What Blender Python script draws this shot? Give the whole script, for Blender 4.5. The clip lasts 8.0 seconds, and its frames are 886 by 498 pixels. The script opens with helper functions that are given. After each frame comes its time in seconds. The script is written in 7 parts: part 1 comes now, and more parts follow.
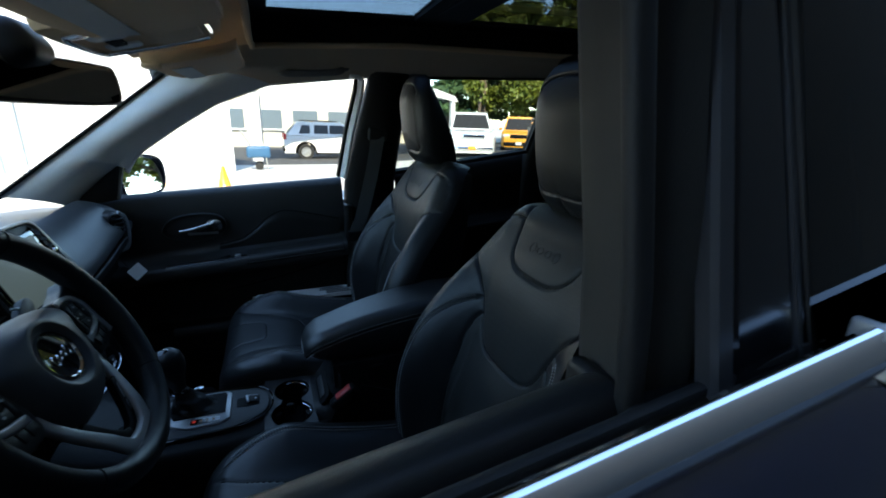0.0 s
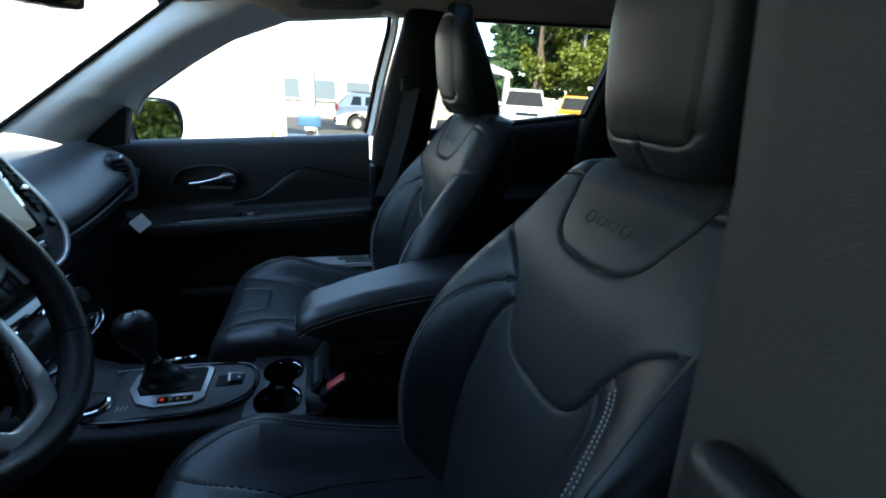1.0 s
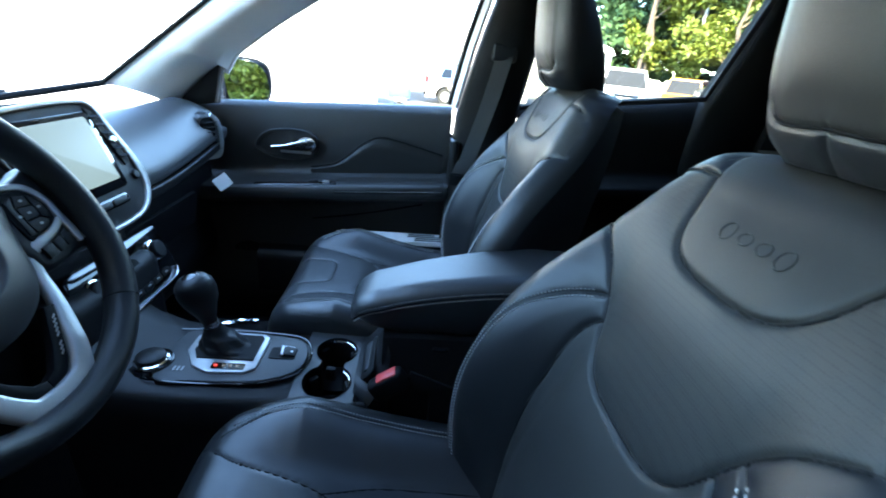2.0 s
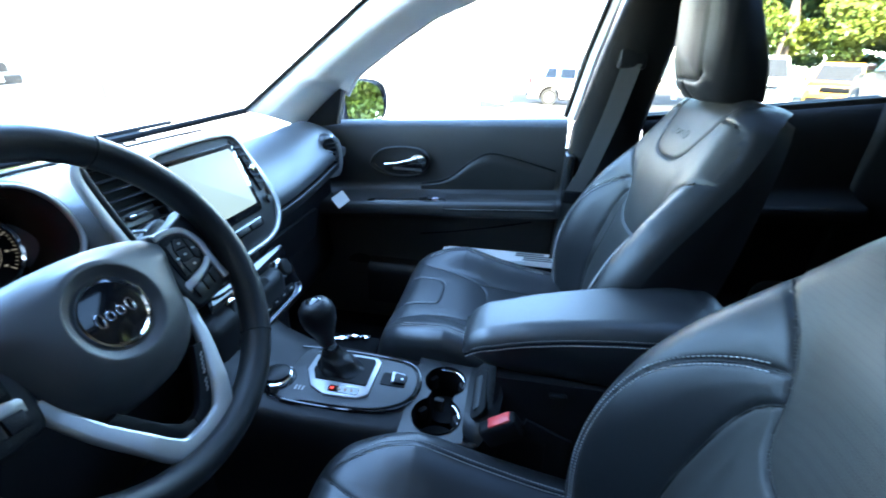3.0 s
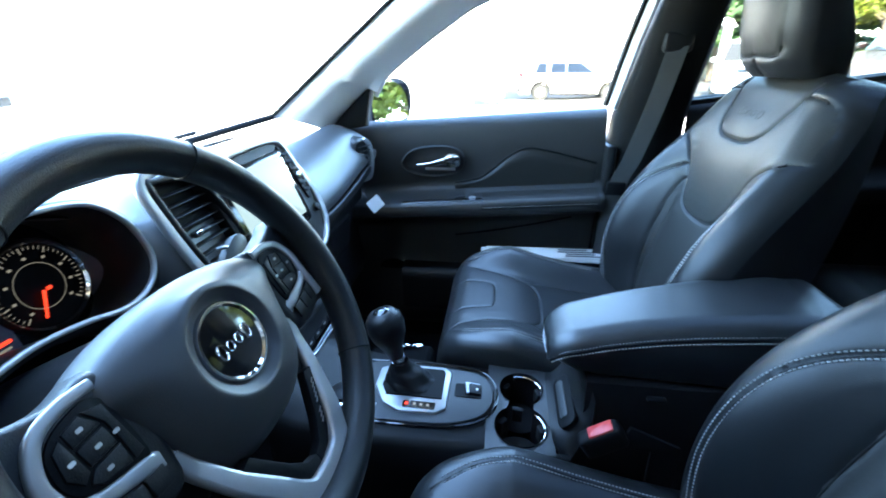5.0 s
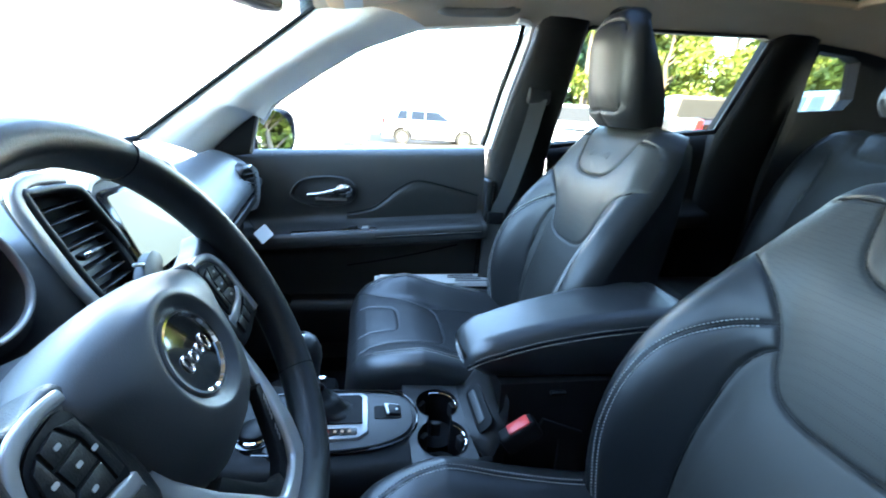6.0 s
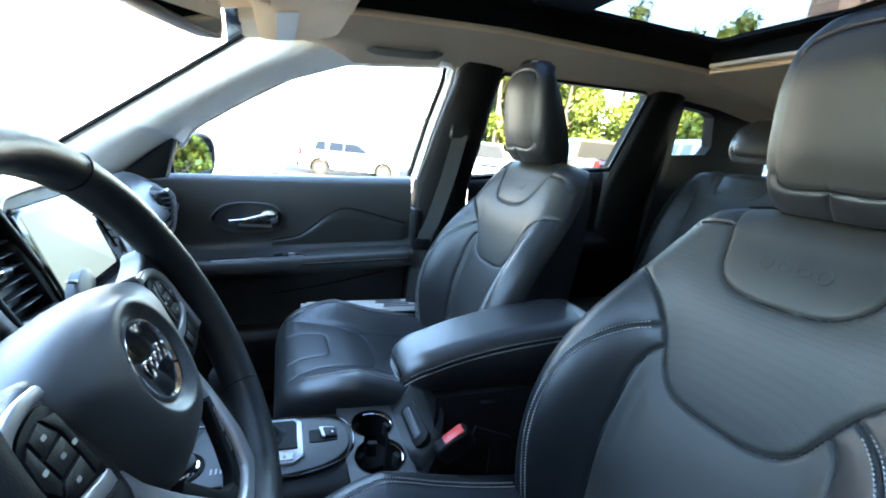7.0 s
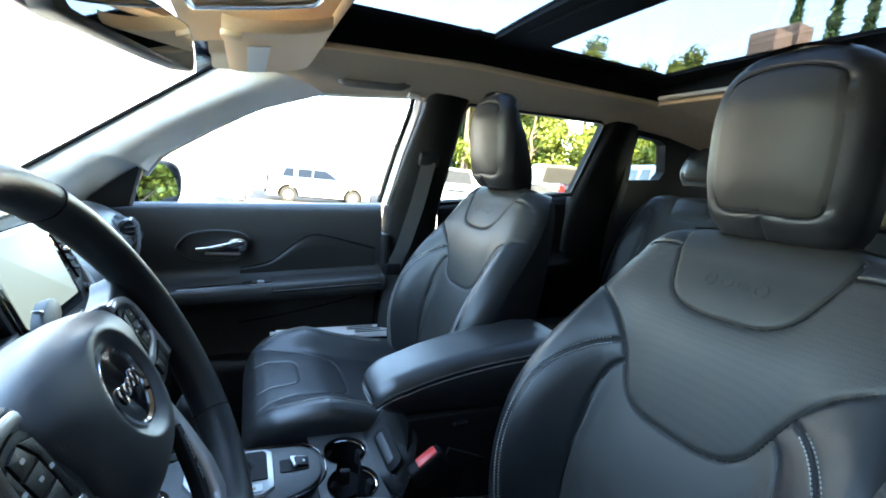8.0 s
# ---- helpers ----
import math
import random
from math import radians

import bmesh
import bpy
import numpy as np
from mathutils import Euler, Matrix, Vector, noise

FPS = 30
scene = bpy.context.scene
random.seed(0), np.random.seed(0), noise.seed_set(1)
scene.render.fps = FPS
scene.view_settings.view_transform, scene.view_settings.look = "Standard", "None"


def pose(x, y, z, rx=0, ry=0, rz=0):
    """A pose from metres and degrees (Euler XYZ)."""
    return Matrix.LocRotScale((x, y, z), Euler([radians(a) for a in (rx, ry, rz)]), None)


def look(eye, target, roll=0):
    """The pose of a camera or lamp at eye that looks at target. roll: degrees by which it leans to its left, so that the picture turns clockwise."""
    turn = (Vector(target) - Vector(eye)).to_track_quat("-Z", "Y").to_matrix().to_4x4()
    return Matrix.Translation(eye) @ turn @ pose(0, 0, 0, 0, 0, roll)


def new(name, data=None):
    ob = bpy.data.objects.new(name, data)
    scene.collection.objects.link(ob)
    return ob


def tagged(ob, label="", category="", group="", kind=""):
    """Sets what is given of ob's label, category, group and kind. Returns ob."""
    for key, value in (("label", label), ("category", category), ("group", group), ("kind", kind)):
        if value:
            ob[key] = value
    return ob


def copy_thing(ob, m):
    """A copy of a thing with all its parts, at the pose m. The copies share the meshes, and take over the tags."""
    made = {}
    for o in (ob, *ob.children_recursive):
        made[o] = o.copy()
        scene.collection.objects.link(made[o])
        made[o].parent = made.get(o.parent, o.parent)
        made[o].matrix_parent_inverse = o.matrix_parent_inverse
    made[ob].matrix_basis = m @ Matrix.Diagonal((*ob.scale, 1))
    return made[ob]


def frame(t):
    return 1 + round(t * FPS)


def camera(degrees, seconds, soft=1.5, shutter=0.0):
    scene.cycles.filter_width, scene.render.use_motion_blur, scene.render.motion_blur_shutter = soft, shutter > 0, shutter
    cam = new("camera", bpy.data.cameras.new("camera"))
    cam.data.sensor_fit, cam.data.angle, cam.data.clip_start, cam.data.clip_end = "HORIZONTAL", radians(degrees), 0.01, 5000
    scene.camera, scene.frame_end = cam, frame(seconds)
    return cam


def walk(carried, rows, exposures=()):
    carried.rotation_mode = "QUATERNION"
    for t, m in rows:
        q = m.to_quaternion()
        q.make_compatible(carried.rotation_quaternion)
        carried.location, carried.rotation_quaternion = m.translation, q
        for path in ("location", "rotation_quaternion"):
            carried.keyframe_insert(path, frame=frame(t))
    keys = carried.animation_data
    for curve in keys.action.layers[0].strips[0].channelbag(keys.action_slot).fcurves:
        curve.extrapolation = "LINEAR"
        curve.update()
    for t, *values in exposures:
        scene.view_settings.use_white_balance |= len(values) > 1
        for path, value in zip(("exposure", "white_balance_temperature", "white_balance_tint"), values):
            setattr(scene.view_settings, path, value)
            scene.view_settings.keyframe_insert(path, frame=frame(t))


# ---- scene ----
cam = camera(92.1, 8.0, 1.8, 0.4)
PATH = [
    (0, (-0.422, -0.946, 1.411), (0.296, 0.829, 0.834), 1.7),
    (0.5, (-0.366, -0.858, 1.362), (0.292, 0.926, 0.742), 2.0),
    (1, (-0.319, -0.778, 1.328), (0.203, 1.03, 0.651), 3.8),
    (1.5, (-0.3, -0.72, 1.315), (0.059, 1.096, 0.558), 5.6),
    (1.7, (-0.294, -0.702, 1.309), (0.003, 1.112, 0.521), 6.1),
    (3, (-0.338, -0.615, 1.344), (-0.598, 1.188, 0.52), 2.4),
    (3.5, (-0.368, -0.598, 1.34), (-0.802, 1.162, 0.495), -0.8),
    (4, (-0.392, -0.582, 1.339), (-0.912, 1.152, 0.488), -2.2),
    (4.2, (-0.401, -0.579, 1.334), (-0.947, 1.14, 0.47), -2.7),
    (5.5, (-0.531, -0.608, 1.318), (-0.447, 1.246, 0.574), 1.9),
    (6, (-0.565, -0.633, 1.301), (-0.199, 1.23, 0.671), 4.3),
    (6.5, (-0.591, -0.662, 1.293), (-0.006, 1.179, 0.774), 6.5),
    (7, (-0.603, -0.677, 1.293), (0.12, 1.131, 0.839), 6.5),
    (7.5, (-0.608, -0.688, 1.29), (0.199, 1.105, 0.922), 5.9),
    (8, (-0.61, -0.701, 1.296), (0.234, 1.082, 0.97), 6.1),
]
# exposure follows the meter of the moving camera
EXPOSURES = [(0.0, 2.65, 6950, 3), (0.6, 2.95, 7000, 3), (1.0, 3.3, 7200, 3), (1.5, 4.3, 7000, 3), (3.0, 5.72, 6650, 3), (5.5, 5.78, 7000, 3), (6.5, 5.9, 7500, 4), (7.0, 5.72, 7750, 5), (8.0, 5.44, 8100, 5)]
walk(cam, [(t, look(eye, target, roll)) for t, eye, target, roll in PATH], EXPOSURES)

# ---- world, sun ----
SUN_EL, SUN_AZ = 48.0, -100.0        # degrees; azimuth from +x towards +y
world = bpy.data.worlds.new("sky")
scene.world = world
world.use_nodes = True
wn = world.node_tree.nodes
sky = wn.new("ShaderNodeTexSky")
sky.sky_type = 'NISHITA'
sky.sun_disc = False
sky.ozone_density = 4.5
sky.dust_density = 0.1
sky.sun_elevation = radians(SUN_EL)
sky.sun_rotation = radians(90 - SUN_AZ)
world.node_tree.links.new(sky.outputs[0], wn["Background"].inputs[0])
wn["Background"].inputs[1].default_value = 0.15
sl = bpy.data.lights.new("sun", 'SUN')
sl.energy, sl.angle, sl.color = 2.1, radians(0.5), (1.0, 0.89, 0.72)
sd = Vector((math.cos(radians(SUN_EL)) * math.cos(radians(SUN_AZ)), math.cos(radians(SUN_EL)) * math.sin(radians(SUN_AZ)), math.sin(radians(SUN_EL))))
new("sun", sl).matrix_world = look(sd * 50, (0, 0, 0))


# ---- materials ----
def material(name, color, rough=0.5, metal=0.0, var=0.15, vscale=6.0, bump=0.0, bscale=300.0, coat=0.0, spec=0.5, rvar=0.1, holes=0.0, piece=0.0):
    """A surface with broad colour variation, uneven gloss and fine relief; scales are per metre."""
    m = bpy.data.materials.new(name)
    m.use_nodes = True
    n, l = m.node_tree.nodes, m.node_tree.links
    b = n["Principled BSDF"]
    b.inputs["Metallic"].default_value = metal
    b.inputs["Specular IOR Level"].default_value = spec
    b.inputs["Coat Weight"].default_value = coat
    b.inputs["Coat Roughness"].default_value = 0.05
    tc = n.new("ShaderNodeTexCoord")
    nz = n.new("ShaderNodeTexNoise")
    nz.inputs["Scale"].default_value = vscale
    nz.inputs["Detail"].default_value = 6
    l.new(tc.outputs["Object"], nz.inputs["Vector"])
    mx = n.new("ShaderNodeMix")
    mx.data_type = 'RGBA'
    mx.inputs[6].default_value = (*[c * (1 - var) for c in color], 1)
    mx.inputs[7].default_value = (*[min(1, c * (1 + var)) for c in color], 1)
    l.new(nz.outputs[0], mx.inputs[0])
    out = mx.outputs[2]
    if piece:
        oi = n.new("ShaderNodeObjectInfo")
        hs = n.new("ShaderNodeHueSaturation")
        mr = n.new("ShaderNodeMapRange")
        mr.inputs[3].default_value, mr.inputs[4].default_value = 1 - piece, 1 + piece
        l.new(oi.outputs["Random"], mr.inputs[0])
        l.new(mr.outputs[0], hs.inputs["Value"])
        l.new(out, hs.inputs["Color"])
        out = hs.outputs[0]
    if holes:
        vo = n.new("ShaderNodeTexVoronoi")
        vo.inputs["Scale"].default_value = holes
        vo.inputs["Randomness"].default_value = 0.0
        l.new(tc.outputs["Object"], vo.inputs["Vector"])
        lt = n.new("ShaderNodeMath")
        lt.operation = 'LESS_THAN'
        lt.inputs[1].default_value = 0.30
        l.new(vo.outputs["Distance"], lt.inputs[0])
        hm = n.new("ShaderNodeMix")
        hm.data_type = 'RGBA'
        hm.inputs[7].default_value = (*[c * 0.5 for c in color], 1)
        l.new(lt.outputs[0], hm.inputs[0])
        l.new(out, hm.inputs[6])
        out = hm.outputs[2]
    l.new(out, b.inputs["Base Color"])
    n2 = n.new("ShaderNodeTexNoise")
    n2.inputs["Scale"].default_value = bscale
    n2.inputs["Detail"].default_value = 4
    l.new(tc.outputs["Object"], n2.inputs["Vector"])
    rr = n.new("ShaderNodeMapRange")
    rr.inputs[3].default_value, rr.inputs[4].default_value = max(0.02, rough * (1 - rvar)), min(1, rough * (1 + rvar))
    l.new(nz.outputs[0], rr.inputs[0])
    l.new(rr.outputs[0], b.inputs["Roughness"])
    if bump:
        bp = n.new("ShaderNodeBump")
        bp.inputs["Strength"].default_value = bump
        bp.inputs["Distance"].default_value = 0.001
        l.new(n2.outputs[0], bp.inputs["Height"])
        l.new(bp.outputs[0], b.inputs["Normal"])
    return m


def glass(name, tint, gloss=0.08, rough=0.0):
    """A thin pane: tinted see-through with a Fresnel-driven mirror gloss."""
    m = bpy.data.materials.new(name)
    m.use_nodes = True
    n, l = m.node_tree.nodes, m.node_tree.links
    n.remove(n["Principled BSDF"])
    tr = n.new("ShaderNodeBsdfTransparent")
    tr.inputs[0].default_value = (*tint, 1)
    gl = n.new("ShaderNodeBsdfGlossy")
    gl.inputs["Roughness"].default_value = rough
    lw = n.new("ShaderNodeLayerWeight")
    lw.inputs[0].default_value = 0.5
    pw = n.new("ShaderNodeMath")
    pw.operation = 'POWER'
    pw.inputs[1].default_value = 5.0
    l.new(lw.outputs["Facing"], pw.inputs[0])
    ma = n.new("ShaderNodeMath")
    ma.operation = 'MULTIPLY_ADD'
    ma.inputs[1].default_value = 0.8
    ma.inputs[2].default_value = gloss * 0.5
    l.new(pw.outputs[0], ma.inputs[0])
    mx = n.new("ShaderNodeMixShader")
    l.new(ma.outputs[0], mx.inputs[0])
    l.new(tr.outputs[0], mx.inputs[1])
    l.new(gl.outputs[0], mx.inputs[2])
    l.new(mx.outputs[0], n["Material Output"].inputs[0])
    return m


def glow(name, color, strength):
    m = bpy.data.materials.new(name)
    m.use_nodes = True
    b = m.node_tree.nodes["Principled BSDF"]
    b.inputs["Base Color"].default_value = (0.02, 0.02, 0.02, 1)
    b.inputs["Emission Color"].default_value = (*color, 1)
    b.inputs["Emission Strength"].default_value = strength
    return m


M_LEATHER = material("black_leather", (0.0185, 0.0178, 0.0165), 0.45, bump=0.35, bscale=900, var=0.2, vscale=9, spec=0.26)
M_LEATHER2 = material("black_leather_bolster", (0.010, 0.0105, 0.0115), 0.38, bump=0.35, bscale=900, var=0.2, vscale=9, spec=0.34)
# seat leather copy, gloss raised so cushion and armrest tops look sky-lit
M_VINYL = material("black_leather_top_sheen", (0.013, 0.0137, 0.015), 0.40, bump=0.3, bscale=900, var=0.15, vscale=9, spec=0.80)
M_PERF = material("perforated_black_leather", (0.0245, 0.0236, 0.0218), 0.44, bump=0.35, bscale=900, spec=0.28, var=0.15, vscale=9, holes=310)
M_SEATBACK = material("seat_back_vinyl", (0.008, 0.008, 0.0085), 0.5, bump=0.3, bscale=700, spec=0.25)
M_THREAD = material("grey_thread", (0.42, 0.41, 0.39), 0.8, var=0.1)
M_SOFT = material("soft_black_dash", (0.050, 0.0515, 0.054), 0.40, bump=0.4, bscale=650, var=0.15, spec=0.65)
M_COVER = material("soft_black_cover", (0.026, 0.0267, 0.028), 0.50, bump=0.2, bscale=1100, var=0.12, spec=0.6)
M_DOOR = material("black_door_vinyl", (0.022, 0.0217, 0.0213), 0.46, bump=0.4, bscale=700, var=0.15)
M_PLASTIC = material("black_plastic", (0.0065, 0.0065, 0.007), 0.44, bump=0.35, bscale=800, spec=0.30)
M_DARK = material("dark_plastic", (0.004, 0.004, 0.0045), 0.6, bump=0.2, spec=0.15)
M_GLOSS = material("piano_black", (0.006, 0.006, 0.007), 0.08, var=0.05, coat=0.5)
M_SILVER = material("satin_silver", (0.40, 0.395, 0.39), 0.34, metal=0.6, var=0.06, bump=0.05)
M_BLACKPANEL = material("gloss_black_panel", (0.004, 0.0045, 0.006), 0.16, var=0.1, spec=0.4)
M_FRAMEEDGE = material("satin_dark_grey", (0.016, 0.0165, 0.020), 0.5, bump=0.2, bscale=900, var=0.1)
M_CHROME = material("chrome", (0.80, 0.81, 0.83), 0.06, metal=1.0, var=0.03)
M_VISOR = material("beige_vinyl", (0.76, 0.53, 0.31), 0.7, bump=0.5, bscale=1000, var=0.08)
# darker copy of the headliner fabric: dim side rails and rear painted in
M_RAIL = material("headliner_shaded_fabric", (0.46, 0.37, 0.27), 0.95, bump=0.8, bscale=1200, var=0.1)
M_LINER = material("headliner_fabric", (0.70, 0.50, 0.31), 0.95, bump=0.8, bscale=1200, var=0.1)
M_GRIP = material("grey_grip_plastic", (0.16, 0.155, 0.15), 0.6, bump=0.3, bscale=700, var=0.1)
M_PILLAR = material("pillar_trim", (0.84, 0.84, 0.82), 0.7, bump=0.4, bscale=900, var=0.1)
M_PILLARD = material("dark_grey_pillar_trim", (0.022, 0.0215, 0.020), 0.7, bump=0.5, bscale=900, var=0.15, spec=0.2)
# blacker copy of the plastic trim; the dim rear cabin is in its colour
M_PILLARB = material("shaded_black_trim", (0.0045, 0.0045, 0.0047), 0.62, bump=0.4, bscale=900, spec=0.16)
M_CARPET = material("black_carpet", (0.005, 0.005, 0.0054), 0.95, bump=1.0, bscale=500, var=0.3, spec=0.1)
M_RUBBER = material("black_rubber", (0.009, 0.009, 0.0095), 0.6, bump=0.3, spec=0.25)
M_WEB = material("seat_belt_webbing", (0.022, 0.022, 0.021), 0.75, bump=0.5, bscale=1500)
def ribbed(m, scale):
    """Adds cross ribs to a woven strap."""
    n, l = m.node_tree.nodes, m.node_tree.links
    tc = n.new("ShaderNodeTexCoord")
    wv = n.new("ShaderNodeTexWave")
    wv.bands_direction = 'Z'
    wv.inputs["Scale"].default_value = scale
    wv.inputs["Distortion"].default_value = 0.4
    l.new(tc.outputs["Object"], wv.inputs["Vector"])
    bp = n.new("ShaderNodeBump")
    bp.inputs["Strength"].default_value = 0.8
    bp.inputs["Distance"].default_value = 0.0012
    l.new(wv.outputs["Fac"], bp.inputs["Height"])
    l.new(bp.outputs[0], n["Principled BSDF"].inputs["Normal"])
    return m


ribbed(M_WEB, 95.0)
M_RED = material("red_plastic", (0.62, 0.045, 0.04), 0.4, var=0.1)
M_PAINT = material("navy_car_paint", (0.010, 0.013, 0.030), 0.22, metal=0.3, coat=1.0, var=0.1)
M_PAPER = material("white_paper", (0.78, 0.77, 0.74), 0.7, var=0.05)
M_INK = material("printed_ink", (0.03, 0.03, 0.035), 0.7)
M_MIRROR = material("mirror", (0.85, 0.86, 0.86), 0.01, metal=1.0, var=0.0)
M_LIGHTBAR = material("white_switch", (0.75, 0.76, 0.78), 0.3, var=0.03)
G_CLEAR = glass("clear_glass", (0.95, 0.97, 0.96))
G_TINT = glass("tinted_glass", (0.66, 0.69, 0.68))
G_DARK = glass("privacy_glass", (0.035, 0.04, 0.04))
G_REAR = glass("rear_tinted_glass", (0.74, 0.77, 0.75))
G_ROOF = glass("sunroof_glass", (0.36, 0.375, 0.385))
E_RED = glow("red_needle", (1.0, 0.05, 0.02), 0.045)
E_DIAL = glow("dial_marks", (0.75, 0.70, 0.60), 0.0066)
# this glow stands in for sky reflected in the centre screen
E_SCREEN = glow("screen_sky_reflection", (0.66, 0.90, 0.98), 0.016)
E_BLUE = glow("instrument_display", (0.06, 0.09, 0.22), 0.003)


# ---- building helpers ----
def thing(name, at, label, category, group="", kind=""):
    ob = new(name)
    ob.location = at
    ob.empty_display_size = 0.05
    return tagged(ob, label, category, group, kind)


def world_of(ob):
    p = Vector(ob.location)
    while ob.parent:
        ob = ob.parent
        p = p + Vector(ob.location)
    return p


def mesh_of(name, verts, faces, mat, parent=None, label="", smooth=True, auto=40):
    """One mesh object from world-space points, under parent."""
    me = bpy.data.meshes.new(name)
    off = world_of(parent) if parent is not None else Vector((0, 0, 0))
    me.from_pydata([tuple(Vector(v) - off) for v in verts], [], faces)
    me.update()
    bm = bmesh.new()
    bm.from_mesh(me)
    bmesh.ops.recalc_face_normals(bm, faces=bm.faces)
    if smooth:
        for f in bm.faces:
            f.smooth = True
        for e in bm.edges:
            if len(e.link_faces) == 2 and e.calc_face_angle(0) > radians(auto):
                e.smooth = False
    bm.to_mesh(me)
    bm.free()
    me.materials.append(mat)
    ob = new(name, me)
    if parent is not None:
        ob.parent = parent
    if label:
        ob["label"] = label
    return ob


def part(name, bm, mat, parent=None, label="", auto=40):
    """Links a bmesh with world-space points as one mesh object under a thing or part."""
    off = world_of(parent) if parent is not None else Vector((0, 0, 0))
    bmesh.ops.translate(bm, verts=bm.verts, vec=-off)
    for f in bm.faces:
        f.smooth = True
    for e in bm.edges:
        if len(e.link_faces) == 2 and e.calc_face_angle(0) > radians(auto):
            e.smooth = False
    me = bpy.data.meshes.new(name)
    bm.to_mesh(me)
    bm.free()
    me.materials.append(mat)
    ob = new(name, me)
    if parent is not None:
        ob.parent = parent
    if label:
        ob["label"] = label
    return ob


def rbox(c, size, r=0.01, seg=3, m=None):
    """A box with rounded edges: centre, full size; m turns it about its centre."""
    bm = bmesh.new()
    bmesh.ops.create_cube(bm, size=1.0)
    bmesh.ops.scale(bm, verts=bm.verts, vec=size)
    if r > 0:
        bmesh.ops.bevel(bm, geom=bm.edges[:], offset=min(r, 0.49 * min(size)), segments=seg, affect='EDGES', profile=0.5)
    bmesh.ops.transform(bm, matrix=Matrix.Translation(c) @ (m or Matrix()), verts=bm.verts)
    return bm


def rot(rx=0, ry=0, rz=0):
    return pose(0, 0, 0, rx, ry, rz)


def prism(outline, depth, m, r=0.0, seg=2):
    """An outline in the local xy plane, given depth along local z (0..depth), with rounded rims; m places it."""
    bm = bmesh.new()
    vs = [bm.verts.new((x, y, 0)) for x, y in outline]
    f = bm.faces.new(vs)
    ex = bmesh.ops.extrude_face_region(bm, geom=[f])
    bmesh.ops.translate(bm, verts=[v for v in ex["geom"] if isinstance(v, bmesh.types.BMVert)], vec=(0, 0, depth))
    bmesh.ops.recalc_face_normals(bm, faces=bm.faces)
    if r > 0:
        rim = [e for e in bm.edges if abs(e.verts[0].co.z - e.verts[1].co.z) < 1e-6 and e.verts[0].co.z > depth * 0.5]
        bmesh.ops.bevel(bm, geom=rim, offset=r, segments=seg, affect='EDGES', profile=0.5)
    bmesh.ops.transform(bm, matrix=m, verts=bm.verts)
    return bm


def spline(pts, n, closed=False):
    """Points of a Catmull-Rom curve through pts, n to a span."""
    P = [np.array(p, float) for p in pts]
    k = len(P)
    out = []
    for i in range(k if closed else k - 1):
        if closed:
            a, b, c, d = P[i - 1], P[i], P[(i + 1) % k], P[(i + 2) % k]
        else:
            a, b, c, d = P[max(i - 1, 0)], P[i], P[i + 1], P[min(i + 2, k - 1)]
        for j in range(n):
            t = j / n
            out.append(0.5 * (2 * b + (c - a) * t + (2 * a - 5 * b + 4 * c - d) * t * t + (3 * b - a - 3 * c + d) * t ** 3))
    if not closed:
        out.append(P[-1])
    return out


def frames_along(pts, closed, up=(0, 0, 1)):
    P = [Vector(p) for p in pts]
    k = len(P)
    res = []
    last = None
    for i in range(k):
        a = P[i - 1] if (closed or i > 0) else P[0]
        b = P[(i + 1) % k] if (closed or i < k - 1) else P[-1]
        t = (b - a).normalized()
        if last is None:
            u = Vector(up)
            s = t.cross(u)
            if s.length < 1e-4:
                s = t.cross(Vector((1, 0, 0)))
        else:
            s = last - t * last.dot(t)
        s.normalize()
        last = s
        res.append((P[i], s, s.cross(t).normalized()))
    return res


def sweep(pts, section, closed=False, up=(0, 0, 1), cap=True):
    """Verts and faces of a section (list of (a, b), or a function of the place along the path) swept along points."""
    fr = frames_along(pts, closed, up)
    verts, faces = [], []
    for i, (p, s, w) in enumerate(fr):
        sec = section(i / (len(fr) - 1)) if callable(section) else section
        m = len(sec)
        verts += [p + s * a + w * b for a, b in sec]
    k = len(fr)
    for i in range(k if closed else k - 1):
        for j in range(m):
            a, b = i * m + j, i * m + (j + 1) % m
            c, d = ((i + 1) % k) * m + (j + 1) % m, ((i + 1) % k) * m + j
            faces.append((a, b, c, d))
    if cap and not closed:
        faces.append(tuple(range(m)))
        faces.append(tuple(range((k - 1) * m, k * m)))
    return verts, faces


def circle(r, n=12, ry=None):
    return [(r * math.cos(2 * math.pi * i / n), (ry or r) * math.sin(2 * math.pi * i / n)) for i in range(n)]


def rrect(w, h, r, n=4):
    """Rounded rectangle outline, full width and height."""
    out = []
    for cx, cy, a0 in ((w / 2 - r, h / 2 - r, 0), (-w / 2 + r, h / 2 - r, 90), (-w / 2 + r, -h / 2 + r, 180), (w / 2 - r, -h / 2 + r, 270)):
        for i in range(n + 1):
            a = radians(a0 + 90 * i / n)
            out.append((cx + r * math.cos(a), cy + r * math.sin(a)))
    return out


def tube(name, pts, r, mat, parent, closed=False, n=10, label=""):
    v, f = sweep(pts, circle(r, n), closed)
    return mesh_of(name, v, f, mat, parent, label)


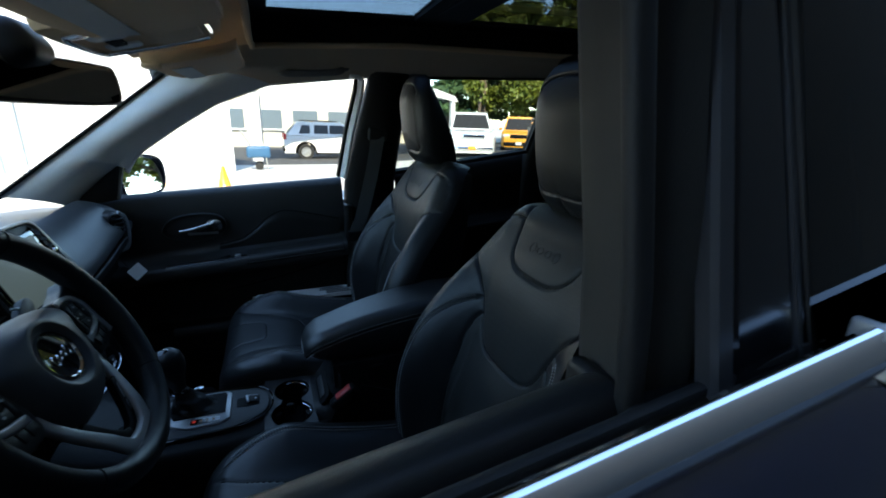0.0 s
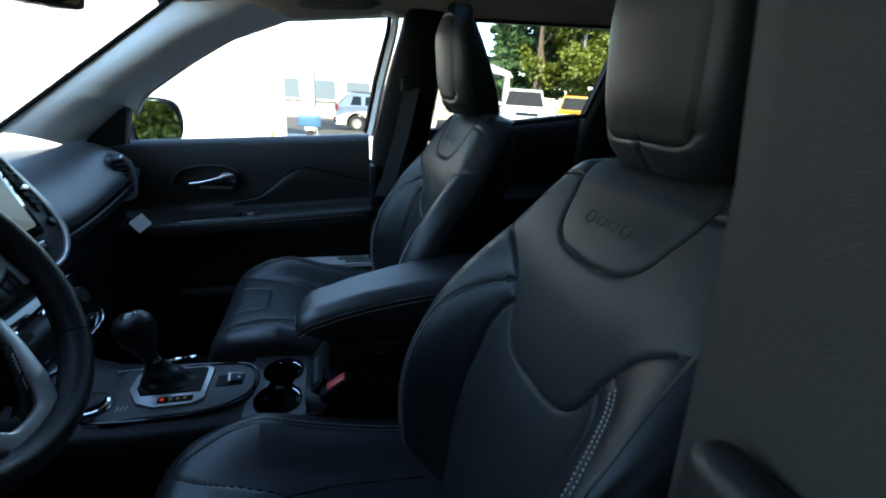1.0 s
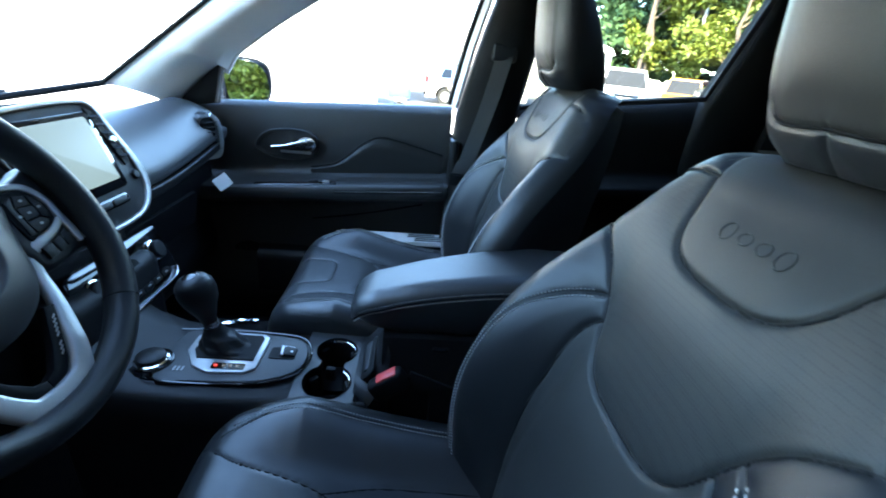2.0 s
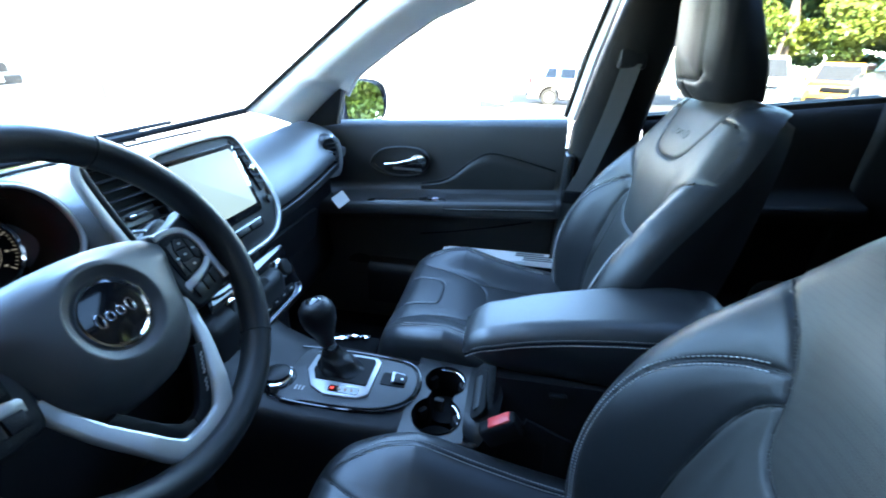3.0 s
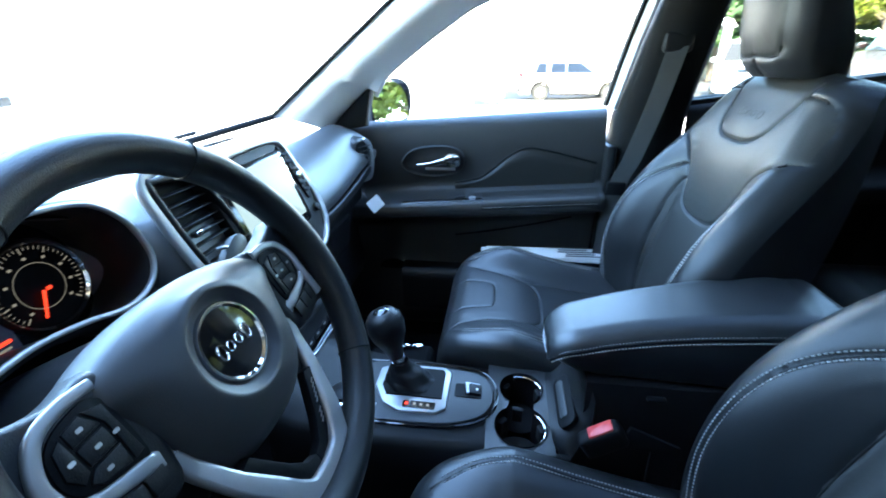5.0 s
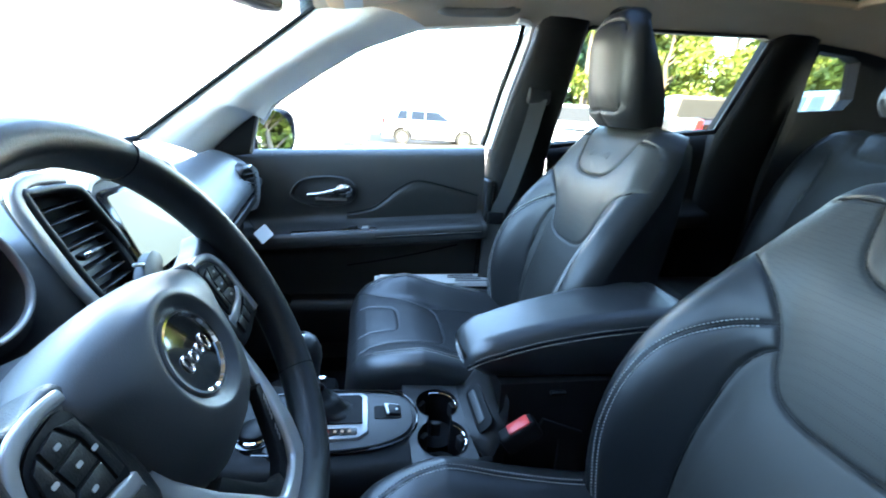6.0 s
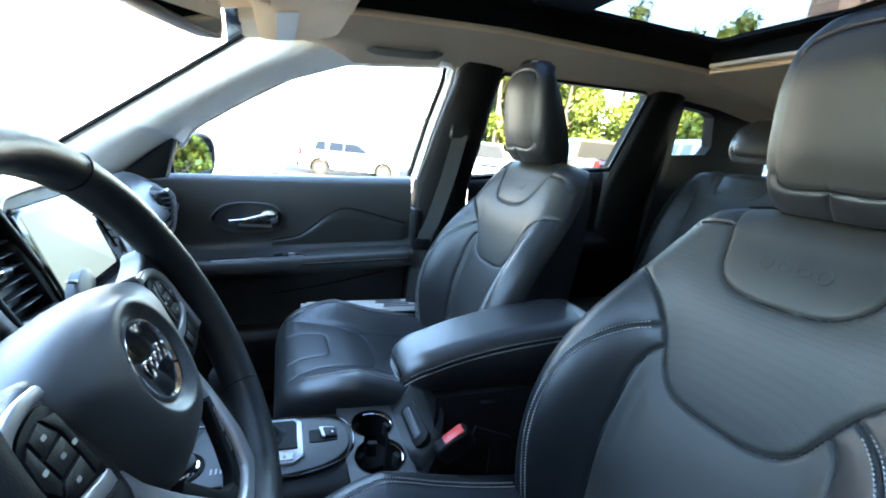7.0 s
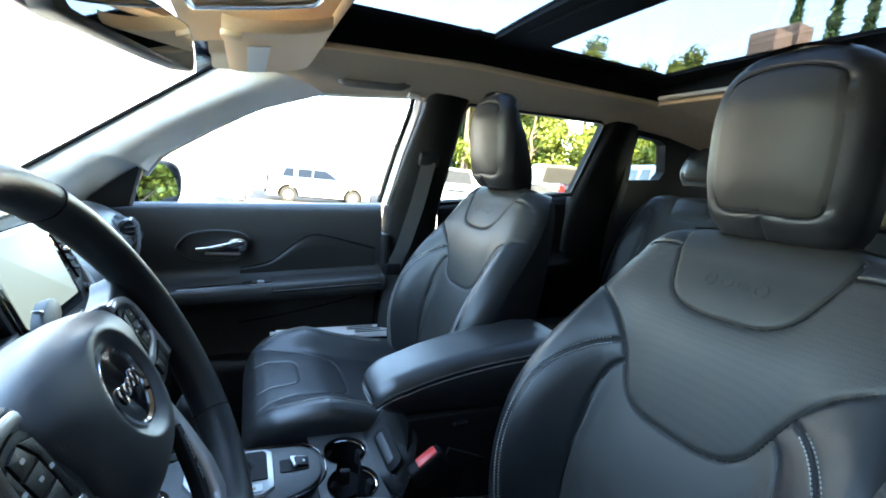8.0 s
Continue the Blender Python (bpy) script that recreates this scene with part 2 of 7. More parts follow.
def lathe(profile, n=32, m=None):
    """A bmesh turned about local z from (radius, z) points."""
    bm = bmesh.new()
    rings = []
    for r, z in profile:
        if r < 1e-6:
            rings.append([bm.verts.new((0, 0, z))])
        else:
            rings.append([bm.verts.new((r * math.cos(2 * math.pi * i / n), r * math.sin(2 * math.pi * i / n), z)) for i in range(n)])
    for a, b in zip(rings, rings[1:]):
        for i in range(n):
            q = [a[i % len(a)], a[(i + 1) % len(a)], b[(i + 1) % len(b)], b[i % len(b)]]
            q = list(dict.fromkeys(q))
            if len(q) > 2:
                bm.faces.new(q)
    bmesh.ops.recalc_face_normals(bm, faces=bm.faces)
    if m is not None:
        bmesh.ops.transform(bm, matrix=m, verts=bm.verts)
    return bm


def loft(rows, mat, name, parent=None, label="", closed=False, caps=False, auto=40):
    """Skins rows of points that have equal counts."""
    k, m = len(rows), len(rows[0])
    verts = [p for r in rows for p in r]
    faces = []
    for i in range(k - 1):
        for j in range(m if closed else m - 1):
            faces.append((i * m + j, i * m + (j + 1) % m, (i + 1) * m + (j + 1) % m, (i + 1) * m + j))
    if caps:
        faces += [tuple(range(m)), tuple(range((k - 1) * m, k * m))]
    return mesh_of(name, verts, faces, mat, parent, label, auto=auto)


def slab(rows, thick, mat, name, parent=None, label="", auto=40, away=None):
    """A sheet of rows of points, given thickness by a second skin shifted by the vector away."""
    k, m = len(rows), len(rows[0])
    off = Vector(away) * thick
    verts = [Vector(p) for r in rows for p in r]
    n = len(verts)
    verts += [v + off for v in verts]
    faces = []
    for i in range(k - 1):
        for j in range(m - 1):
            a, b, c, d = i * m + j, i * m + j + 1, (i + 1) * m + j + 1, (i + 1) * m + j
            faces.append((a, b, c, d))
            faces.append((a + n, d + n, c + n, b + n))
    ring = [j for j in range(m)] + [i * m + m - 1 for i in range(1, k)] + [(k - 1) * m + j for j in range(m - 2, -1, -1)] + [i * m for i in range(k - 2, 0, -1)]
    for a, b in zip(ring, ring[1:] + ring[:1]):
        faces.append((a, b, b + n, a + n))
    return mesh_of(name, verts, faces, mat, parent, label, auto=auto)


def lerp_table(tab):
    xs, ys = [a for a, _ in tab], [b for _, b in tab]
    def f(x):
        return float(np.interp(x, xs, ys))
    return f


def smooth_table(tab):
    """A smooth function through (x, y) knots."""
    xs = np.array([a for a, _ in tab], float)
    ys = np.array([b for _, b in tab], float)
    dy = np.gradient(ys, xs)
    def f(x):
        x = min(max(x, xs[0]), xs[-1])
        i = min(int(np.searchsorted(xs, x, side='right')) - 1, len(xs) - 2)
        h = xs[i + 1] - xs[i]
        t = (x - xs[i]) / h
        return float(ys[i] * (1 + 2 * t) * (1 - t) ** 2 + dy[i] * h * t * (1 - t) ** 2 + ys[i + 1] * t * t * (3 - 2 * t) + dy[i + 1] * h * t * t * (t - 1))
    return f


def seam_distance(y, v, seams):
    d = np.full(y.shape, 9.0)
    for s in seams:
        for (ax, ay), (bx, by) in zip(s, s[1:]):
            ex, ey = bx - ax, by - ay
            L = ex * ex + ey * ey + 1e-12
            t = np.clip(((y - ax) * ex + (v - ay) * ey) / L, 0, 1)
            d = np.minimum(d, np.hypot(y - ax - t * ex, v - ay - t * ey))
    return d


def inside(poly, x, y):
    c = False
    j = len(poly) - 1
    for i in range(len(poly)):
        xi, yi = poly[i]
        xj, yj = poly[j]
        if (yi > y) != (yj > y) and x < (xj - xi) * (y - yi) / (yj - yi) + xi:
            c = not c
        j = i
    return c


SPLIT = {}


def padded(parent, place, vs, nc, ne, W, front, back, er, seams, regions, shell, puff=0.005, groove=0.008, gw=0.0032):
    """An upholstered body: a front skin of half width W(v) and depth front(y, v), rounded over its edge, with sewn grooves along
    seams, and a shell behind at depth back(v). place(y, v, d) gives the point. regions: (name, material, test(y, v), label)."""
    rows, ys, vv = [], [], []
    for v in vs:
        w = W(v)
        e = min(er, 0.45 * w)
        q = [math.sin(k / ne * math.pi / 2) for k in range(1, ne + 1)]
        c = list(np.linspace(-(w - e), w - e, nc))
        row = [-(w - e) - e * a for a in reversed(q)] + c + [(w - e) + e * a for a in q]
        drop = [e * (1 - math.sqrt(max(0, 1 - a * a))) for a in reversed(q)] + [0] * nc + [e * (1 - math.sqrt(max(0, 1 - a * a))) for a in q]
        rows.append((row, drop))
        ys.append(row)
        vv.append([v] * len(row))
    Y, V = np.array(ys), np.array(vv)
    d = seam_distance(Y, V, seams) if seams else np.full(Y.shape, 9.0)
    dent = -groove * np.exp(-d / gw) + puff * (1 - np.exp(-(d / 0.03) ** 2))
    nf = Y.shape[1]
    nb = 14
    m = nf + nb
    verts = []
    for i, v in enumerate(vs):
        row, drop = rows[i]
        for j in range(nf):
            verts.append(place(row[j], v, front(row[j], v) - drop[j] + dent[i, j]))
        bd = back(v)
        for k in range(nb):
            t = (k + 0.5) / nb
            yy = row[-1] * (1 - 2 * t)
            verts.append(place(yy * 0.97, v, bd + 0.03 * abs(1 - 2 * t) ** 4))
    groups = {r[0]: [] for r in regions}
    rest = []
    k = len(vs)
    done = SPLIT.get(shell[0])
    done = done if done and len(done) == (k - 1) * m and regions else None
    if done is None:
        SPLIT[shell[0]] = []
    for i in range(k - 1):
        for j in range(m):
            q = (i * m + j, i * m + (j + 1) % m, (i + 1) * m + (j + 1) % m, (i + 1) * m + j)
            if done is not None:
                key = done[i * m + j]
                (groups[key] if key else rest).append(q)
            elif j < nf - 1:
                y, v = (Y[i, j] + Y[i + 1, j + 1]) / 2, (vs[i] + vs[i + 1]) / 2
                for name, _, test, _ in regions:
                    if test(y, v):
                        groups[name].append(q)
                        SPLIT[shell[0]].append(name)
                        break
                else:
                    rest.append(q)
                    SPLIT[shell[0]].append("")
            else:
                rest.append(q)
                SPLIT[shell[0]].append("")
    rest += [tuple(range(m)), tuple(range((k - 1) * m, k * m))]
    def emit(name, faces, mat, label):
        used = sorted({a for f in faces for a in f})
        idx = {a: n for n, a in enumerate(used)}
        mesh_of(name, [verts[a] for a in used], [tuple(idx[a] for a in f) for f in faces], mat, parent, label, auto=80)
    for name, mat, _, label in regions:
        if groups[name]:
            emit(name, groups[name], mat, label)
    emit(shell[0], rest, shell[1], "")


def stitches(name, pts, normal, mat, parent, gap=0.0056, r=0.0009, both=0.0):
    """Short threads along a curve of points; both: half the spacing of a twin row."""
    P = [Vector(p) for p in pts]
    L = [0.0]
    for a, b in zip(P, P[1:]):
        L.append(L[-1] + (b - a).length)
    verts, faces = [], []
    def at(s):
        i = min(max(int(np.searchsorted(L, s)) - 1, 0), len(P) - 2)
        t = (s - L[i]) / max(1e-9, L[i + 1] - L[i])
        return P[i].lerp(P[i + 1], t)
    s = 0.0
    while s + gap < L[-1]:
        a, b = at(s), at(s + gap * 0.62)
        t = (b - a).normalized()
        nn = normal(a) if callable(normal) else Vector(normal)
        side = t.cross(nn).normalized()
        for o in ((-both, both) if both else (0,)):
            base = len(verts)
            for e, c in ((a, 0.4), (a.lerp(b, 0.5), 1.6), (b, 0.4)):
                c0 = e + side * o
                verts += [c0 + side * r - nn * r, c0 + nn * r * c, c0 - side * r - nn * r]
            for k in range(2):
                for j in range(3):
                    faces.append((base + k * 3 + j, base + k * 3 + (j + 1) % 3, base + k * 3 + 3 + (j + 1) % 3, base + k * 3 + 3 + j))
        s += gap
    return mesh_of(name, verts, faces, mat, parent, "light grey stitching", auto=180)


# ======== the car: x to its rear, y to the passenger's side ========


def belt(x):
    """Height of the window sill along the car."""
    return float(np.interp(x, [-1.3, -0.915, -0.18, 0.05, 0.67, 1.3], [1.09, 1.124, 1.172, 1.20, 1.285, 1.38]))


# ---- front seats ----
LEAN = [0.297]           # backrest lean in radians, set for each seat


def back_place(y, v, d):
    a, b = math.sin(LEAN[0]), math.cos(LEAN[0])
    return Vector((0.016 + a * v - b * d, y, 1.15 + b * v + a * d))


YOKE = [(0.0, -0.0145), (0.03, -0.0138), (0.056, -0.009), (0.076, 0.003), (0.089, 0.020), (0.097, 0.040), (0.104, 0.060), (0.111, 0.083), (0.118, 0.12)]
PANEL = [(0.0, -0.191), (0.03, -0.190), (0.058, -0.186), (0.080, -0.175), (0.095, -0.157), (0.105, -0.134), (0.115, -0.110), (0.128, -0.086), (0.146, -0.062), (0.168, -0.043), (0.192, -0.028), (0.216, -0.016)]
INSERT = [(0.108, -0.124), (0.120, -0.137), (0.129, -0.158), (0.133, -0.195), (0.133, -0.245), (0.130, -0.31), (0.124, -0.385), (0.115, -0.50)]
BOLSTER = [(0.122, -0.096), (0.140, -0.106), (0.161, -0.124), (0.184, -0.156), (0.200, -0.192), (0.209, -0.235), (0.212, -0.285), (0.206, -0.35), (0.194, -0.42), (0.182, -0.49)]
SHOULDER = [(0.110, 0.084), (0.140, 0.084), (0.165, 0.078), (0.186, 0.060), (0.203, 0.030), (0.216, -0.008)]


def mirror2(pts):
    return [(-a, b) for a, b in reversed(pts)] + pts[1 if pts[0][0] == 0 else 0:]


def two(pts):
    return [pts, [(-a, b) for a, b in pts]]


def fine(pts, n=5):
    return [tuple(p) for p in spline(pts, n)]


back_w = smooth_table([(-0.52, 0.215), (-0.44, 0.245), (-0.34, 0.262), (-0.24, 0.266), (-0.15, 0.258), (-0.08, 0.245), (0.0, 0.224), (0.06, 0.204), (0.09, 0.189), (0.115, 0.165), (0.125, 0.140), (0.130, 0.105)])
back_bol = smooth_table([(-0.52, 0.070), (-0.42, 0.088), (-0.32, 0.095), (-0.22, 0.085), (-0.13, 0.056), (-0.06, 0.025), (0.0, 0.006), (0.05, 0.0), (0.13, 0.0)])
back_top = smooth_table([(-0.52, 0.0), (0.06, 0.0), (0.095, -0.008), (0.115, -0.022), (0.130, -0.045)])


def back_front(y, v):
    a = abs(y)
    t = min(max((a - 0.105) / 0.105, 0), 1)
    rise = t * t * (3 - 2 * t)
    lumbar = 0.022 * math.exp(-((v + 0.36) / 0.13) ** 2) + 0.012 * math.exp(-((v + 0.02) / 0.10) ** 2)
    return back_bol(v) * rise + lumbar * (1 - (a / 0.3) ** 2) + back_top(v)


def back_back(v):
    return -0.115 - 0.02 * (v < -0.3) + (0.055 if v > 0.12 else 0.03 if v > 0.105 else 0.0)


HEAD = [0.0]             # headrest set forward or back


def head_place(y, v, d):
    lean = 0.046 - 0.16 * v + HEAD[0]
    return Vector((lean - d, y, 1.258 + 0.97 * v))


head_w = smooth_table([(0.0, 0.080), (0.02, 0.091), (0.06, 0.100), (0.12, 0.104), (0.18, 0.101), (0.225, 0.090), (0.25, 0.067), (0.258, 0.050), (0.262, 0.032), (0.2640, 0.016), (0.2648, 0.006)])
head_f = smooth_table([(0.0, -0.012), (0.02, 0.004), (0.06, 0.012), (0.13, 0.012), (0.20, 0.004), (0.24, -0.014), (0.255, -0.030), (0.262, -0.048)])
head_b = smooth_table([(0.0, -0.128), (0.06, -0.122), (0.14, -0.102), (0.20, -0.083), (0.24, -0.068), (0.255, -0.058), (0.262, -0.052)])
HEADSEAM = [(0.0, 0.038), (0.048, 0.036), (0.067, 0.046), (0.076, 0.078), (0.078, 0.14), (0.074, 0.19), (0.060, 0.220), (0.028, 0.232), (0.0, 0.234)]


CUSH_Z = smooth_table([(-0.615, 0.655), (-0.613, 0.680), (-0.607, 0.704), (-0.596, 0.724), (-0.575, 0.740), (-0.53, 0.748), (-0.45, 0.742), (-0.35, 0.712), (-0.25, 0.690), (-0.15, 0.680), (-0.06, 0.675)])


def cush_place(y, v, d):
    return Vector((v + 0.012, y, d))


cush_w = smooth_table([(-0.615, 0.185), (-0.60, 0.205), (-0.57, 0.226), (-0.50, 0.247), (-0.40, 0.256), (-0.25, 0.258), (-0.06, 0.240)])


def cush_front(y, v):
    a = abs(y)
    t = min(max((a - 0.12) / 0.09, 0), 1)
    return CUSH_Z(v) + 0.040 * t * t * (3 - 2 * t) * min(1, max(0, (v + 0.60) / 0.15)) - 0.006 * math.cos(min(1, a / 0.15) * math.pi / 2)


CUSHMAIN = [(0.0, -0.372), (0.05, -0.373), (0.082, -0.382), (0.098, -0.403), (0.110, -0.45), (0.126, -0.52), (0.146, -0.565), (0.170, -0.60)]
CUSHTONGUE = [(0.0, -0.488), (0.040, -0.489), (0.058, -0.498), (0.064, -0.52), (0.070, -0.56), (0.076, -0.60)]
CUSHSIDE = [(0.098, -0.402), (0.122, -0.33), (0.130, -0.25), (0.130, -0.15), (0.125, -0.06)]
CUSHBOL = [(0.20, -0.06), (0.212, -0.25), (0.214, -0.40), (0.205, -0.50), (0.175, -0.57)]


def front_seat(yc, dz, label, lean=0.297, head=0.0):
    LEAN[0], HEAD[0] = lean, head
    seat = thing("front_seat", (0, 0, 0), label, "car seat", "front seats")
    yoke, panel, insert, bols = fine(YOKE), fine(PANEL), fine(INSERT), fine(BOLSTER)
    yoke_poly = mirror2(yoke) + [(0.12, 0.2), (-0.12, 0.2)]
    panel_poly = mirror2(panel) + [(0.3, 0.2), (-0.3, 0.2)]
    ins_poly = [(-a, b) for a, b in reversed(insert)] + [(-0.105, -0.08), (0.105, -0.08)] + insert
    shoulder = fine(SHOULDER)
    top_poly = shoulder + [(0.3, -0.008), (0.3, 0.2), (0.110, 0.2)]
    seams = two(yoke) + two(panel) + two(insert) + two(bols) + two(shoulder)
    vs = list(np.linspace(-0.52, 0.10, 200)) + [0.105, 0.11, 0.115, 0.12, 0.125, 0.13]
    padded(seat, back_place, vs, 136, 9, back_w, back_front, back_back, 0.055, seams,
           [("shoulder_cap", M_LEATHER2, lambda y, v: y > 0.1 and inside(top_poly, y, v), ""),
            ("shoulder_cap_inner", M_LEATHER2, lambda y, v: y < -0.1 and inside(top_poly, -y, v), ""),
            ("yoke_panel", M_LEATHER, lambda y, v: inside(yoke_poly, y, v), "smooth leather panel with embossed mark"),
            ("upper_panel", M_PERF, lambda y, v: inside(panel_poly, y, v), "perforated leather panel"),
            ("back_insert", M_LEATHER, lambda y, v: inside(ins_poly, y, v), ""),
            ("bolster", M_LEATHER2, lambda y, v: y > 0, ""),
            ("bolster_inner", M_LEATHER2, lambda y, v: y <= 0, "")],
           ("backrest_shell", M_SEATBACK), puff=0.0030, groove=0.0070, gw=0.0022)
    for s in (1, -1):
        pts = [back_place(s * a, b, back_front(a, b) + 0.0005) for a, b in spline(BOLSTER, 10)[9:]]
        stitches("stitching", pts, (-0.95, -s * 0.2, 0.29), M_THREAD, seat, both=0.0046)
    for pts in (YOKE, PANEL, INSERT, BOLSTER, SHOULDER):
        for s in (1, -1):
            line = [back_place(s * a, b, back_front(a, b) - 0.0050) for a, b in spline(pts, 10) if b < 0.10 and a < back_w(b) - 0.030]
            tube("seam", line, 0.0017, M_DARK, seat, False, 6)
    # embossed word on the yoke panel, drawn as plain raised strokes
    for k in range(4):
        y0 = 0.034 - k * 0.023
        h = 0.012 if k % 3 else 0.018
        loop = [(0.0075 * math.cos(a), h * 0.5 * math.sin(a)) for a in np.linspace(0, 2 * math.pi, 17)[:-1]]
        pts = [back_place(y0 + a, 0.040 + b, back_front(y0 + a, 0.040 + b) + 0.0028) for a, b in loop]
        tube("embossed_stroke", pts, 0.0010, M_LEATHER, seat, True, 6)
    # headrest
    hs = fine(HEADSEAM, 4)
    hseams = two(hs) + [[(0.0, 0.0), (0.0, 0.04)]]
    hpoly = mirror2(hs[::-1])
    hvs = list(np.linspace(0.0, 0.24, 84)) + [0.244, 0.248, 0.252, 0.255, 0.258, 0.260, 0.262, 0.2632, 0.2640, 0.2648]
    padded(seat, head_place, hvs, 76, 8, head_w, lambda y, v: head_f(v) - 1.8 * y * y, head_b, 0.036, hseams,
           [("headrest_pad", M_LEATHER, lambda y, v: inside(hpoly, y, v), "padded leather headrest face")],
           ("headrest_shell", M_LEATHER2), puff=0.005, groove=0.0062, gw=0.0026)
    for s in (1, -1):
        tube("headrest_post", [back_place(s * 0.06, 0.09, -0.055), head_place(s * 0.06, 0.04, -0.055)], 0.006, M_CHROME, seat)
        part("post_collar", rbox(back_place(s * 0.06, 0.128, -0.048), (0.03, 0.035, 0.014), 0.005), M_PLASTIC, seat)
    # cushion
    main, tongue, cb = fine(CUSHMAIN), fine(CUSHTONGUE), fine(CUSHBOL)
    cpoly = mirror2(main) + [(0.165, -0.7), (-0.165, -0.7)]
    side = fine(CUSHSIDE)
    cvs = [-0.615, -0.6142, -0.613, -0.611, -0.608, -0.604, -0.60] + list(np.linspace(-0.595, -0.06, 170))
    tpoly = mirror2(tongue) + [(0.08, -0.7), (-0.08, -0.7)]
    padded(seat, cush_place, cvs, 120, 9, cush_w, cush_front, lambda v: 0.50, 0.036, two(main) + two(tongue) + two(cb) + two(side),
           [("cushion_nose", M_VINYL, lambda y, v: inside(tpoly, y, v), ""),
            ("cushion_insert", M_VINYL, lambda y, v: inside(cpoly, y, v), "")],
           ("cushion", M_VINYL), puff=0.0008, groove=0.0036, gw=0.0014)
    for s in (1, -1):
        for pts in (CUSHMAIN, CUSHTONGUE, CUSHBOL, CUSHSIDE):
            line = [cush_place(s * a, b, cush_front(a, b) - 0.0022) for a, b in spline(pts, 10) if b > -0.572 and a < cush_w(b) - 0.034]
            if len(line) > 3:
                tube("seam", line, 0.0014, M_DARK, seat, False, 6)
        line = [head_place(s * a, b, head_f(b) - 1.8 * a * a - 0.0030) for a, b in spline(HEADSEAM, 8) if a < head_w(b) - 0.030]
        tube("seam", line, 0.0016, M_DARK, seat, False, 6)
        line = [cush_place(s * a, b, cush_front(a, b) + 0.0006) for a, b in spline(CUSHBOL, 10) if -0.56 < b < -0.2]
        stitches("stitching", line, (0, 0, 1), M_THREAD, seat, both=0.0046)
    # base, rails
    part("seat_base", rbox((-0.30, 0, 0.46), (0.46, 0.40, 0.12), 0.03), M_PLASTIC, seat)
    for s in (1, -1):
        part("side_trim", rbox((-0.25, s * 0.247, 0.55), (0.50, 0.03, 0.14), 0.014), M_PLASTIC, seat)
        part("seat_rail", rbox((-0.28, s * 0.19, 0.385), (0.60, 0.05, 0.04), 0.006), M_DARK, seat)
    seat.location = (0, yc, dz)
    return seat


front_seat(-0.345, 0.0, "black leather driver's seat with grey stitching and perforated panel")
front_seat(0.368, 0.026, "black leather passenger seat with grey stitching, empty", 0.235, -0.042)


# ---- rear bench ----
def rear_seat(yc):
    seat = thing("rear_seat", (0, 0, 0), "black leather rear seat with low headrest", "car seat", "rear seats")
    rw = smooth_table([(-0.5, 0.27), (-0.3, 0.28), (-0.1, 0.27), (0.02, 0.25), (0.07, 0.225), (0.10, 0.19)])
    rt = smooth_table([(-0.5, 0.0), (0.04, 0.0), (0.08, -0.015), (0.10, -0.04)])
    place = lambda y, v, d: Vector((1.02 + 0.36 * v - 0.93 * d, y, 1.245 + 0.93 * v + 0.36 * d))
    sm = two(fine([(0.0, -0.02), (0.05, -0.018), (0.085, 0.0), (0.10, 0.05), (0.11, 0.12)])) + two(fine([(0.14, -0.5), (0.15, -0.25), (0.15, -0.06), (0.17, 0.0)]))
    padded(seat, place, list(np.linspace(-0.64, 0.07, 100)) + [0.08, 0.09, 0.10], 60, 7, rw, lambda y, v: rt(v) + 0.02 * min(1, max(0, (abs(y) - 0.12) / 0.1)), lambda v: -0.10, 0.05, sm, [("back_insert", M_LEATHER, lambda y, v: abs(y) < 0.145, "")], ("backrest", M_LEATHER2))
    hp = lambda y, v, d: Vector((1.045 + 0.12 * v - d, y, 1.37 + v))
    hw = smooth_table([(0.0, 0.10), (0.03, 0.118), (0.09, 0.122), (0.14, 0.105), (0.16, 0.075)])
    hf = smooth_table([(0.0, 0.0), (0.03, 0.01), (0.10, 0.006), (0.16, -0.03)])
    padded(seat, hp, list(np.linspace(0, 0.16, 26)), 26, 6, hw, lambda y, v: hf(v) - y * y, lambda v: -0.075, 0.03, two(fine([(0.0, 0.02), (0.07, 0.022), (0.095, 0.05), (0.098, 0.10), (0.07, 0.14), (0.0, 0.145)])), [("headrest", M_LEATHER, lambda y, v: abs(y) < 0.08, "")], ("headrest_shell", M_LEATHER2))
    part("cushion", rbox((0.72, 0, 0.66), (0.56, 0.55, 0.20), 0.06, 5), M_LEATHER, seat)
    part("seat_base", rbox((0.80, 0, 0.46), (0.46, 0.54, 0.22), 0.02), M_CARPET, seat)
    seat.location = (0, yc, 0)
    return seat


rear_seat(0.45)
rear_seat(-0.45)


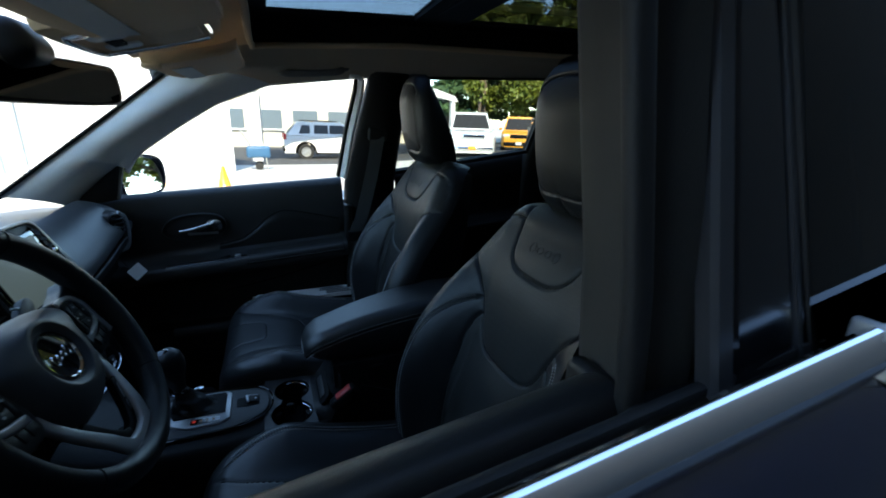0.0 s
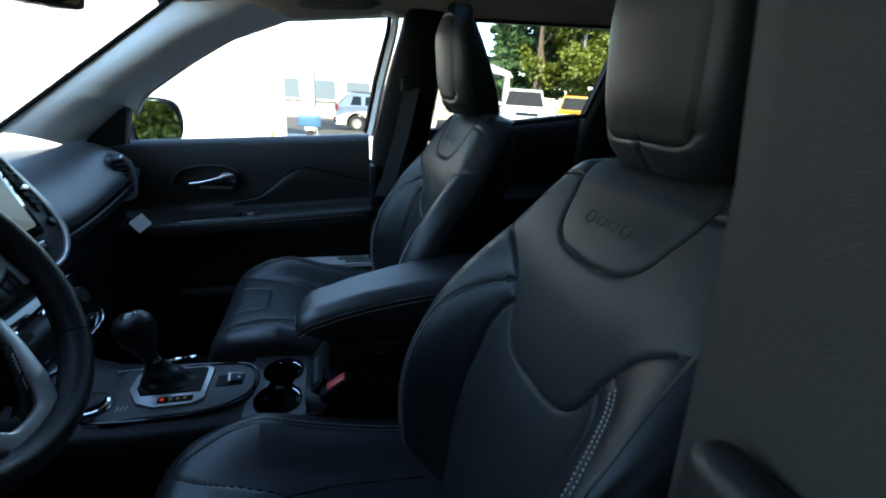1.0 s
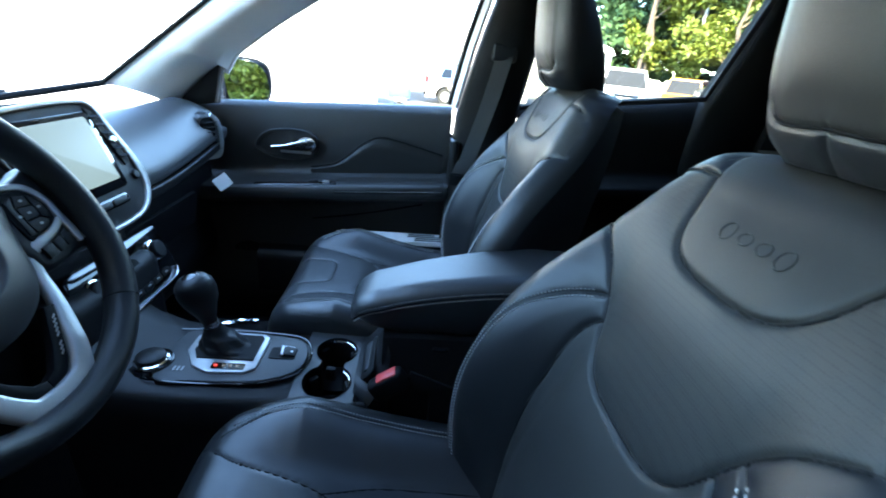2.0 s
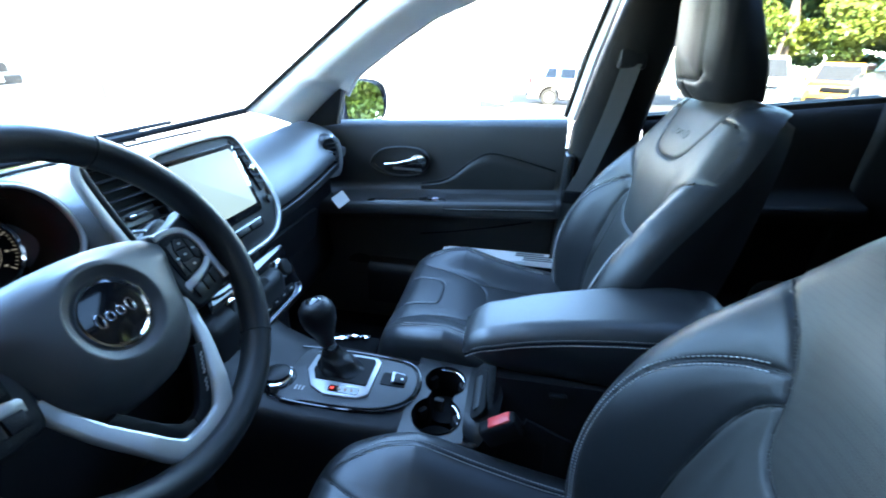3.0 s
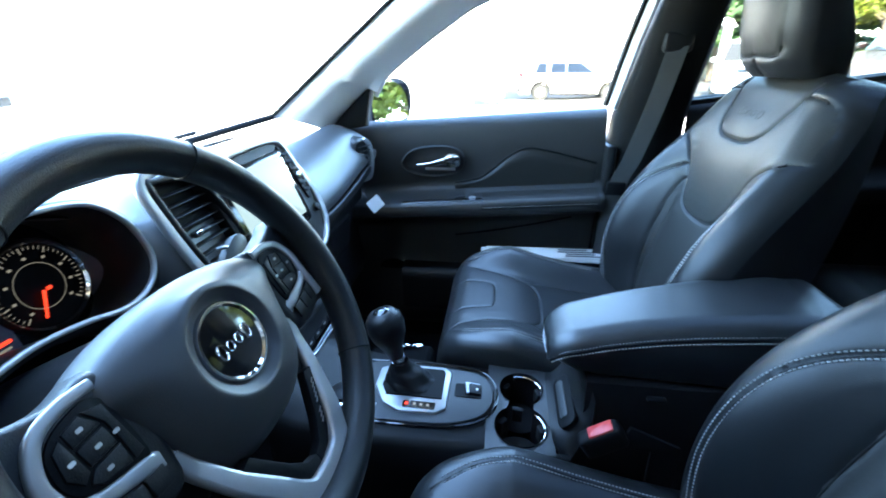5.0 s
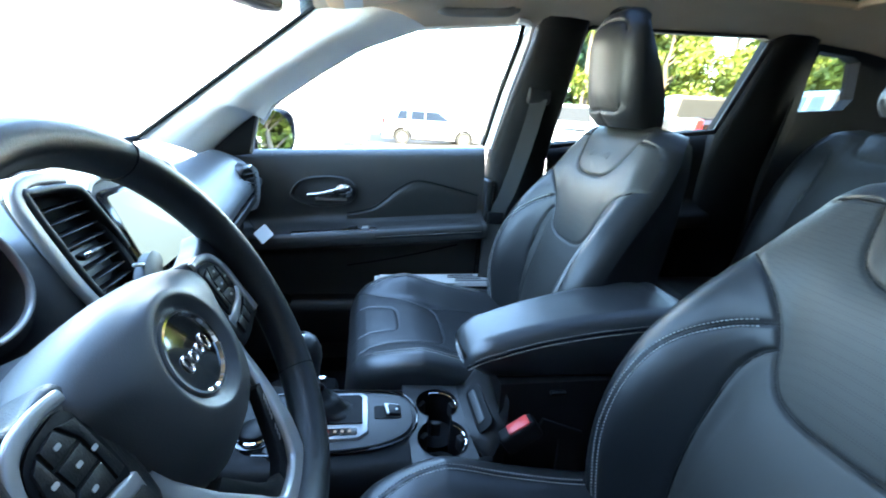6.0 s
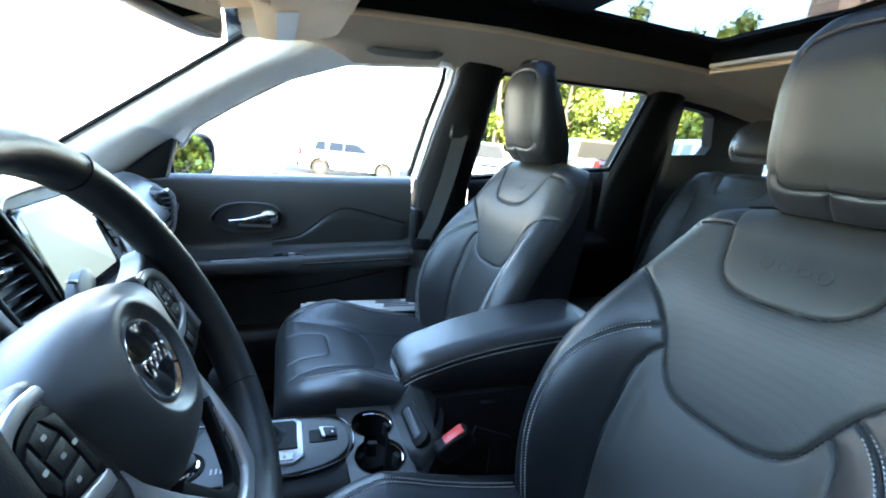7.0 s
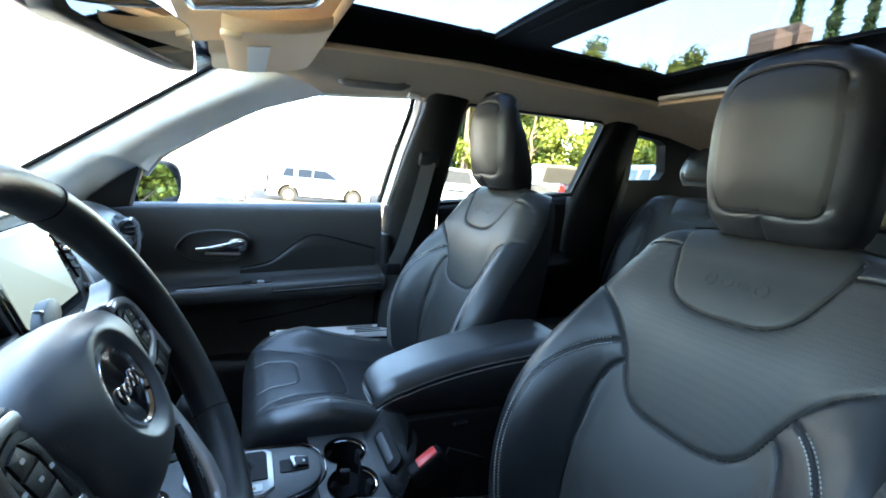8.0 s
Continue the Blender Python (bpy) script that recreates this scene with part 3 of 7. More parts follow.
# ---- steering wheel ----
def steering_wheel():
    w = thing("steering_wheel", (-0.69, -0.325, 1.112), "black leather steering wheel with satin silver lower spokes", "steering wheel")
    tilt = radians(28.5)
    ct, st = math.cos(tilt), math.sin(tilt)
    T = Matrix.Translation((-0.69, -0.325, 1.112)) @ Matrix(((0, -st, ct, 0), (1, 0, 0, 0), (0, ct, st, 0), (0, 0, 0, 1)))
    # local: x to the passenger, y up the wheel, z to the driver; the badge's face is z = 0
    P = lambda x, y, z=0.0: T @ Vector((x, y, z))
    up = T.to_3x3() @ Vector((0, 0, 1))
    R, zr = 0.172, -0.004
    ring = [P(R * math.cos(a), R * math.sin(a), zr) for a in [2 * math.pi * i / 112 for i in range(112)]]
    v, f = sweep(ring, circle(0.0165, 16, 0.0190), True, up=up)
    rim = mesh_of("rim", v, f, M_LEATHER2, w, "black leather rim", auto=80)
    for a in (-42, 222, 60, 120):
        c = radians(a)
        pts = [P((R + 0.0167 * math.cos(b)) * math.cos(c), (R + 0.0167 * math.cos(b)) * math.sin(c), zr + 0.0193 * math.sin(b)) for b in [2 * math.pi * i / 20 for i in range(20)]]
        tube("rim_joint", pts, 0.0008, M_DARK, rim, True, 6)
    # airbag cover: a shield with high shoulders, domed like a cushion, deep at its sides
    half = [(0.0, 0.064), (0.040, 0.062), (0.074, 0.055), (0.098, 0.043), (0.106, 0.030), (0.097, 0.010), (0.089, -0.014), (0.080, -0.044), (0.062, -0.072), (0.034, -0.089)]
    cover = half + [(0.0, -0.093)] + [(-a, b) for a, b in reversed(half[1:])]
    out = spline(cover, 6, True)
    rows = []
    ang = [math.atan2(p[1], p[0]) for p in out]
    for q, z, m in ((0.80, -0.090, 0), (0.93, -0.066, 0), (0.99, -0.048, 0), (1.005, -0.036, 0), (0.995, -0.027, 0), (0.97, -0.018, 0), (0.93, -0.0115, 0), (0.88, -0.0060, 0.1), (0.86, -0.0010, 0.35), (0.86, 0.0022, 0.62), (0.86, 0.0042, 0.85), (0.86, 0.0054, 1.0)):
        row = []
        for p, a in zip(out, ang):
            x, y = p[0] * q * (1 - m) + 0.051 * math.cos(a) * m, p[1] * q * (1 - m) + 0.051 * math.sin(a) * m
            row.append(P(x, y, z - 0.05 * max(0, abs(x) - 0.075) - 4.5 * min(0, y + 0.045) ** 2 - 3.0 * max(0, y - 0.040) ** 2))
        rows.append(row)
    for r, z in ((0.0475, 0.0062), (0.0455, 0.0062), (0.0442, 0.0052), (0.0400, 0.0022), (0.0362, 0.0004), (0.0345, -0.0030), (0.002, -0.0032)):
        rows.append([P(r * math.cos(a), r * math.sin(a), z) for a in ang])
    loft(rows, M_COVER, "airbag_cover", w, "domed soft airbag cover", closed=True, caps=True, auto=50)
    badge = part("badge", lathe([(0.0, 0.0012), (0.020, 0.0008), (0.0305, 0.0), (0.032, -0.004), (0.0, -0.004)], 44, T), M_GLOSS, w, "round black badge with chrome ring")
    part("badge_ring", lathe([(0.0300, 0.0), (0.0318, 0.0022), (0.0340, 0.0022), (0.0352, -0.0002), (0.0352, -0.005), (0.0300, -0.005), (0.0300, 0.0)], 48, T), M_CHROME, badge)
    for k in range(4):
        h = 0.0042 if k % 3 else 0.0068
        loop = [(0.0036 * math.cos(a), h * math.sin(a)) for a in np.linspace(0, 2 * math.pi, 15)[:-1]]
        tube("badge_stroke", [P(-0.0165 + k * 0.0108 + a, b - 0.001, 0.0016) for a, b in loop], 0.0011, M_CHROME, badge, True, 6)
    for s in (1, -1):
        # spoke arm into the rim, and the button field on it
        arm = [(s * 0.080, 0.044), (s * 0.112, 0.047), (s * 0.140, 0.054), (s * 0.166, 0.060), (s * 0.170, 0.010), (s * 0.166, -0.046), (s * 0.146, -0.044), (s * 0.112, -0.050), (s * 0.084, -0.040)]
        arm = [tuple(p) for p in spline(arm, 4, True)]
        sp = part("spoke_pod", prism(arm if s > 0 else arm[::-1], 0.026, T @ Matrix.Translation((0, 0, -0.038)), 0.007, 3), M_LEATHER2, w, "black spoke with buttons")
        field = [tuple(p) for p in spline([(s * 0.094, 0.033), (s * 0.112, 0.0375), (s * 0.132, 0.029), (s * 0.1385, 0.008), (s * 0.131, -0.006), (s * 0.106, -0.0125), (s * 0.094, -0.012)], 4, True)]
        part("button_field", prism(field if s > 0 else field[::-1], 0.004, T @ Matrix.Translation((0, 0, -0.014)), 0.001), M_DARK, sp)
        cells = [[(0.104, 0.0215), (0.110, 0.0335), (0.122, 0.031), (0.1225, 0.0205)], [(0.1245, 0.0195), (0.1245, 0.030), (0.131, 0.026), (0.1355, 0.010), (0.1305, 0.0005), (0.1245, 0.0045)],
                 [(0.1045, 0.0060), (0.1045, 0.0195), (0.1225, 0.0185), (0.1225, 0.0060)], [(0.104, 0.0045), (0.1225, 0.0042), (0.1285, -0.0015), (0.124, -0.0065), (0.106, -0.0095)], [(0.0965, 0.030), (0.1075, 0.0335), (0.1020, 0.0205), (0.1025, 0.0050), (0.1040, -0.0095), (0.0965, -0.0090)],
                 [(0.096, -0.0250), (0.110, -0.0235), (0.111, -0.0370), (0.097, -0.0390)], [(0.112, -0.0235), (0.125, -0.0200), (0.125, -0.0350), (0.113, -0.0370)], [(0.127, -0.0195), (0.1375, -0.0150), (0.1385, -0.0320), (0.127, -0.0345)]]
        for k, cell in enumerate(cells):
            q = [(s * a, b) for a, b in cell]
            area = sum(q[i - 1][0] * q[i][1] - q[i][0] * q[i - 1][1] for i in range(len(q)))
            q = q if area > 0 else q[::-1]
            part("button", prism(q, 0.0030, T @ Matrix.Translation((0, 0, -0.0112)), 0.0010), M_PLASTIC, sp)
            if k < 5:
                cx, cy = sum(a for a, _ in q) / len(q), sum(b for _, b in q) / len(q)
                part("button_mark", prism(rrect(0.0042, 0.0026, 0.001), 0.0004, T @ Matrix.Translation((cx, cy, -0.0081)), 0), M_THREAD, sp)
        # silver trim round the field, forked towards the rim
        path = [(s * 0.092, 0.043), (s * 0.112, 0.0435), (s * 0.132, 0.037), (s * 0.1435, 0.018), (s * 0.1445, 0.000), (s * 0.1465, -0.018), (s * 0.148, -0.036)]
        pts = [P(a, b, -0.0115) for a, b in [tuple(q) for q in spline(path, 6)]]
        v, f = sweep(pts, lambda t: rrect(0.0075 + 0.004 * t, 0.006, 0.0025, 3), up=up)
        mesh_of("spoke_trim", v, f, M_SILVER, w, "satin silver trim")
        path = [(s * 0.1435, -0.004), (s * 0.128, -0.0125), (s * 0.110, -0.0175), (s * 0.094, -0.022), (s * 0.084, -0.036)]
        pts = [P(a, b, -0.0120 - 0.006 * min(1, max(0, (0.100 - abs(a)) / 0.016))) for a, b in [tuple(q) for q in spline(path, 6)]]
        v, f = sweep(pts, lambda t: rrect(0.008 + 0.006 * t, 0.006, 0.0025, 3), up=up)
        mesh_of("spoke_trim", v, f, M_SILVER, w, "satin silver trim")
        # lower spoke: silver outer band over a dark inlay
        path = [(s * 0.085, -0.030), (s * 0.079, -0.052), (s * 0.068, -0.082), (s * 0.053, -0.112), (s * 0.040, -0.136), (s * 0.026, -0.151), (0.0, -0.155)]
        pts = [P(a, b, -0.019 + 0.012 * min(1, max(0, (-b - 0.05) / 0.07))) for a, b in [tuple(q) for q in spline(path, 7)]]
        v, f = sweep(pts, lambda t: rrect(0.013 + 0.011 * min(1, t * 1.3), 0.010, 0.004, 3), up=up)
        mesh_of("lower_spoke", v, f, M_SILVER, w, "satin silver lower spoke")
        inlay = [(s * 0.062, -0.078), (s * 0.050, -0.104), (s * 0.036, -0.128), (s * 0.018, -0.142), (0.0, -0.144), (0.0, -0.134), (s * 0.012, -0.130), (s * 0.026, -0.114), (s * 0.040, -0.092), (s * 0.050, -0.076)]
        part("spoke_inlay", prism(inlay[::-1] if s > 0 else inlay, 0.010, T @ Matrix.Translation((0, 0, -0.019)), 0.002), M_DARK, w)
        for k in range(9):
            t = (k + 0.5) / 9
            if k != 5 and s > 0:
                part("inlay_mark", prism(rrect(0.0016, 0.006, 0.0005), 0.0004, T @ Matrix.Translation((0.052 - 0.022 * t, -0.086 - 0.038 * t, -0.0088)) @ rot(0, 0, -60), 0), M_SILVER, w)
    part("column", lathe([(0.0, 0.0), (0.055, 0.0), (0.062, -0.02), (0.068, -0.20), (0.0, -0.20)], 28, T @ Matrix.Translation((0, -0.01, -0.066))), M_PLASTIC, w)
    for s in (1, -1):
        tube("column_stalk", [P(s * 0.05, 0.0, -0.09), P(s * 0.11, 0.025, -0.092), P(s * 0.165, 0.046, -0.088)], 0.008, M_PLASTIC, w)
        tip = part("stalk_tip", prism([tuple(p) for p in spline([(0.0, -0.009), (0.040, -0.011), (0.052, 0.0), (0.040, 0.011), (0.0, 0.009)], 3, True)], 0.012, T @ Matrix.Translation((s * 0.140, 0.040, -0.092)) @ rot(0, 0, 22 if s > 0 else 158), 0.004), M_PLASTIC, w, "flattened stalk end")
        part("stalk_edge", rbox(P(s * 0.158, 0.057, -0.084), (0.004, 0.044, 0.004), 0.0015, 1, rot(-18 * s, 0, 0)), M_SILVER, tip)
    return w


steering_wheel()


# ---- dashboard ----
def dashboard():
    d = thing("dashboard", (-1.0, 0.0, 1.0), "black soft-touch dashboard with silver trim and centre screen", "dashboard")
    # upper pad: profile from the windscreen foot over the crown, down to a tucked lower edge
    rows = []
    for y in np.linspace(-0.74, 0.74, 75):
        hood = math.exp(-((y + 0.315) / 0.155) ** 4)              # instrument hood
        mid = math.exp(-((y - 0.085) / 0.17) ** 4)                # centre stack
        edge = max(0, (abs(y) - 0.60) / 0.14)
        zc = 1.128 + 0.050 * hood + 0.034 * mid - 0.015 * edge
        xf = -0.895 + 0.012 * edge * edge + 0.004 * hood - 0.02 * mid
        zl = 0.978 + 0.035 * mid + 0.045 * min(1, max(0, (y - 0.36) / 0.34)) ** 1.5
        cut = math.exp(-((y + 0.318) / 0.166) ** 10)              # open front under the hood
        xf -= 0.17 * cut
        k = min(1, max(0, (y - 0.20) / 0.10)) * (1 - min(1, max(0, (y - 0.50) / 0.14)))
        prof = [(-1.42, 1.065), (-1.34, 1.085), (-1.22, 1.105 + 0.3 * (zc - 1.128)), (-1.10, 1.122 + 0.6 * (zc - 1.128)), (-1.02, zc - 0.003 * k), (-0.970, zc - 0.002 - 0.014 * k), (xf - 0.034, zc - 0.020 - 0.026 * k), (xf - 0.010, zc - 0.046 - 0.026 * k), (xf + 0.006 - 0.004 * k, zc - 0.080 - 0.014 * k), (xf + 0.012, zl + 0.032 - 0.006 * k), (xf + 0.008, zl + 0.010), (xf - 0.006, zl), (xf - 0.06, zl - 0.006)]
        k = min(1, max(0, (y - 0.235) / 0.09))
        k = k * k * (3 - 2 * k) * (1 - 0.6 * max(0, (y - 0.66) / 0.08))
        for i in range(4, 10):
            t = (i - 4) / 5
            flat = (-1.02 + (xf + 0.010 + 1.02) * t, zc + (zl + 0.034 - zc) * t + (0.030 + 0.024 * min(1, max(0, (y - 0.45) / 0.22))) * math.sin(math.pi * t) ** 0.8)
            prof[i] = (prof[i][0] + (flat[0] - prof[i][0]) * k, prof[i][1] + (flat[1] - prof[i][1]) * k)
        rows.append([Vector((p[0], y, p[1])) for p in spline(prof, 3)])
    loft(rows, M_SOFT, "upper_pad", d, "soft black upper pad", auto=60)
    rows = []
    for y in np.linspace(-0.74, 0.74, 50):
        e = max(0, (abs(y) - 0.60) / 0.14)
        k = 0.035 if y > 0.26 else 0.0
        prof = [(-0.98, 0.985), (-0.945 - k + 0.03 * e, 0.972), (-0.930 - k + 0.03 * e, 0.945), (-0.920 - k + 0.02 * e, 0.88), (-0.920 - k, 0.78), (-0.94, 0.66), (-0.99, 0.58), (-1.05, 0.55)]
        rows.append([Vector((p[0], y, p[1])) for p in spline(prof, 3)])
    loft(rows, M_PLASTIC, "lower_panel", d, auto=60)
    v, f = sweep([Vector((-0.892 + 0.02 * (y - 0.3), y, 0.964 + 0.045 * max(0, (y - 0.36) / 0.34) ** 1.5)) for y in np.linspace(0.25, 0.70, 14)], rrect(0.012, 0.024, 0.005, 3))
    mesh_of("lower_lip", v, f, M_PLASTIC, d)
    part("glovebox_lid", prism(rrect(0.36, 0.18, 0.02), 0.010, Matrix.Translation((-0.961, 0.46, 0.79)) @ rot(0, 0, 90) @ rot(90 + 10, 0, 0), 0.006), M_PLASTIC, d)
    # hood over the instruments, with the cluster behind it
    half = [(0.056, 0.086), (0.118, 0.077), (0.151, 0.049), (0.164, 0.012), (0.162, -0.016), (0.142, -0.038), (0.104, -0.046), (0.051, -0.034)]
    hood = [(0.0, 0.080)] + half + [(0.0, -0.028)] + [(-a, b) for a, b in reversed(half)]
    oval = spline(hood, 6, True)
    B = Matrix.Translation((-0.935, -0.318, 1.100)) @ Matrix(((0, -0.22, 0.975, 0), (1, 0, 0, 0), (0, 0.975, 0.22, 0), (0, 0, 0, 1)))
    v, f = sweep([B @ Vector((p[0], p[1], 0.024)) for p in oval], rrect(0.006, 0.008, 0.0025, 3), True, up=B.to_3x3() @ Vector((0, 0, 1)))
    mesh_of("cluster_trim", v, f, M_SILVER, d, "thin satin silver trim round instruments")
    rows = [[B @ Vector((p[0] * k, p[1] * (k if p[1] > 0 else low), z)) for p in oval] for k, low, z in ((1.0, 1.6, -0.20), (1.05, 1.7, -0.12), (1.075, 1.6, -0.02), (1.065, 1.35, 0.018), (1.02, 1.06, 0.022), (0.98, 1.0, 0.012), (0.97, 1.25, -0.03), (0.96, 1.55, -0.080))]
    loft(rows, M_PLASTIC, "cluster_hood", d, closed=True, auto=60)
    cl = part("gauge_panel", prism([(p[0] * 0.98, p[1] * (0.98 if p[1] > 0 else 1.6)) for p in oval], 0.006, B @ Matrix.Translation((0, 0, -0.082)), 0), M_GLOSS, d, "black instrument cluster with round dials")
    part("trip_display", prism(rrect(0.105, 0.11, 0.008), 0.002, B @ Matrix.Translation((0, -0.005, -0.0755)), 0.001), E_BLUE, cl)
    part("display_bar", prism(rrect(0.012, 0.004, 0.001), 0.001, B @ Matrix.Translation((0.025, 0.036, -0.0733)), 0), E_DIAL, cl)
    part("display_bar", prism(rrect(0.05, 0.0025, 0.001), 0.001, B @ Matrix.Translation((0.018, -0.045, -0.0733)), 0), E_DIAL, cl)
    part("display_bar", prism(rrect(0.016, 0.004, 0.001), 0.001, B @ Matrix.Translation((0.038, -0.038, -0.0733)), 0), E_RED, cl)
    for s in (1, -1):
        cx = s * 0.100
        part("dial", lathe([(0.0, 0.0), (0.052, 0.0), (0.0545, 0.004), (0.057, 0.0), (0.057, -0.004), (0.0, -0.004)], 48, B @ Matrix.Translation((cx, 0.0, -0.072))), M_DARK, cl, "round dial with pale marks and red needle")
        part("dial_ring", lathe([(0.050, 0.0), (0.053, 0.003), (0.0555, 0.0), (0.050, 0.0)], 48, B @ Matrix.Translation((cx, 0, -0.0695))), M_CHROME, cl)
        part("dial_ring", lathe([(0.0270, 0.0), (0.0274, 0.0006), (0.0278, 0.0), (0.0270, 0.0)], 40, B @ Matrix.Translation((cx, 0, -0.0713))), E_DIAL, cl)
        verts, faces = [], []
        for k in range(41):
            a = radians(225 - k * 270 / 40)
            r0 = 0.040 if k % 5 == 0 else 0.0435
            t, n = Vector((math.cos(a), math.sin(a), 0)), Vector((-math.sin(a), math.cos(a), 0)) * (0.0008 if k % 5 == 0 else 0.0004)
            b0 = len(verts)
            for q, z in ((t * r0 - n, 0), (t * r0 + n, 0), (t * 0.0475 + n, 0), (t * 0.0475 - n, 0)):
                verts.append(B @ (Vector((cx, 0, -0.0712)) + q))
            faces.append((b0, b0 + 1, b0 + 2, b0 + 3))
        mesh_of("dial_marks", verts, faces, E_DIAL, cl, smooth=False)
        for k in range(9):
            a = radians(225 - k * 270 / 8)
            part("dial_numeral_bar", prism(rrect(0.0042, 0.0030, 0.001), 0.0005, B @ Matrix.Translation((cx + 0.0345 * math.cos(a), 0.0345 * math.sin(a), -0.0713)), 0), E_DIAL, cl)
        a = radians(246)
        nd = Matrix.Translation((cx + 0.022 * math.cos(a), 0.022 * math.sin(a), -0.068)) @ rot(0, 0, 246)
        part("needle", prism([(-0.016, -0.0018), (0.017, -0.001), (0.017, 0.001), (-0.016, 0.0018)], 0.0015, B @ nd, 0), E_RED, cl)
        part("warning_light", prism(rrect(0.006, 0.004, 0.001), 0.0008, B @ Matrix.Translation((cx + 0.006, -0.006, -0.071)), 0), E_RED, cl)
    # centre stack: bezel plate leaning back, screen, vents at both sides
    A = math.atan2(0.058, 0.150)
    S = Matrix.Translation((-0.893, 0.098, 1.085)) @ rot(0, -math.degrees(A), 0) @ Matrix(((0, 0, 1, 0), (1, 0, 0, 0), (0, 1, 0, 0), (0, 0, 0, 1)))
    # local: x to the passenger, y up, z to the rear
    bez = [(-0.118, 0.080), (-0.09, 0.093), (0.085, 0.098), (0.124, 0.086), (0.164, -0.045), (0.152, -0.095), (0.104, -0.128), (-0.07, -0.128), (-0.108, -0.098), (-0.112, -0.045)]
    part("stack_bezel", prism([tuple(p) for p in spline(bez, 4, True)], 0.022, S @ Matrix.Translation((0, 0, -0.018)), 0.006), M_PLASTIC, d)
    part("screen_surround", prism(rrect(0.216, 0.150, 0.012), 0.006, S @ Matrix.Translation((0.004, 0.004, 0.002)), 0.003), M_GLOSS, d)
    part("centre_screen", prism(rrect(0.186, 0.122, 0.006), 0.003, S @ Matrix.Translation((0.004, 0.008, 0.0065)), 0.001), E_SCREEN, d, "centre screen, its pale blue sky reflection drawn as glow")
    v, f = sweep([S @ Vector((p[0], p[1], 0.004)) for p in spline([(-0.116, 0.082), (-0.09, 0.094), (0.0, 0.099), (0.085, 0.098), (0.128, 0.088), (0.146, 0.040), (0.168, -0.045), (0.156, -0.095), (0.104, -0.130), (0.0, -0.134), (-0.07, -0.130)], 5)], lambda t: rrect(0.008 + 0.010 * math.exp(-((t - 0.62) / 0.14) ** 2), 0.012, 0.003, 2), up=S.to_3x3() @ Vector((0, 0, 1)))
    mesh_of("stack_trim", v, f, M_SILVER, d, "satin silver trim round stack")
    part("button_strip", prism(rrect(0.150, 0.020, 0.008), 0.008, S @ Matrix.Translation((0.015, -0.090, 0.002)), 0.003), M_GLOSS, d)
    for k in range(3):
        part("strip_button", prism(rrect(0.040, 0.012, 0.003), 0.004, S @ Matrix.Translation((-0.032 + k * 0.046, -0.090, 0.009)), 0.0015), M_PLASTIC, d)
    # narrow vent at the passenger's side of the screen
    pv = [(0.109, 0.084), (0.124, 0.078), (0.152, -0.028), (0.134, -0.034)]
    part("vent_opening", prism(pv[::-1], 0.004, S @ Matrix.Translation((0, 0, 0.0035)), 0), M_DARK, d)
    for k in range(6):
        t = (k + 0.5) / 6
        part("vent_slat", rbox(S @ Vector((0.118 + 0.026 * t, 0.074 - 0.098 * t, 0.009)), (0.008, 0.022, 0.0025), 0.001, 1, rot(0, 25, 0)), M_DARK, d)
    part("vent_knob", lathe([(0.0, 0.006), (0.006, 0.005), (0.008, 0.0), (0.0, 0.0)], 16, S @ Matrix.Translation((0.133, 0.018, 0.009))), M_CHROME, d)
    part("hazard_button", lathe([(0.0, 0.006), (0.008, 0.005), (0.010, 0.0), (0.0, 0.0)], 18, S @ Matrix.Translation((0.146, -0.058, 0.005))), M_PLASTIC, d)
    # wide vent at the driver's side
    L = Matrix.Translation((-0.908, -0.078, 1.102)) @ rot(0, -18, 0) @ Matrix(((0, 0, 1, 0), (1, 0, 0, 0), (0, 1, 0, 0), (0, 0, 0, 1)))
    vent = [(-0.040, 0.068), (-0.026, 0.078), (0.036, 0.072), (0.054, 0.050), (0.082, -0.050), (0.068, -0.072), (0.0, -0.070), (-0.020, -0.050)]
    vs = [tuple(p) for p in spline(vent, 4, True)]
    part("vent_recess", prism(vs, 0.004, L @ Matrix.Translation((0, 0, -0.012)), 0), M_DARK, d)
    v, f = sweep([L @ Vector((p[0], p[1], 0.004)) for p in vs], rrect(0.010, 0.026, 0.004, 3), True, up=L.to_3x3() @ Vector((0, 0, 1)))
    mesh_of("vent_rim", v, f, M_PLASTIC, d)
    v, f = sweep([L @ Vector((p[0], p[1], 0.010)) for p in spline([(0.03, 0.086), (-0.020, 0.092), (-0.048, 0.080), (-0.050, 0.045), (-0.034, -0.045), (-0.012, -0.082), (0.03, -0.088)], 6)], rrect(0.016, 0.010, 0.004, 3), up=L.to_3x3() @ Vector((0, 0, 1)))
    mesh_of("vent_trim", v, f, M_SILVER, d, "satin silver vent trim")
    for k in range(8):
        y = 0.056 - k * 0.0155
        x0 = np.interp(y, [-0.07, 0.06], [-0.008, -0.034])
        x1 = np.interp(y, [-0.07, 0.06], [0.072, 0.048])
        part("vent_slat", rbox(L @ Vector(((x0 + x1) / 2, y, 0.002)), (0.014, x1 - x0, 0.0022), 0.001, 1, rot(0, -8, 0)), M_PLASTIC, d)
    part("vent_tab", rbox(L @ Vector((0.002, -0.005, 0.012)), (0.012, 0.036, 0.008), 0.003), M_PLASTIC, d)
    part("vent_tab_tip", rbox(L @ Vector((-0.010, -0.004, 0.019)), (0.004, 0.012, 0.006), 0.002), M_CHROME, d)
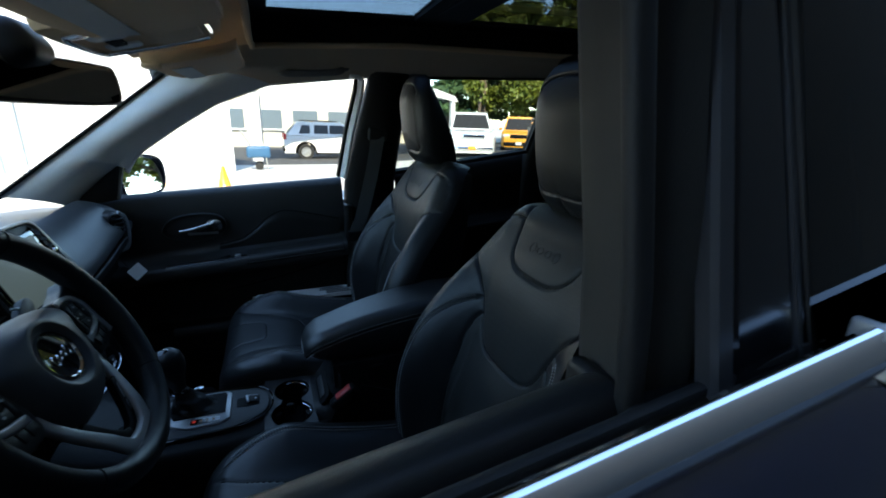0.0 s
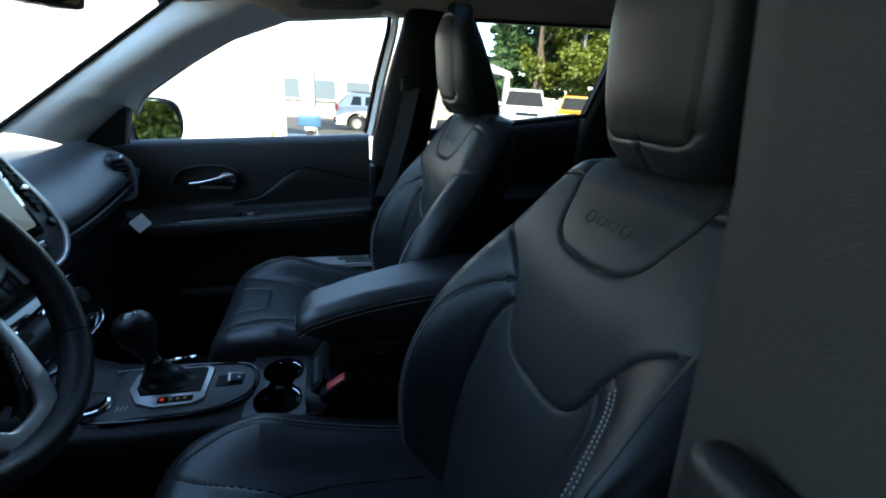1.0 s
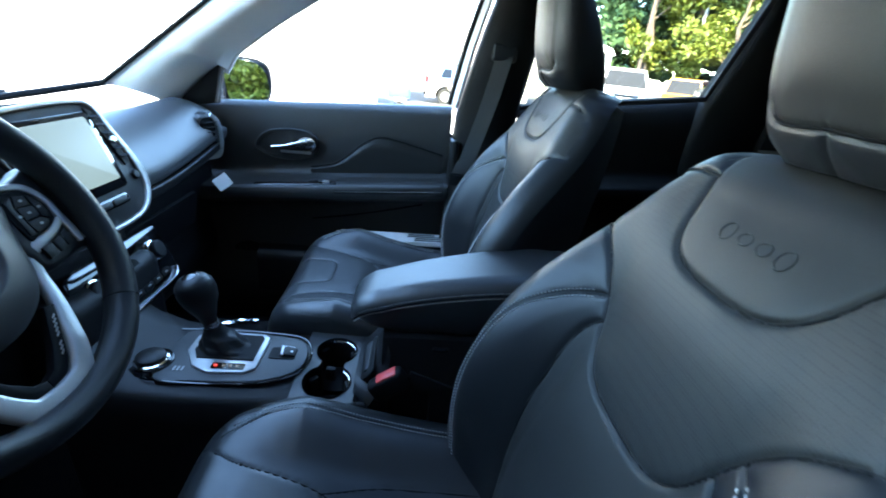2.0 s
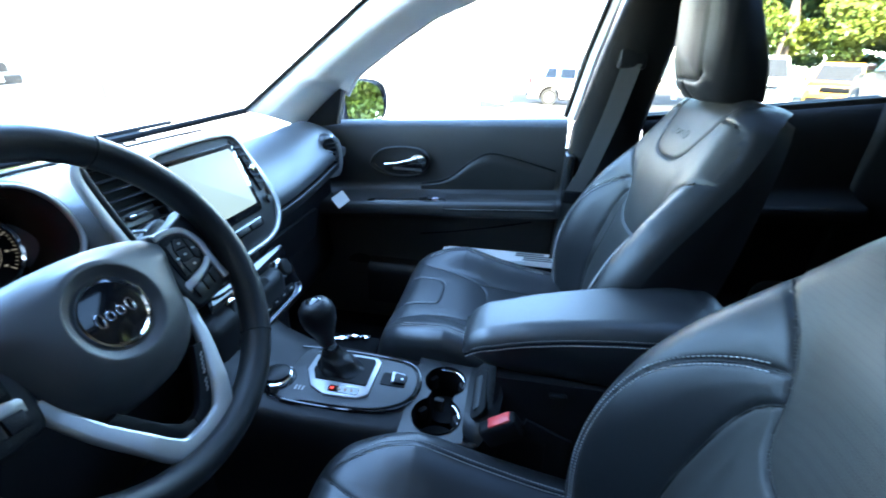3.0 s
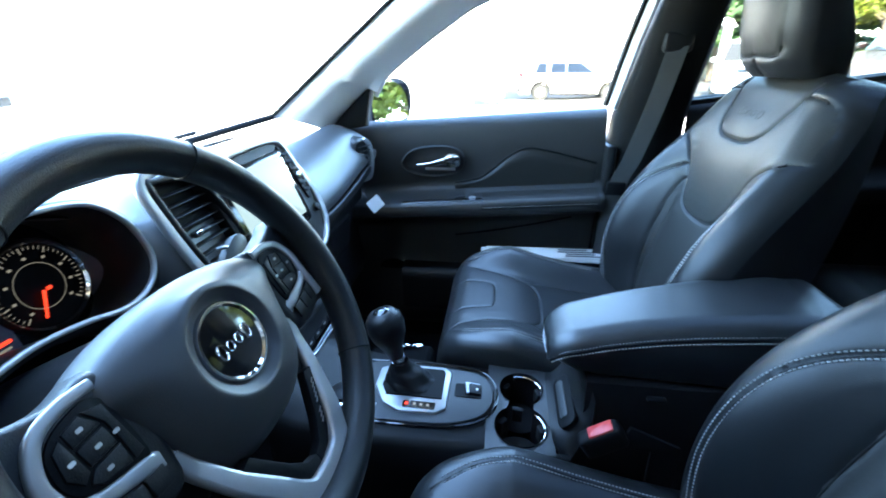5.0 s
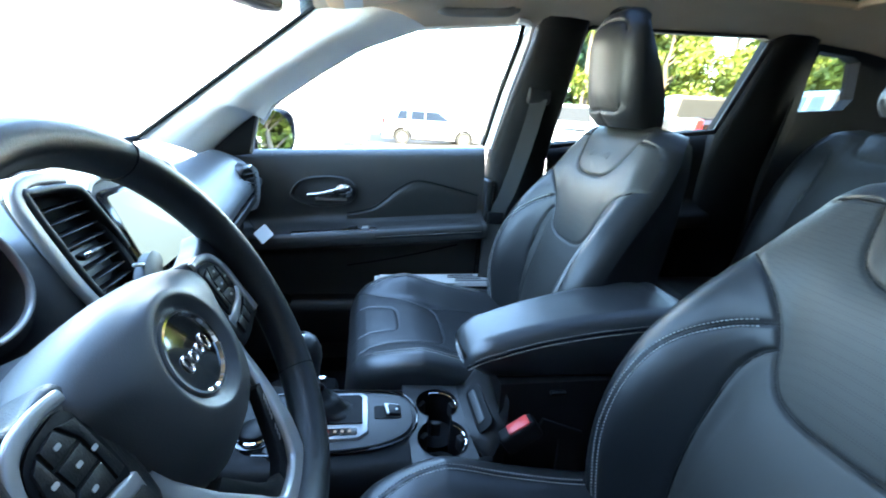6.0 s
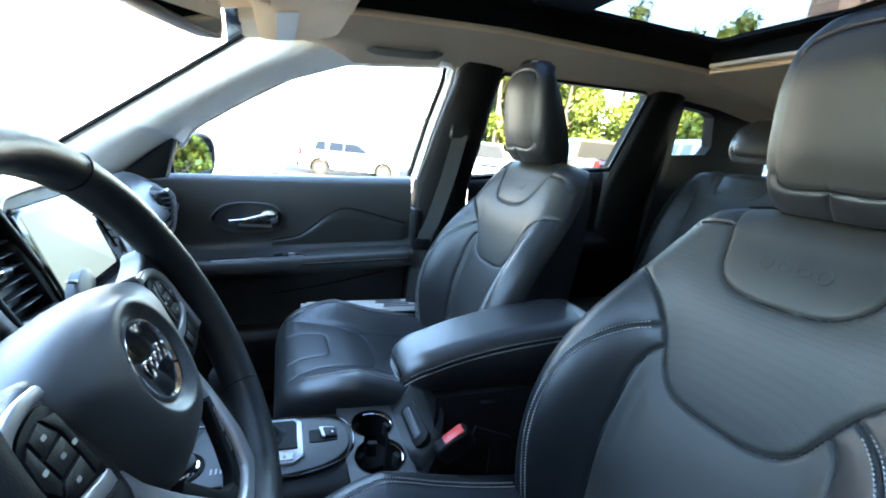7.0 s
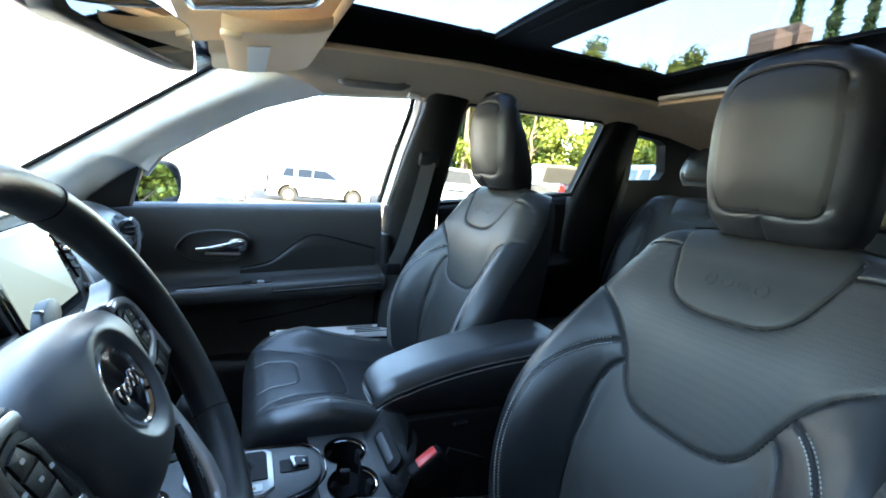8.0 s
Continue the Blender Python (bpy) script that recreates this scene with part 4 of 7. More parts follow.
    # climate panel
    C = Matrix.Translation((-0.845, 0.140, 0.846)) @ rot(0, -24, 0) @ Matrix(((0, 0, 1, 0), (1, 0, 0, 0), (0, 1, 0, 0), (0, 0, 0, 1)))
    hv = part("climate_panel", prism([tuple(p) for p in spline([(-0.140, 0.058), (-0.06, 0.066), (0.12, 0.066), (0.140, 0.050), (0.136, -0.030), (0.110, -0.062), (-0.09, -0.062), (-0.132, -0.030)], 4, True)], 0.03, C @ Matrix.Translation((0, 0, -0.03)), 0.005), M_GLOSS, d, "black climate panel with knobs and buttons")
    for x in (-0.095, 0.0, 0.095):
        part("climate_knob", lathe([(0.0, 0.016), (0.017, 0.016), (0.020, 0.013), (0.021, 0.0), (0.0, 0.0)], 26, C @ Matrix.Translation((x, 0.018, 0.0))), M_PLASTIC, hv)
        part("knob_ring", lathe([(0.0205, 0.005), (0.0235, 0.004), (0.0245, 0.0), (0.0205, 0.0)], 26, C @ Matrix.Translation((x, 0.018, 0.0))), M_CHROME, hv)
    for k in range(6):
        b = part("climate_button", prism(rrect(0.030, 0.016, 0.003), 0.004, C @ Matrix.Translation((-0.085 + k * 0.034, -0.034, 0)), 0.0015), M_DARK, hv)
        part("button_mark", prism(rrect(0.010, 0.003, 0.001), 0.0004, C @ Matrix.Translation((-0.085 + k * 0.034, -0.034, 0.0041)), 0), M_THREAD, hv)
    v, f = sweep([C @ Vector((p[0], p[1], 0.003)) for p in spline([(-0.12, -0.048), (-0.08, -0.057), (0.0, -0.058), (0.10, -0.057), (0.128, -0.040)], 5)], rrect(0.004, 0.004, 0.001, 2))
    mesh_of("panel_trim", v, f, M_CHROME, hv)
    part("stack_column", rbox((-0.885, 0.085, 0.77), (0.11, 0.28, 0.22), 0.03), M_PLASTIC, d)
    # passenger's corner vent
    K = Matrix.Translation((-0.895, 0.656, 1.044)) @ rot(0, 0, -24) @ rot(0, 8, 0) @ Matrix(((0, 0, 1, 0), (1, 0, 0, 0), (0, 1, 0, 0), (0, 0, 0, 1)))
    co = [tuple(p) for p in spline([(-0.030, 0.050), (0.010, 0.060), (0.032, 0.040), (0.046, -0.030), (0.036, -0.058), (0.0, -0.060), (-0.022, -0.040)], 5, True)]
    part("corner_vent_body", prism([(a * 1.10 + 0.004, b * 1.0) for a, b in co], 0.08, K @ Matrix.Translation((0, 0, -0.079)), 0.008, 3), M_SOFT, d)
    outer = spline([(0.008, 0.066), (0.036, 0.046), (0.050, 0.008), (0.056, -0.030), (0.046, -0.070), (-0.004, -0.074)], 5)
    inner = spline([(0.0, -0.062), (0.030, -0.056), (0.038, -0.028), (0.033, 0.008), (0.022, 0.036), (0.004, 0.058)], 5)
    part("corner_vent_trim", prism([tuple(p) for p in outer + inner][::-1], 0.007, K @ Matrix.Translation((0, 0, -0.001)), 0.002), M_SILVER, d, "satin silver vent trim")
    part("corner_vent_opening", prism([(p[0] * 0.75 - 0.004, p[1] * 0.78 + 0.006) for p in co], 0.003, K @ Matrix.Translation((0, 0, 0.001)), 0), M_DARK, d)
    for k in range(6):
        part("vent_slat", rbox(K @ Vector((0.001 + 0.0025 * k, 0.040 - 0.0145 * k, 0.006)), (0.010, 0.050, 0.003), 0.001, 1, rot(0, -18, -24)), M_PLASTIC, d)
    part("vent_knob", lathe([(0.0, 0.005), (0.004, 0.005), (0.005, 0.0), (0.0, 0.0)], 14, K @ Matrix.Translation((0.010, 0.006, 0.009))), M_CHROME, d)
    # defroster slot and sensor on the crown
    part("defroster_grille", rbox((-1.24, 0.1, 1.118), (0.035, 0.9, 0.006), 0.002, 1, rot(0, -9, 0)), M_DARK, d)
    part("light_sensor", rbox((-1.06, 0.07, 1.166), (0.02, 0.05, 0.006), 0.002, 1, rot(0, -6, 0)), M_DARK, d)
    return d


dashboard()

tag = thing("paper_tag", (-0.86, 0.61, 0.93), "white paper tag hanging from the glovebox", "tag")
TG = Matrix.Translation((-0.848, 0.612, 0.918)) @ rot(0, 0, -48) @ rot(0, -20, 0) @ Matrix(((0, 0, 1, 0), (1, 0, 0, 0), (0, 1, 0, 0), (0, 0, 0, 1))) @ rot(0, 0, 28)
part("tag_sheet", prism(rrect(0.046, 0.040, 0.003), 0.0012, TG, 0), M_PAPER, tag)
tube("tag_string", [Vector((-0.885, 0.612, 0.962)), TG @ Vector((-0.012, 0.018, 0))], 0.0010, M_DARK, tag, False, 6)


# ---- centre console ----
def console():
    c = thing("centre_console", (-0.5, 0.02, 0.5), "black centre console with cup holders and padded armrest", "console")
    YC = 0.020
    top = []
    for x, w, z in ((-0.84, 0.125, 0.80), (-0.80, 0.120, 0.775), (-0.74, 0.112, 0.757), (-0.66, 0.108, 0.748), (-0.56, 0.104, 0.744), (-0.482, 0.100, 0.742)):
        top.append((x, w, z))
    rows = []
    for x, w, z in top:
        prof = [(-w - 0.012, 0.45), (-w - 0.010, z - 0.06), (-w - 0.004, z - 0.016), (-w + 0.008, z - 0.003), (-w * 0.5, z), (0, z), (w * 0.5, z), (w - 0.008, z - 0.003), (w + 0.004, z - 0.016), (w + 0.010, z - 0.06), (w + 0.012, 0.45)]
        rows.append([Vector((x, YC + a, b)) for a, b in prof])
    loft(rows, M_PLASTIC, "console_body", c, auto=50)
    # deck with two open cup wells joined by a neck
    def arc(cx, cy, r, a0, a1):
        return [(cx + r * math.cos(a), cy + r * math.sin(a)) for a in np.linspace(radians(a0), radians(a1), 26)]
    cups = arc(-0.418, 0.058, 0.041, -58, 238) + arc(-0.422, -0.034, 0.045, 122, 418)
    bm = bmesh.new()
    edges = []
    for ring in ([(-0.482, -0.088), (-0.368, -0.088), (-0.368, 0.128), (-0.482, 0.128)],
                 cups):
        vs = [bm.verts.new((a, b, 0.744)) for a, b in ring]
        edges += [bm.edges.new((p, q)) for p, q in zip(vs, vs[1:] + vs[:1])]
    bmesh.ops.triangle_fill(bm, edges=edges, use_beauty=True)
    bmesh.ops.recalc_face_normals(bm, faces=bm.faces)
    part("cup_deck", bm, M_COVER, c)
    for s in (1, -1):
        part("deck_side", rbox((-0.413, YC + s * 0.104, 0.60), (0.14, 0.012, 0.284), 0.005), M_PLASTIC, c)
    # selector plate
    sp = [(-0.115, 0.052), (-0.05, 0.060), (0.06, 0.058), (0.115, 0.046), (0.135, 0.0), (0.120, -0.050), (0.06, -0.080), (-0.05, -0.086), (-0.115, -0.080)]
    Z = Matrix.Translation((-0.605, 0.025, 0.749)) @ rot(0, 1.0, 0)
    plate = part("selector_plate", prism([tuple(p) for p in spline(sp, 4, True)], 0.010, Z, 0.004), M_COVER, c)
    bz = [(-0.086, 0.036), (-0.060, 0.054), (0.040, 0.052), (0.052, 0.040), (0.052, -0.052), (0.034, -0.066), (-0.030, -0.068), (-0.062, -0.052), (-0.086, -0.012)]
    part("selector_bezel", prism(bz[::-1], 0.008, Z @ Matrix.Translation((0.0, 0.0, 0.008)), 0.003), M_SILVER, plate, "satin silver selector bezel")
    part("boot_well", prism([(-0.070, 0.032), (-0.052, 0.042), (0.036, 0.042), (0.042, 0.034), (0.042, -0.034), (-0.060, -0.034), (-0.072, -0.012)][::-1], 0.003, Z @ Matrix.Translation((0, 0, 0.0155)), 0), M_DARK, plate)
    part("gear_window", prism(rrect(0.058, 0.016, 0.003), 0.002, Z @ Matrix.Translation((0.004, -0.053, 0.0155)) , 0), M_GLOSS, plate)
    part("gear_light", prism(rrect(0.006, 0.006, 0.001), 0.0008, Z @ Matrix.Translation((-0.018, -0.053, 0.0177)), 0), E_RED, plate)
    for k in range(3):
        part("gear_mark", prism(rrect(0.005, 0.006, 0.001), 0.0006, Z @ Matrix.Translation((-0.004 + k * 0.012, -0.053, 0.0177)), 0), E_DIAL, plate)
    part("brake_well", prism(rrect(0.050, 0.034, 0.005), 0.002, Z @ Matrix.Translation((0.088, 0.0, 0.0095)), 0), M_DARK, plate)
    part("brake_switch", rbox(Z @ Vector((0.100, 0.002, 0.013)), (0.024, 0.026, 0.008), 0.003, 2, rot(0, 10, 0)), M_PLASTIC, plate, "parking brake switch with pale edges")
    part("switch_edge", rbox(Z @ Vector((0.086, 0.002, 0.0165)), (0.005, 0.028, 0.004), 0.001, 1, rot(0, 10, 8)), M_LIGHTBAR, plate, "pale switch edge")
    part("switch_edge", rbox(Z @ Vector((0.098, 0.014, 0.0145)), (0.022, 0.004, 0.004), 0.001, 1, rot(0, 10, 0)), M_LIGHTBAR, plate, "pale switch edge")
    part("switch_light", rbox(Z @ Vector((0.104, 0.000, 0.0150)), (0.005, 0.006, 0.004), 0.001, 1, rot(0, 10, 0)), M_LIGHTBAR, plate)
    part("terrain_base", lathe([(0.0, 0.006), (0.036, 0.006), (0.040, 0.0), (0.0, 0.0)], 30, Z @ Matrix.Translation((-0.135, -0.042, 0.006))), M_GLOSS, plate)
    part("terrain_knob", lathe([(0.0, 0.016), (0.020, 0.016), (0.024, 0.013), (0.026, 0.0), (0.0, 0.0)], 26, Z @ Matrix.Translation((-0.135, -0.042, 0.010))), M_PLASTIC, plate)
    part("terrain_ring", lathe([(0.0255, 0.006), (0.0285, 0.005), (0.0295, 0.0), (0.0255, 0.0)], 26, Z @ Matrix.Translation((-0.135, -0.042, 0.010))), M_CHROME, plate)
    for k in range(3):
        part("terrain_mark", prism(rrect(0.003, 0.012, 0.001), 0.0005, Z @ Matrix.Translation((-0.088 + k * 0.007, -0.058, 0.0105)), 0), M_THREAD, plate)
    v, f = sweep([Z @ Vector((p[0], p[1], 0.009)) for p in spline([(-0.13, 0.060), (-0.05, 0.066), (0.06, 0.064), (0.120, 0.050), (0.142, 0.0), (0.126, -0.056), (0.06, -0.087), (-0.05, -0.093), (-0.13, -0.087)], 5)], circle(0.0022, 8))
    mesh_of("plate_edge", v, f, M_GLOSS, c)
    # cup holders: open wells
    rows = [[Vector((-0.420 + (a + 0.420) * q, 0.012 + (b - 0.012) * q, z)) for a, b in cups] for q, z in ((1.012, 0.7445), (1.005, 0.747), (0.99, 0.744), (0.975, 0.735), (0.95, 0.668))]
    loft(rows, M_DARK, "cup_well", c, closed=True, auto=70)
    for x, y, r in ((-0.418, 0.058, 0.041), (-0.422, -0.034, 0.045)):
        part("cup_floor", lathe([(0.0, -0.068), (r * 0.97, -0.070)], 30, Matrix.Translation((x, y, 0.742))), M_RUBBER, c)
        v, f = sweep([Vector((x + (r - 0.003) * math.cos(a), y + (r - 0.003) * math.sin(a), 0.740)) for a in (np.linspace(-0.5, 1.9, 24) if y > 0 else np.linspace(-1.0, 0.9, 24))], circle(0.0014, 8))
        mesh_of("cup_ring", v, f, M_CHROME, c)
        for a in (20, 140, 260):
            part("cup_grip", rbox((x + r * 0.88 * math.cos(radians(a)), y + r * 0.88 * math.sin(radians(a)), 0.715), (0.012, 0.020, 0.030), 0.004, 2, rot(0, 0, a)), M_RUBBER, c)
    # sloping tray behind the cups, with the phone slot
    rows = []
    for x, z, y0, y1 in ((-0.372, 0.7446, -0.088, 0.128), (-0.362, 0.749, -0.080, 0.129), (-0.350, 0.762, -0.069, 0.130), (-0.337, 0.778, -0.058, 0.132), (-0.326, 0.796, -0.048, 0.134), (-0.320, 0.820, -0.040, 0.135), (-0.318, 0.850, -0.034, 0.135)):
        rows.append([Vector((x + 0.012 * (2 * t - 1) ** 6, y0 + (y1 - y0) * t, z - (0.010 * abs(2 * t - 1) ** 6 + 0.026 * (max(0, 0.34 - t) / 0.34) ** 2) * min(1, (x + 0.372) / 0.012))) for t in np.linspace(0, 1, 21)])
    loft(rows, M_PLASTIC, "console_slope", c, "sloping front of the armrest bin", auto=70)
    skirt = [r[0] for r in rows]
    loft([skirt, [Vector((p.x, p.y - 0.004, p.z - 0.04)) for p in skirt], [Vector((p.x, min(p.y, -0.05) - 0.006, 0.45)) for p in skirt]], M_PLASTIC, "slope_side", c, auto=60)
    SL = Matrix.Translation((-0.346, 0.012, 0.7675)) @ Matrix(((0, 0.66, -0.75, 0), (1, 0, 0, 0), (0, 0.75, 0.66, 0), (0, 0, 0, 1)))
    part("phone_slot", prism(rrect(0.118, 0.036, 0.014), 0.003, SL, 0.001), M_DARK, c, "dark slot for a phone")
    part("slot_flap", prism(rrect(0.088, 0.016, 0.006), 0.003, SL @ Matrix.Translation((0.004, -0.003, 0.0020)), 0.001), M_COVER, c)
    # armrest box and lid
    YL0 = 0.050
    rows = []
    for x in (-0.322, -0.30, -0.20, -0.06, 0.02):
        w = 0.079
        z0, z1 = 0.45, 0.842
        xs = x
        rows.append([Vector((xs + 0.0, YL0 + a, b)) for a, b in ((-w - 0.006, z0), (-w - 0.004, 0.74), (-w, 0.80), (-w + 0.006, z1), (w - 0.006, z1), (w, 0.80), (w + 0.004, 0.74), (w + 0.006, z0))])
    loft(rows, M_PLASTIC, "armrest_box", c, closed=True, caps=True, auto=50)
    lidw = smooth_table([(-0.385, 0.044), (-0.378, 0.054), (-0.36, 0.062), (-0.30, 0.067), (-0.20, 0.073), (-0.08, 0.081), (0.0, 0.084), (0.05, 0.078), (0.065, 0.066)])
    lidz = smooth_table([(-0.385, 0.880), (-0.378, 0.893), (-0.36, 0.910), (-0.32, 0.926), (-0.25, 0.947), (-0.20, 0.958), (-0.12, 0.972), (0.0, 0.980), (0.05, 0.970), (0.065, 0.950)])
    YL = 0.052
    padded(c, lambda y, v, dd: Vector((v, YL + y, dd)), [-0.385, -0.382, -0.378, -0.372] + list(np.linspace(-0.365, 0.05, 60)) + [0.058, 0.065], 30, 8, lidw, lambda y, v: lidz(v) - 0.25 * y * y, lambda v: float(np.interp(v, [-0.385, -0.375, -0.34, -0.30], [0.862, 0.852, 0.836, 0.830])), 0.028, [], [], ("armrest_lid", M_VINYL), puff=0)
    edge = lambda x: lidz(x) - 0.0265 - 0.25 * lidw(x) ** 2
    for o in (0.0045, -0.0055):
        pts = [Vector((x, YL - lidw(x) - (0.0006 if o < 0 else -0.0008), edge(x) + o)) for x in np.linspace(-0.378, 0.04, 44)]
        stitches("stitching", pts, (0, -1, 0.3), M_THREAD, c, gap=0.0050, r=0.0010)
        pts = [Vector((-0.3862 + 0.010 * (abs(y) / 0.050) ** 3, YL + y, 0.868 + o)) for y in np.linspace(-0.046, 0.046, 14)]
        stitches("stitching", pts, (-1, 0, 0), M_THREAD, c, gap=0.0050, r=0.0010)
    tube("lid_piping", [Vector((x, YL - lidw(x) + 0.0004, edge(x))) for x in np.linspace(-0.38, 0.05, 30)], 0.0022, M_DARK, c)
    # latch below the lid
    part("lid_latch", rbox((-0.215, YL - 0.084, 0.826), (0.03, 0.010, 0.008), 0.003), M_DARK, c)
    return c


console()

gs = thing("gear_selector", (-0.63, 0.03, 0.76), "black leather gear selector with gathered boot and round knob", "gear lever")
rows = []
for k in range(9):
    t = k / 8
    w, h = 0.050 * (1 - t) + 0.016 * t, 0.036 * (1 - t) + 0.016 * t
    cx, cz = -0.622 - 0.024 * t, 0.764 + 0.046 * t
    n = 28
    rows.append([Vector((cx + (w + 0.004 * math.sin(6 * a + 5 * t) * (1 - t)) * math.cos(a), 0.030 + (h + 0.004 * math.sin(5 * a + 4 * t) * (1 - t)) * math.sin(a), cz - 0.008 * math.cos(a) * (1 - t) + 0.003 * math.sin(14 * t))) for a in [2 * math.pi * i / n for i in range(n)]])
loft(rows, M_LEATHER2, "boot", gs, closed=True, auto=60)
KM = Matrix.Translation((-0.648, 0.032, 0.806)) @ rot(0, -14, 0)
part("lever_collar", lathe([(0.0, 0.0), (0.0145, 0.0), (0.0155, 0.006), (0.0135, 0.014), (0.0, 0.014)], 22, KM), M_CHROME, gs)
part("knob", lathe([(0.0, 0.010), (0.0125, 0.010), (0.015, 0.024), (0.0225, 0.043), (0.0310, 0.062), (0.0345, 0.080), (0.0325, 0.098), (0.023, 0.110), (0.0, 0.115)], 30, KM), M_LEATHER2, gs, "smooth black leather knob")
part("knob_cap", lathe([(0.0, 0.1165), (0.010, 0.1155), (0.015, 0.112)], 24, KM), M_GLOSS, gs, "glossy knob cap")


def buckle(at, rz):
    b = thing("seat_belt_buckle", at, "black seat belt buckle with red button", "seat belt")
    m = Matrix.Translation(at) @ rot(0, 0, rz) @ rot(0, -35, 0)
    part("buckle_body", rbox(at, (0.068, 0.028, 0.040), 0.008, 3, rot(0, 0, rz) @ rot(0, -35, 0)), M_DARK, b)
    part("buckle_button", rbox(m @ Vector((0.006, 0.0, 0.016)), (0.040, 0.021, 0.012), 0.003, 2, rot(0, 0, rz) @ rot(0, -35, 0)), M_RED, b, "red release button")
    v, f = sweep([m @ Vector((0.030, 0, -0.01)), m @ Vector((0.07, 0, -0.06)), Vector((at[0] + 0.10, at[1], 0.52))], rrect(0.006, 0.042, 0.002, 2))
    mesh_of("buckle_stalk", v, f, M_DARK, b)
    return b


buckle((-0.305, -0.092, 0.795), 0)

# crumpled clear wrapper lying in the passenger's footwell
wr = thing("plastic_wrapper", (-0.70, 0.27, 0.66), "crumpled shiny plastic wrapper beside the console", "wrapper")
rng = random.Random(7)
rows = [[Vector((-0.735 + 0.085 * u + 0.003 * rng.uniform(-1, 1), 0.255 + 0.007 * w + 0.02 * u + 0.003 * rng.uniform(-1, 1), 0.662 + 0.004 * rng.random())) for w in np.linspace(-1, 1, 4)] for u in np.linspace(0, 1, 9)]
slab(rows, 0.001, M_CHROME, "wrapper_sheet", wr, away=(0, 0, -1), auto=20)
part("tunnel_ledge", rbox((-0.70, 0.25, 0.50), (0.16, 0.09, 0.315), 0.02), M_CARPET, wr, "black carpeted ledge under the wrapper")


# ---- passenger's door ----
def winline(x):
    """Upper edge of the front side window."""
    return float(np.interp(x, [-0.905, -0.87, -0.834, -0.696, -0.578, -0.418, -0.259, -0.15, -0.10], [1.13, 1.21, 1.267, 1.364, 1.438, 1.503, 1.542, 1.552, 1.549]))


def door_panel(side, name, label, x0, x1, front):
    """The inner face of a door with its armrest; side is +1 for the passenger's side."""
    d = thing(name, ((x0 + x1) / 2, side * 0.78, 0.8), label, "car door", kind="")
    def prof(x):
        zb = belt(x)
        k = float(np.interp(x, [x0, x0 + 0.12, x1 - 0.06, x1], [0.55, 1, 1, 0.9]))
        za = 0.905 + (x + 0.5) * 0.075            # armrest height rises to the rear
        a = 0.055 * k
        return [(0.86, zb - 0.03), (0.835, zb + 0.004), (0.812, zb + 0.006), (0.796, zb - 0.004), (0.782, zb - 0.026), (0.774, zb - 0.06), (0.770, zb - 0.10), (0.768, za + 0.075), (0.762, za + 0.040), (0.748 - a * 0.4, za + 0.020), (0.738 - a, za + 0.012), (0.728 - a, za), (0.726 - a, za - 0.018), (0.734 - a, za - 0.036), (0.752 - a * 0.5, za - 0.052), (0.770, za - 0.075), (0.772, 0.76), (0.768, 0.68), (0.752, 0.62), (0.742, 0.55), (0.742, 0.42), (0.80, 0.38)]
    xs = np.linspace(x0, x1, 46)
    rows = []
    for x in xs:
        rows.append([Vector((x, side * p[0], p[1])) for p in spline(prof(x), 3)])
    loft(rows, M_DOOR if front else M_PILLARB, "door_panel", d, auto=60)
    return d, prof


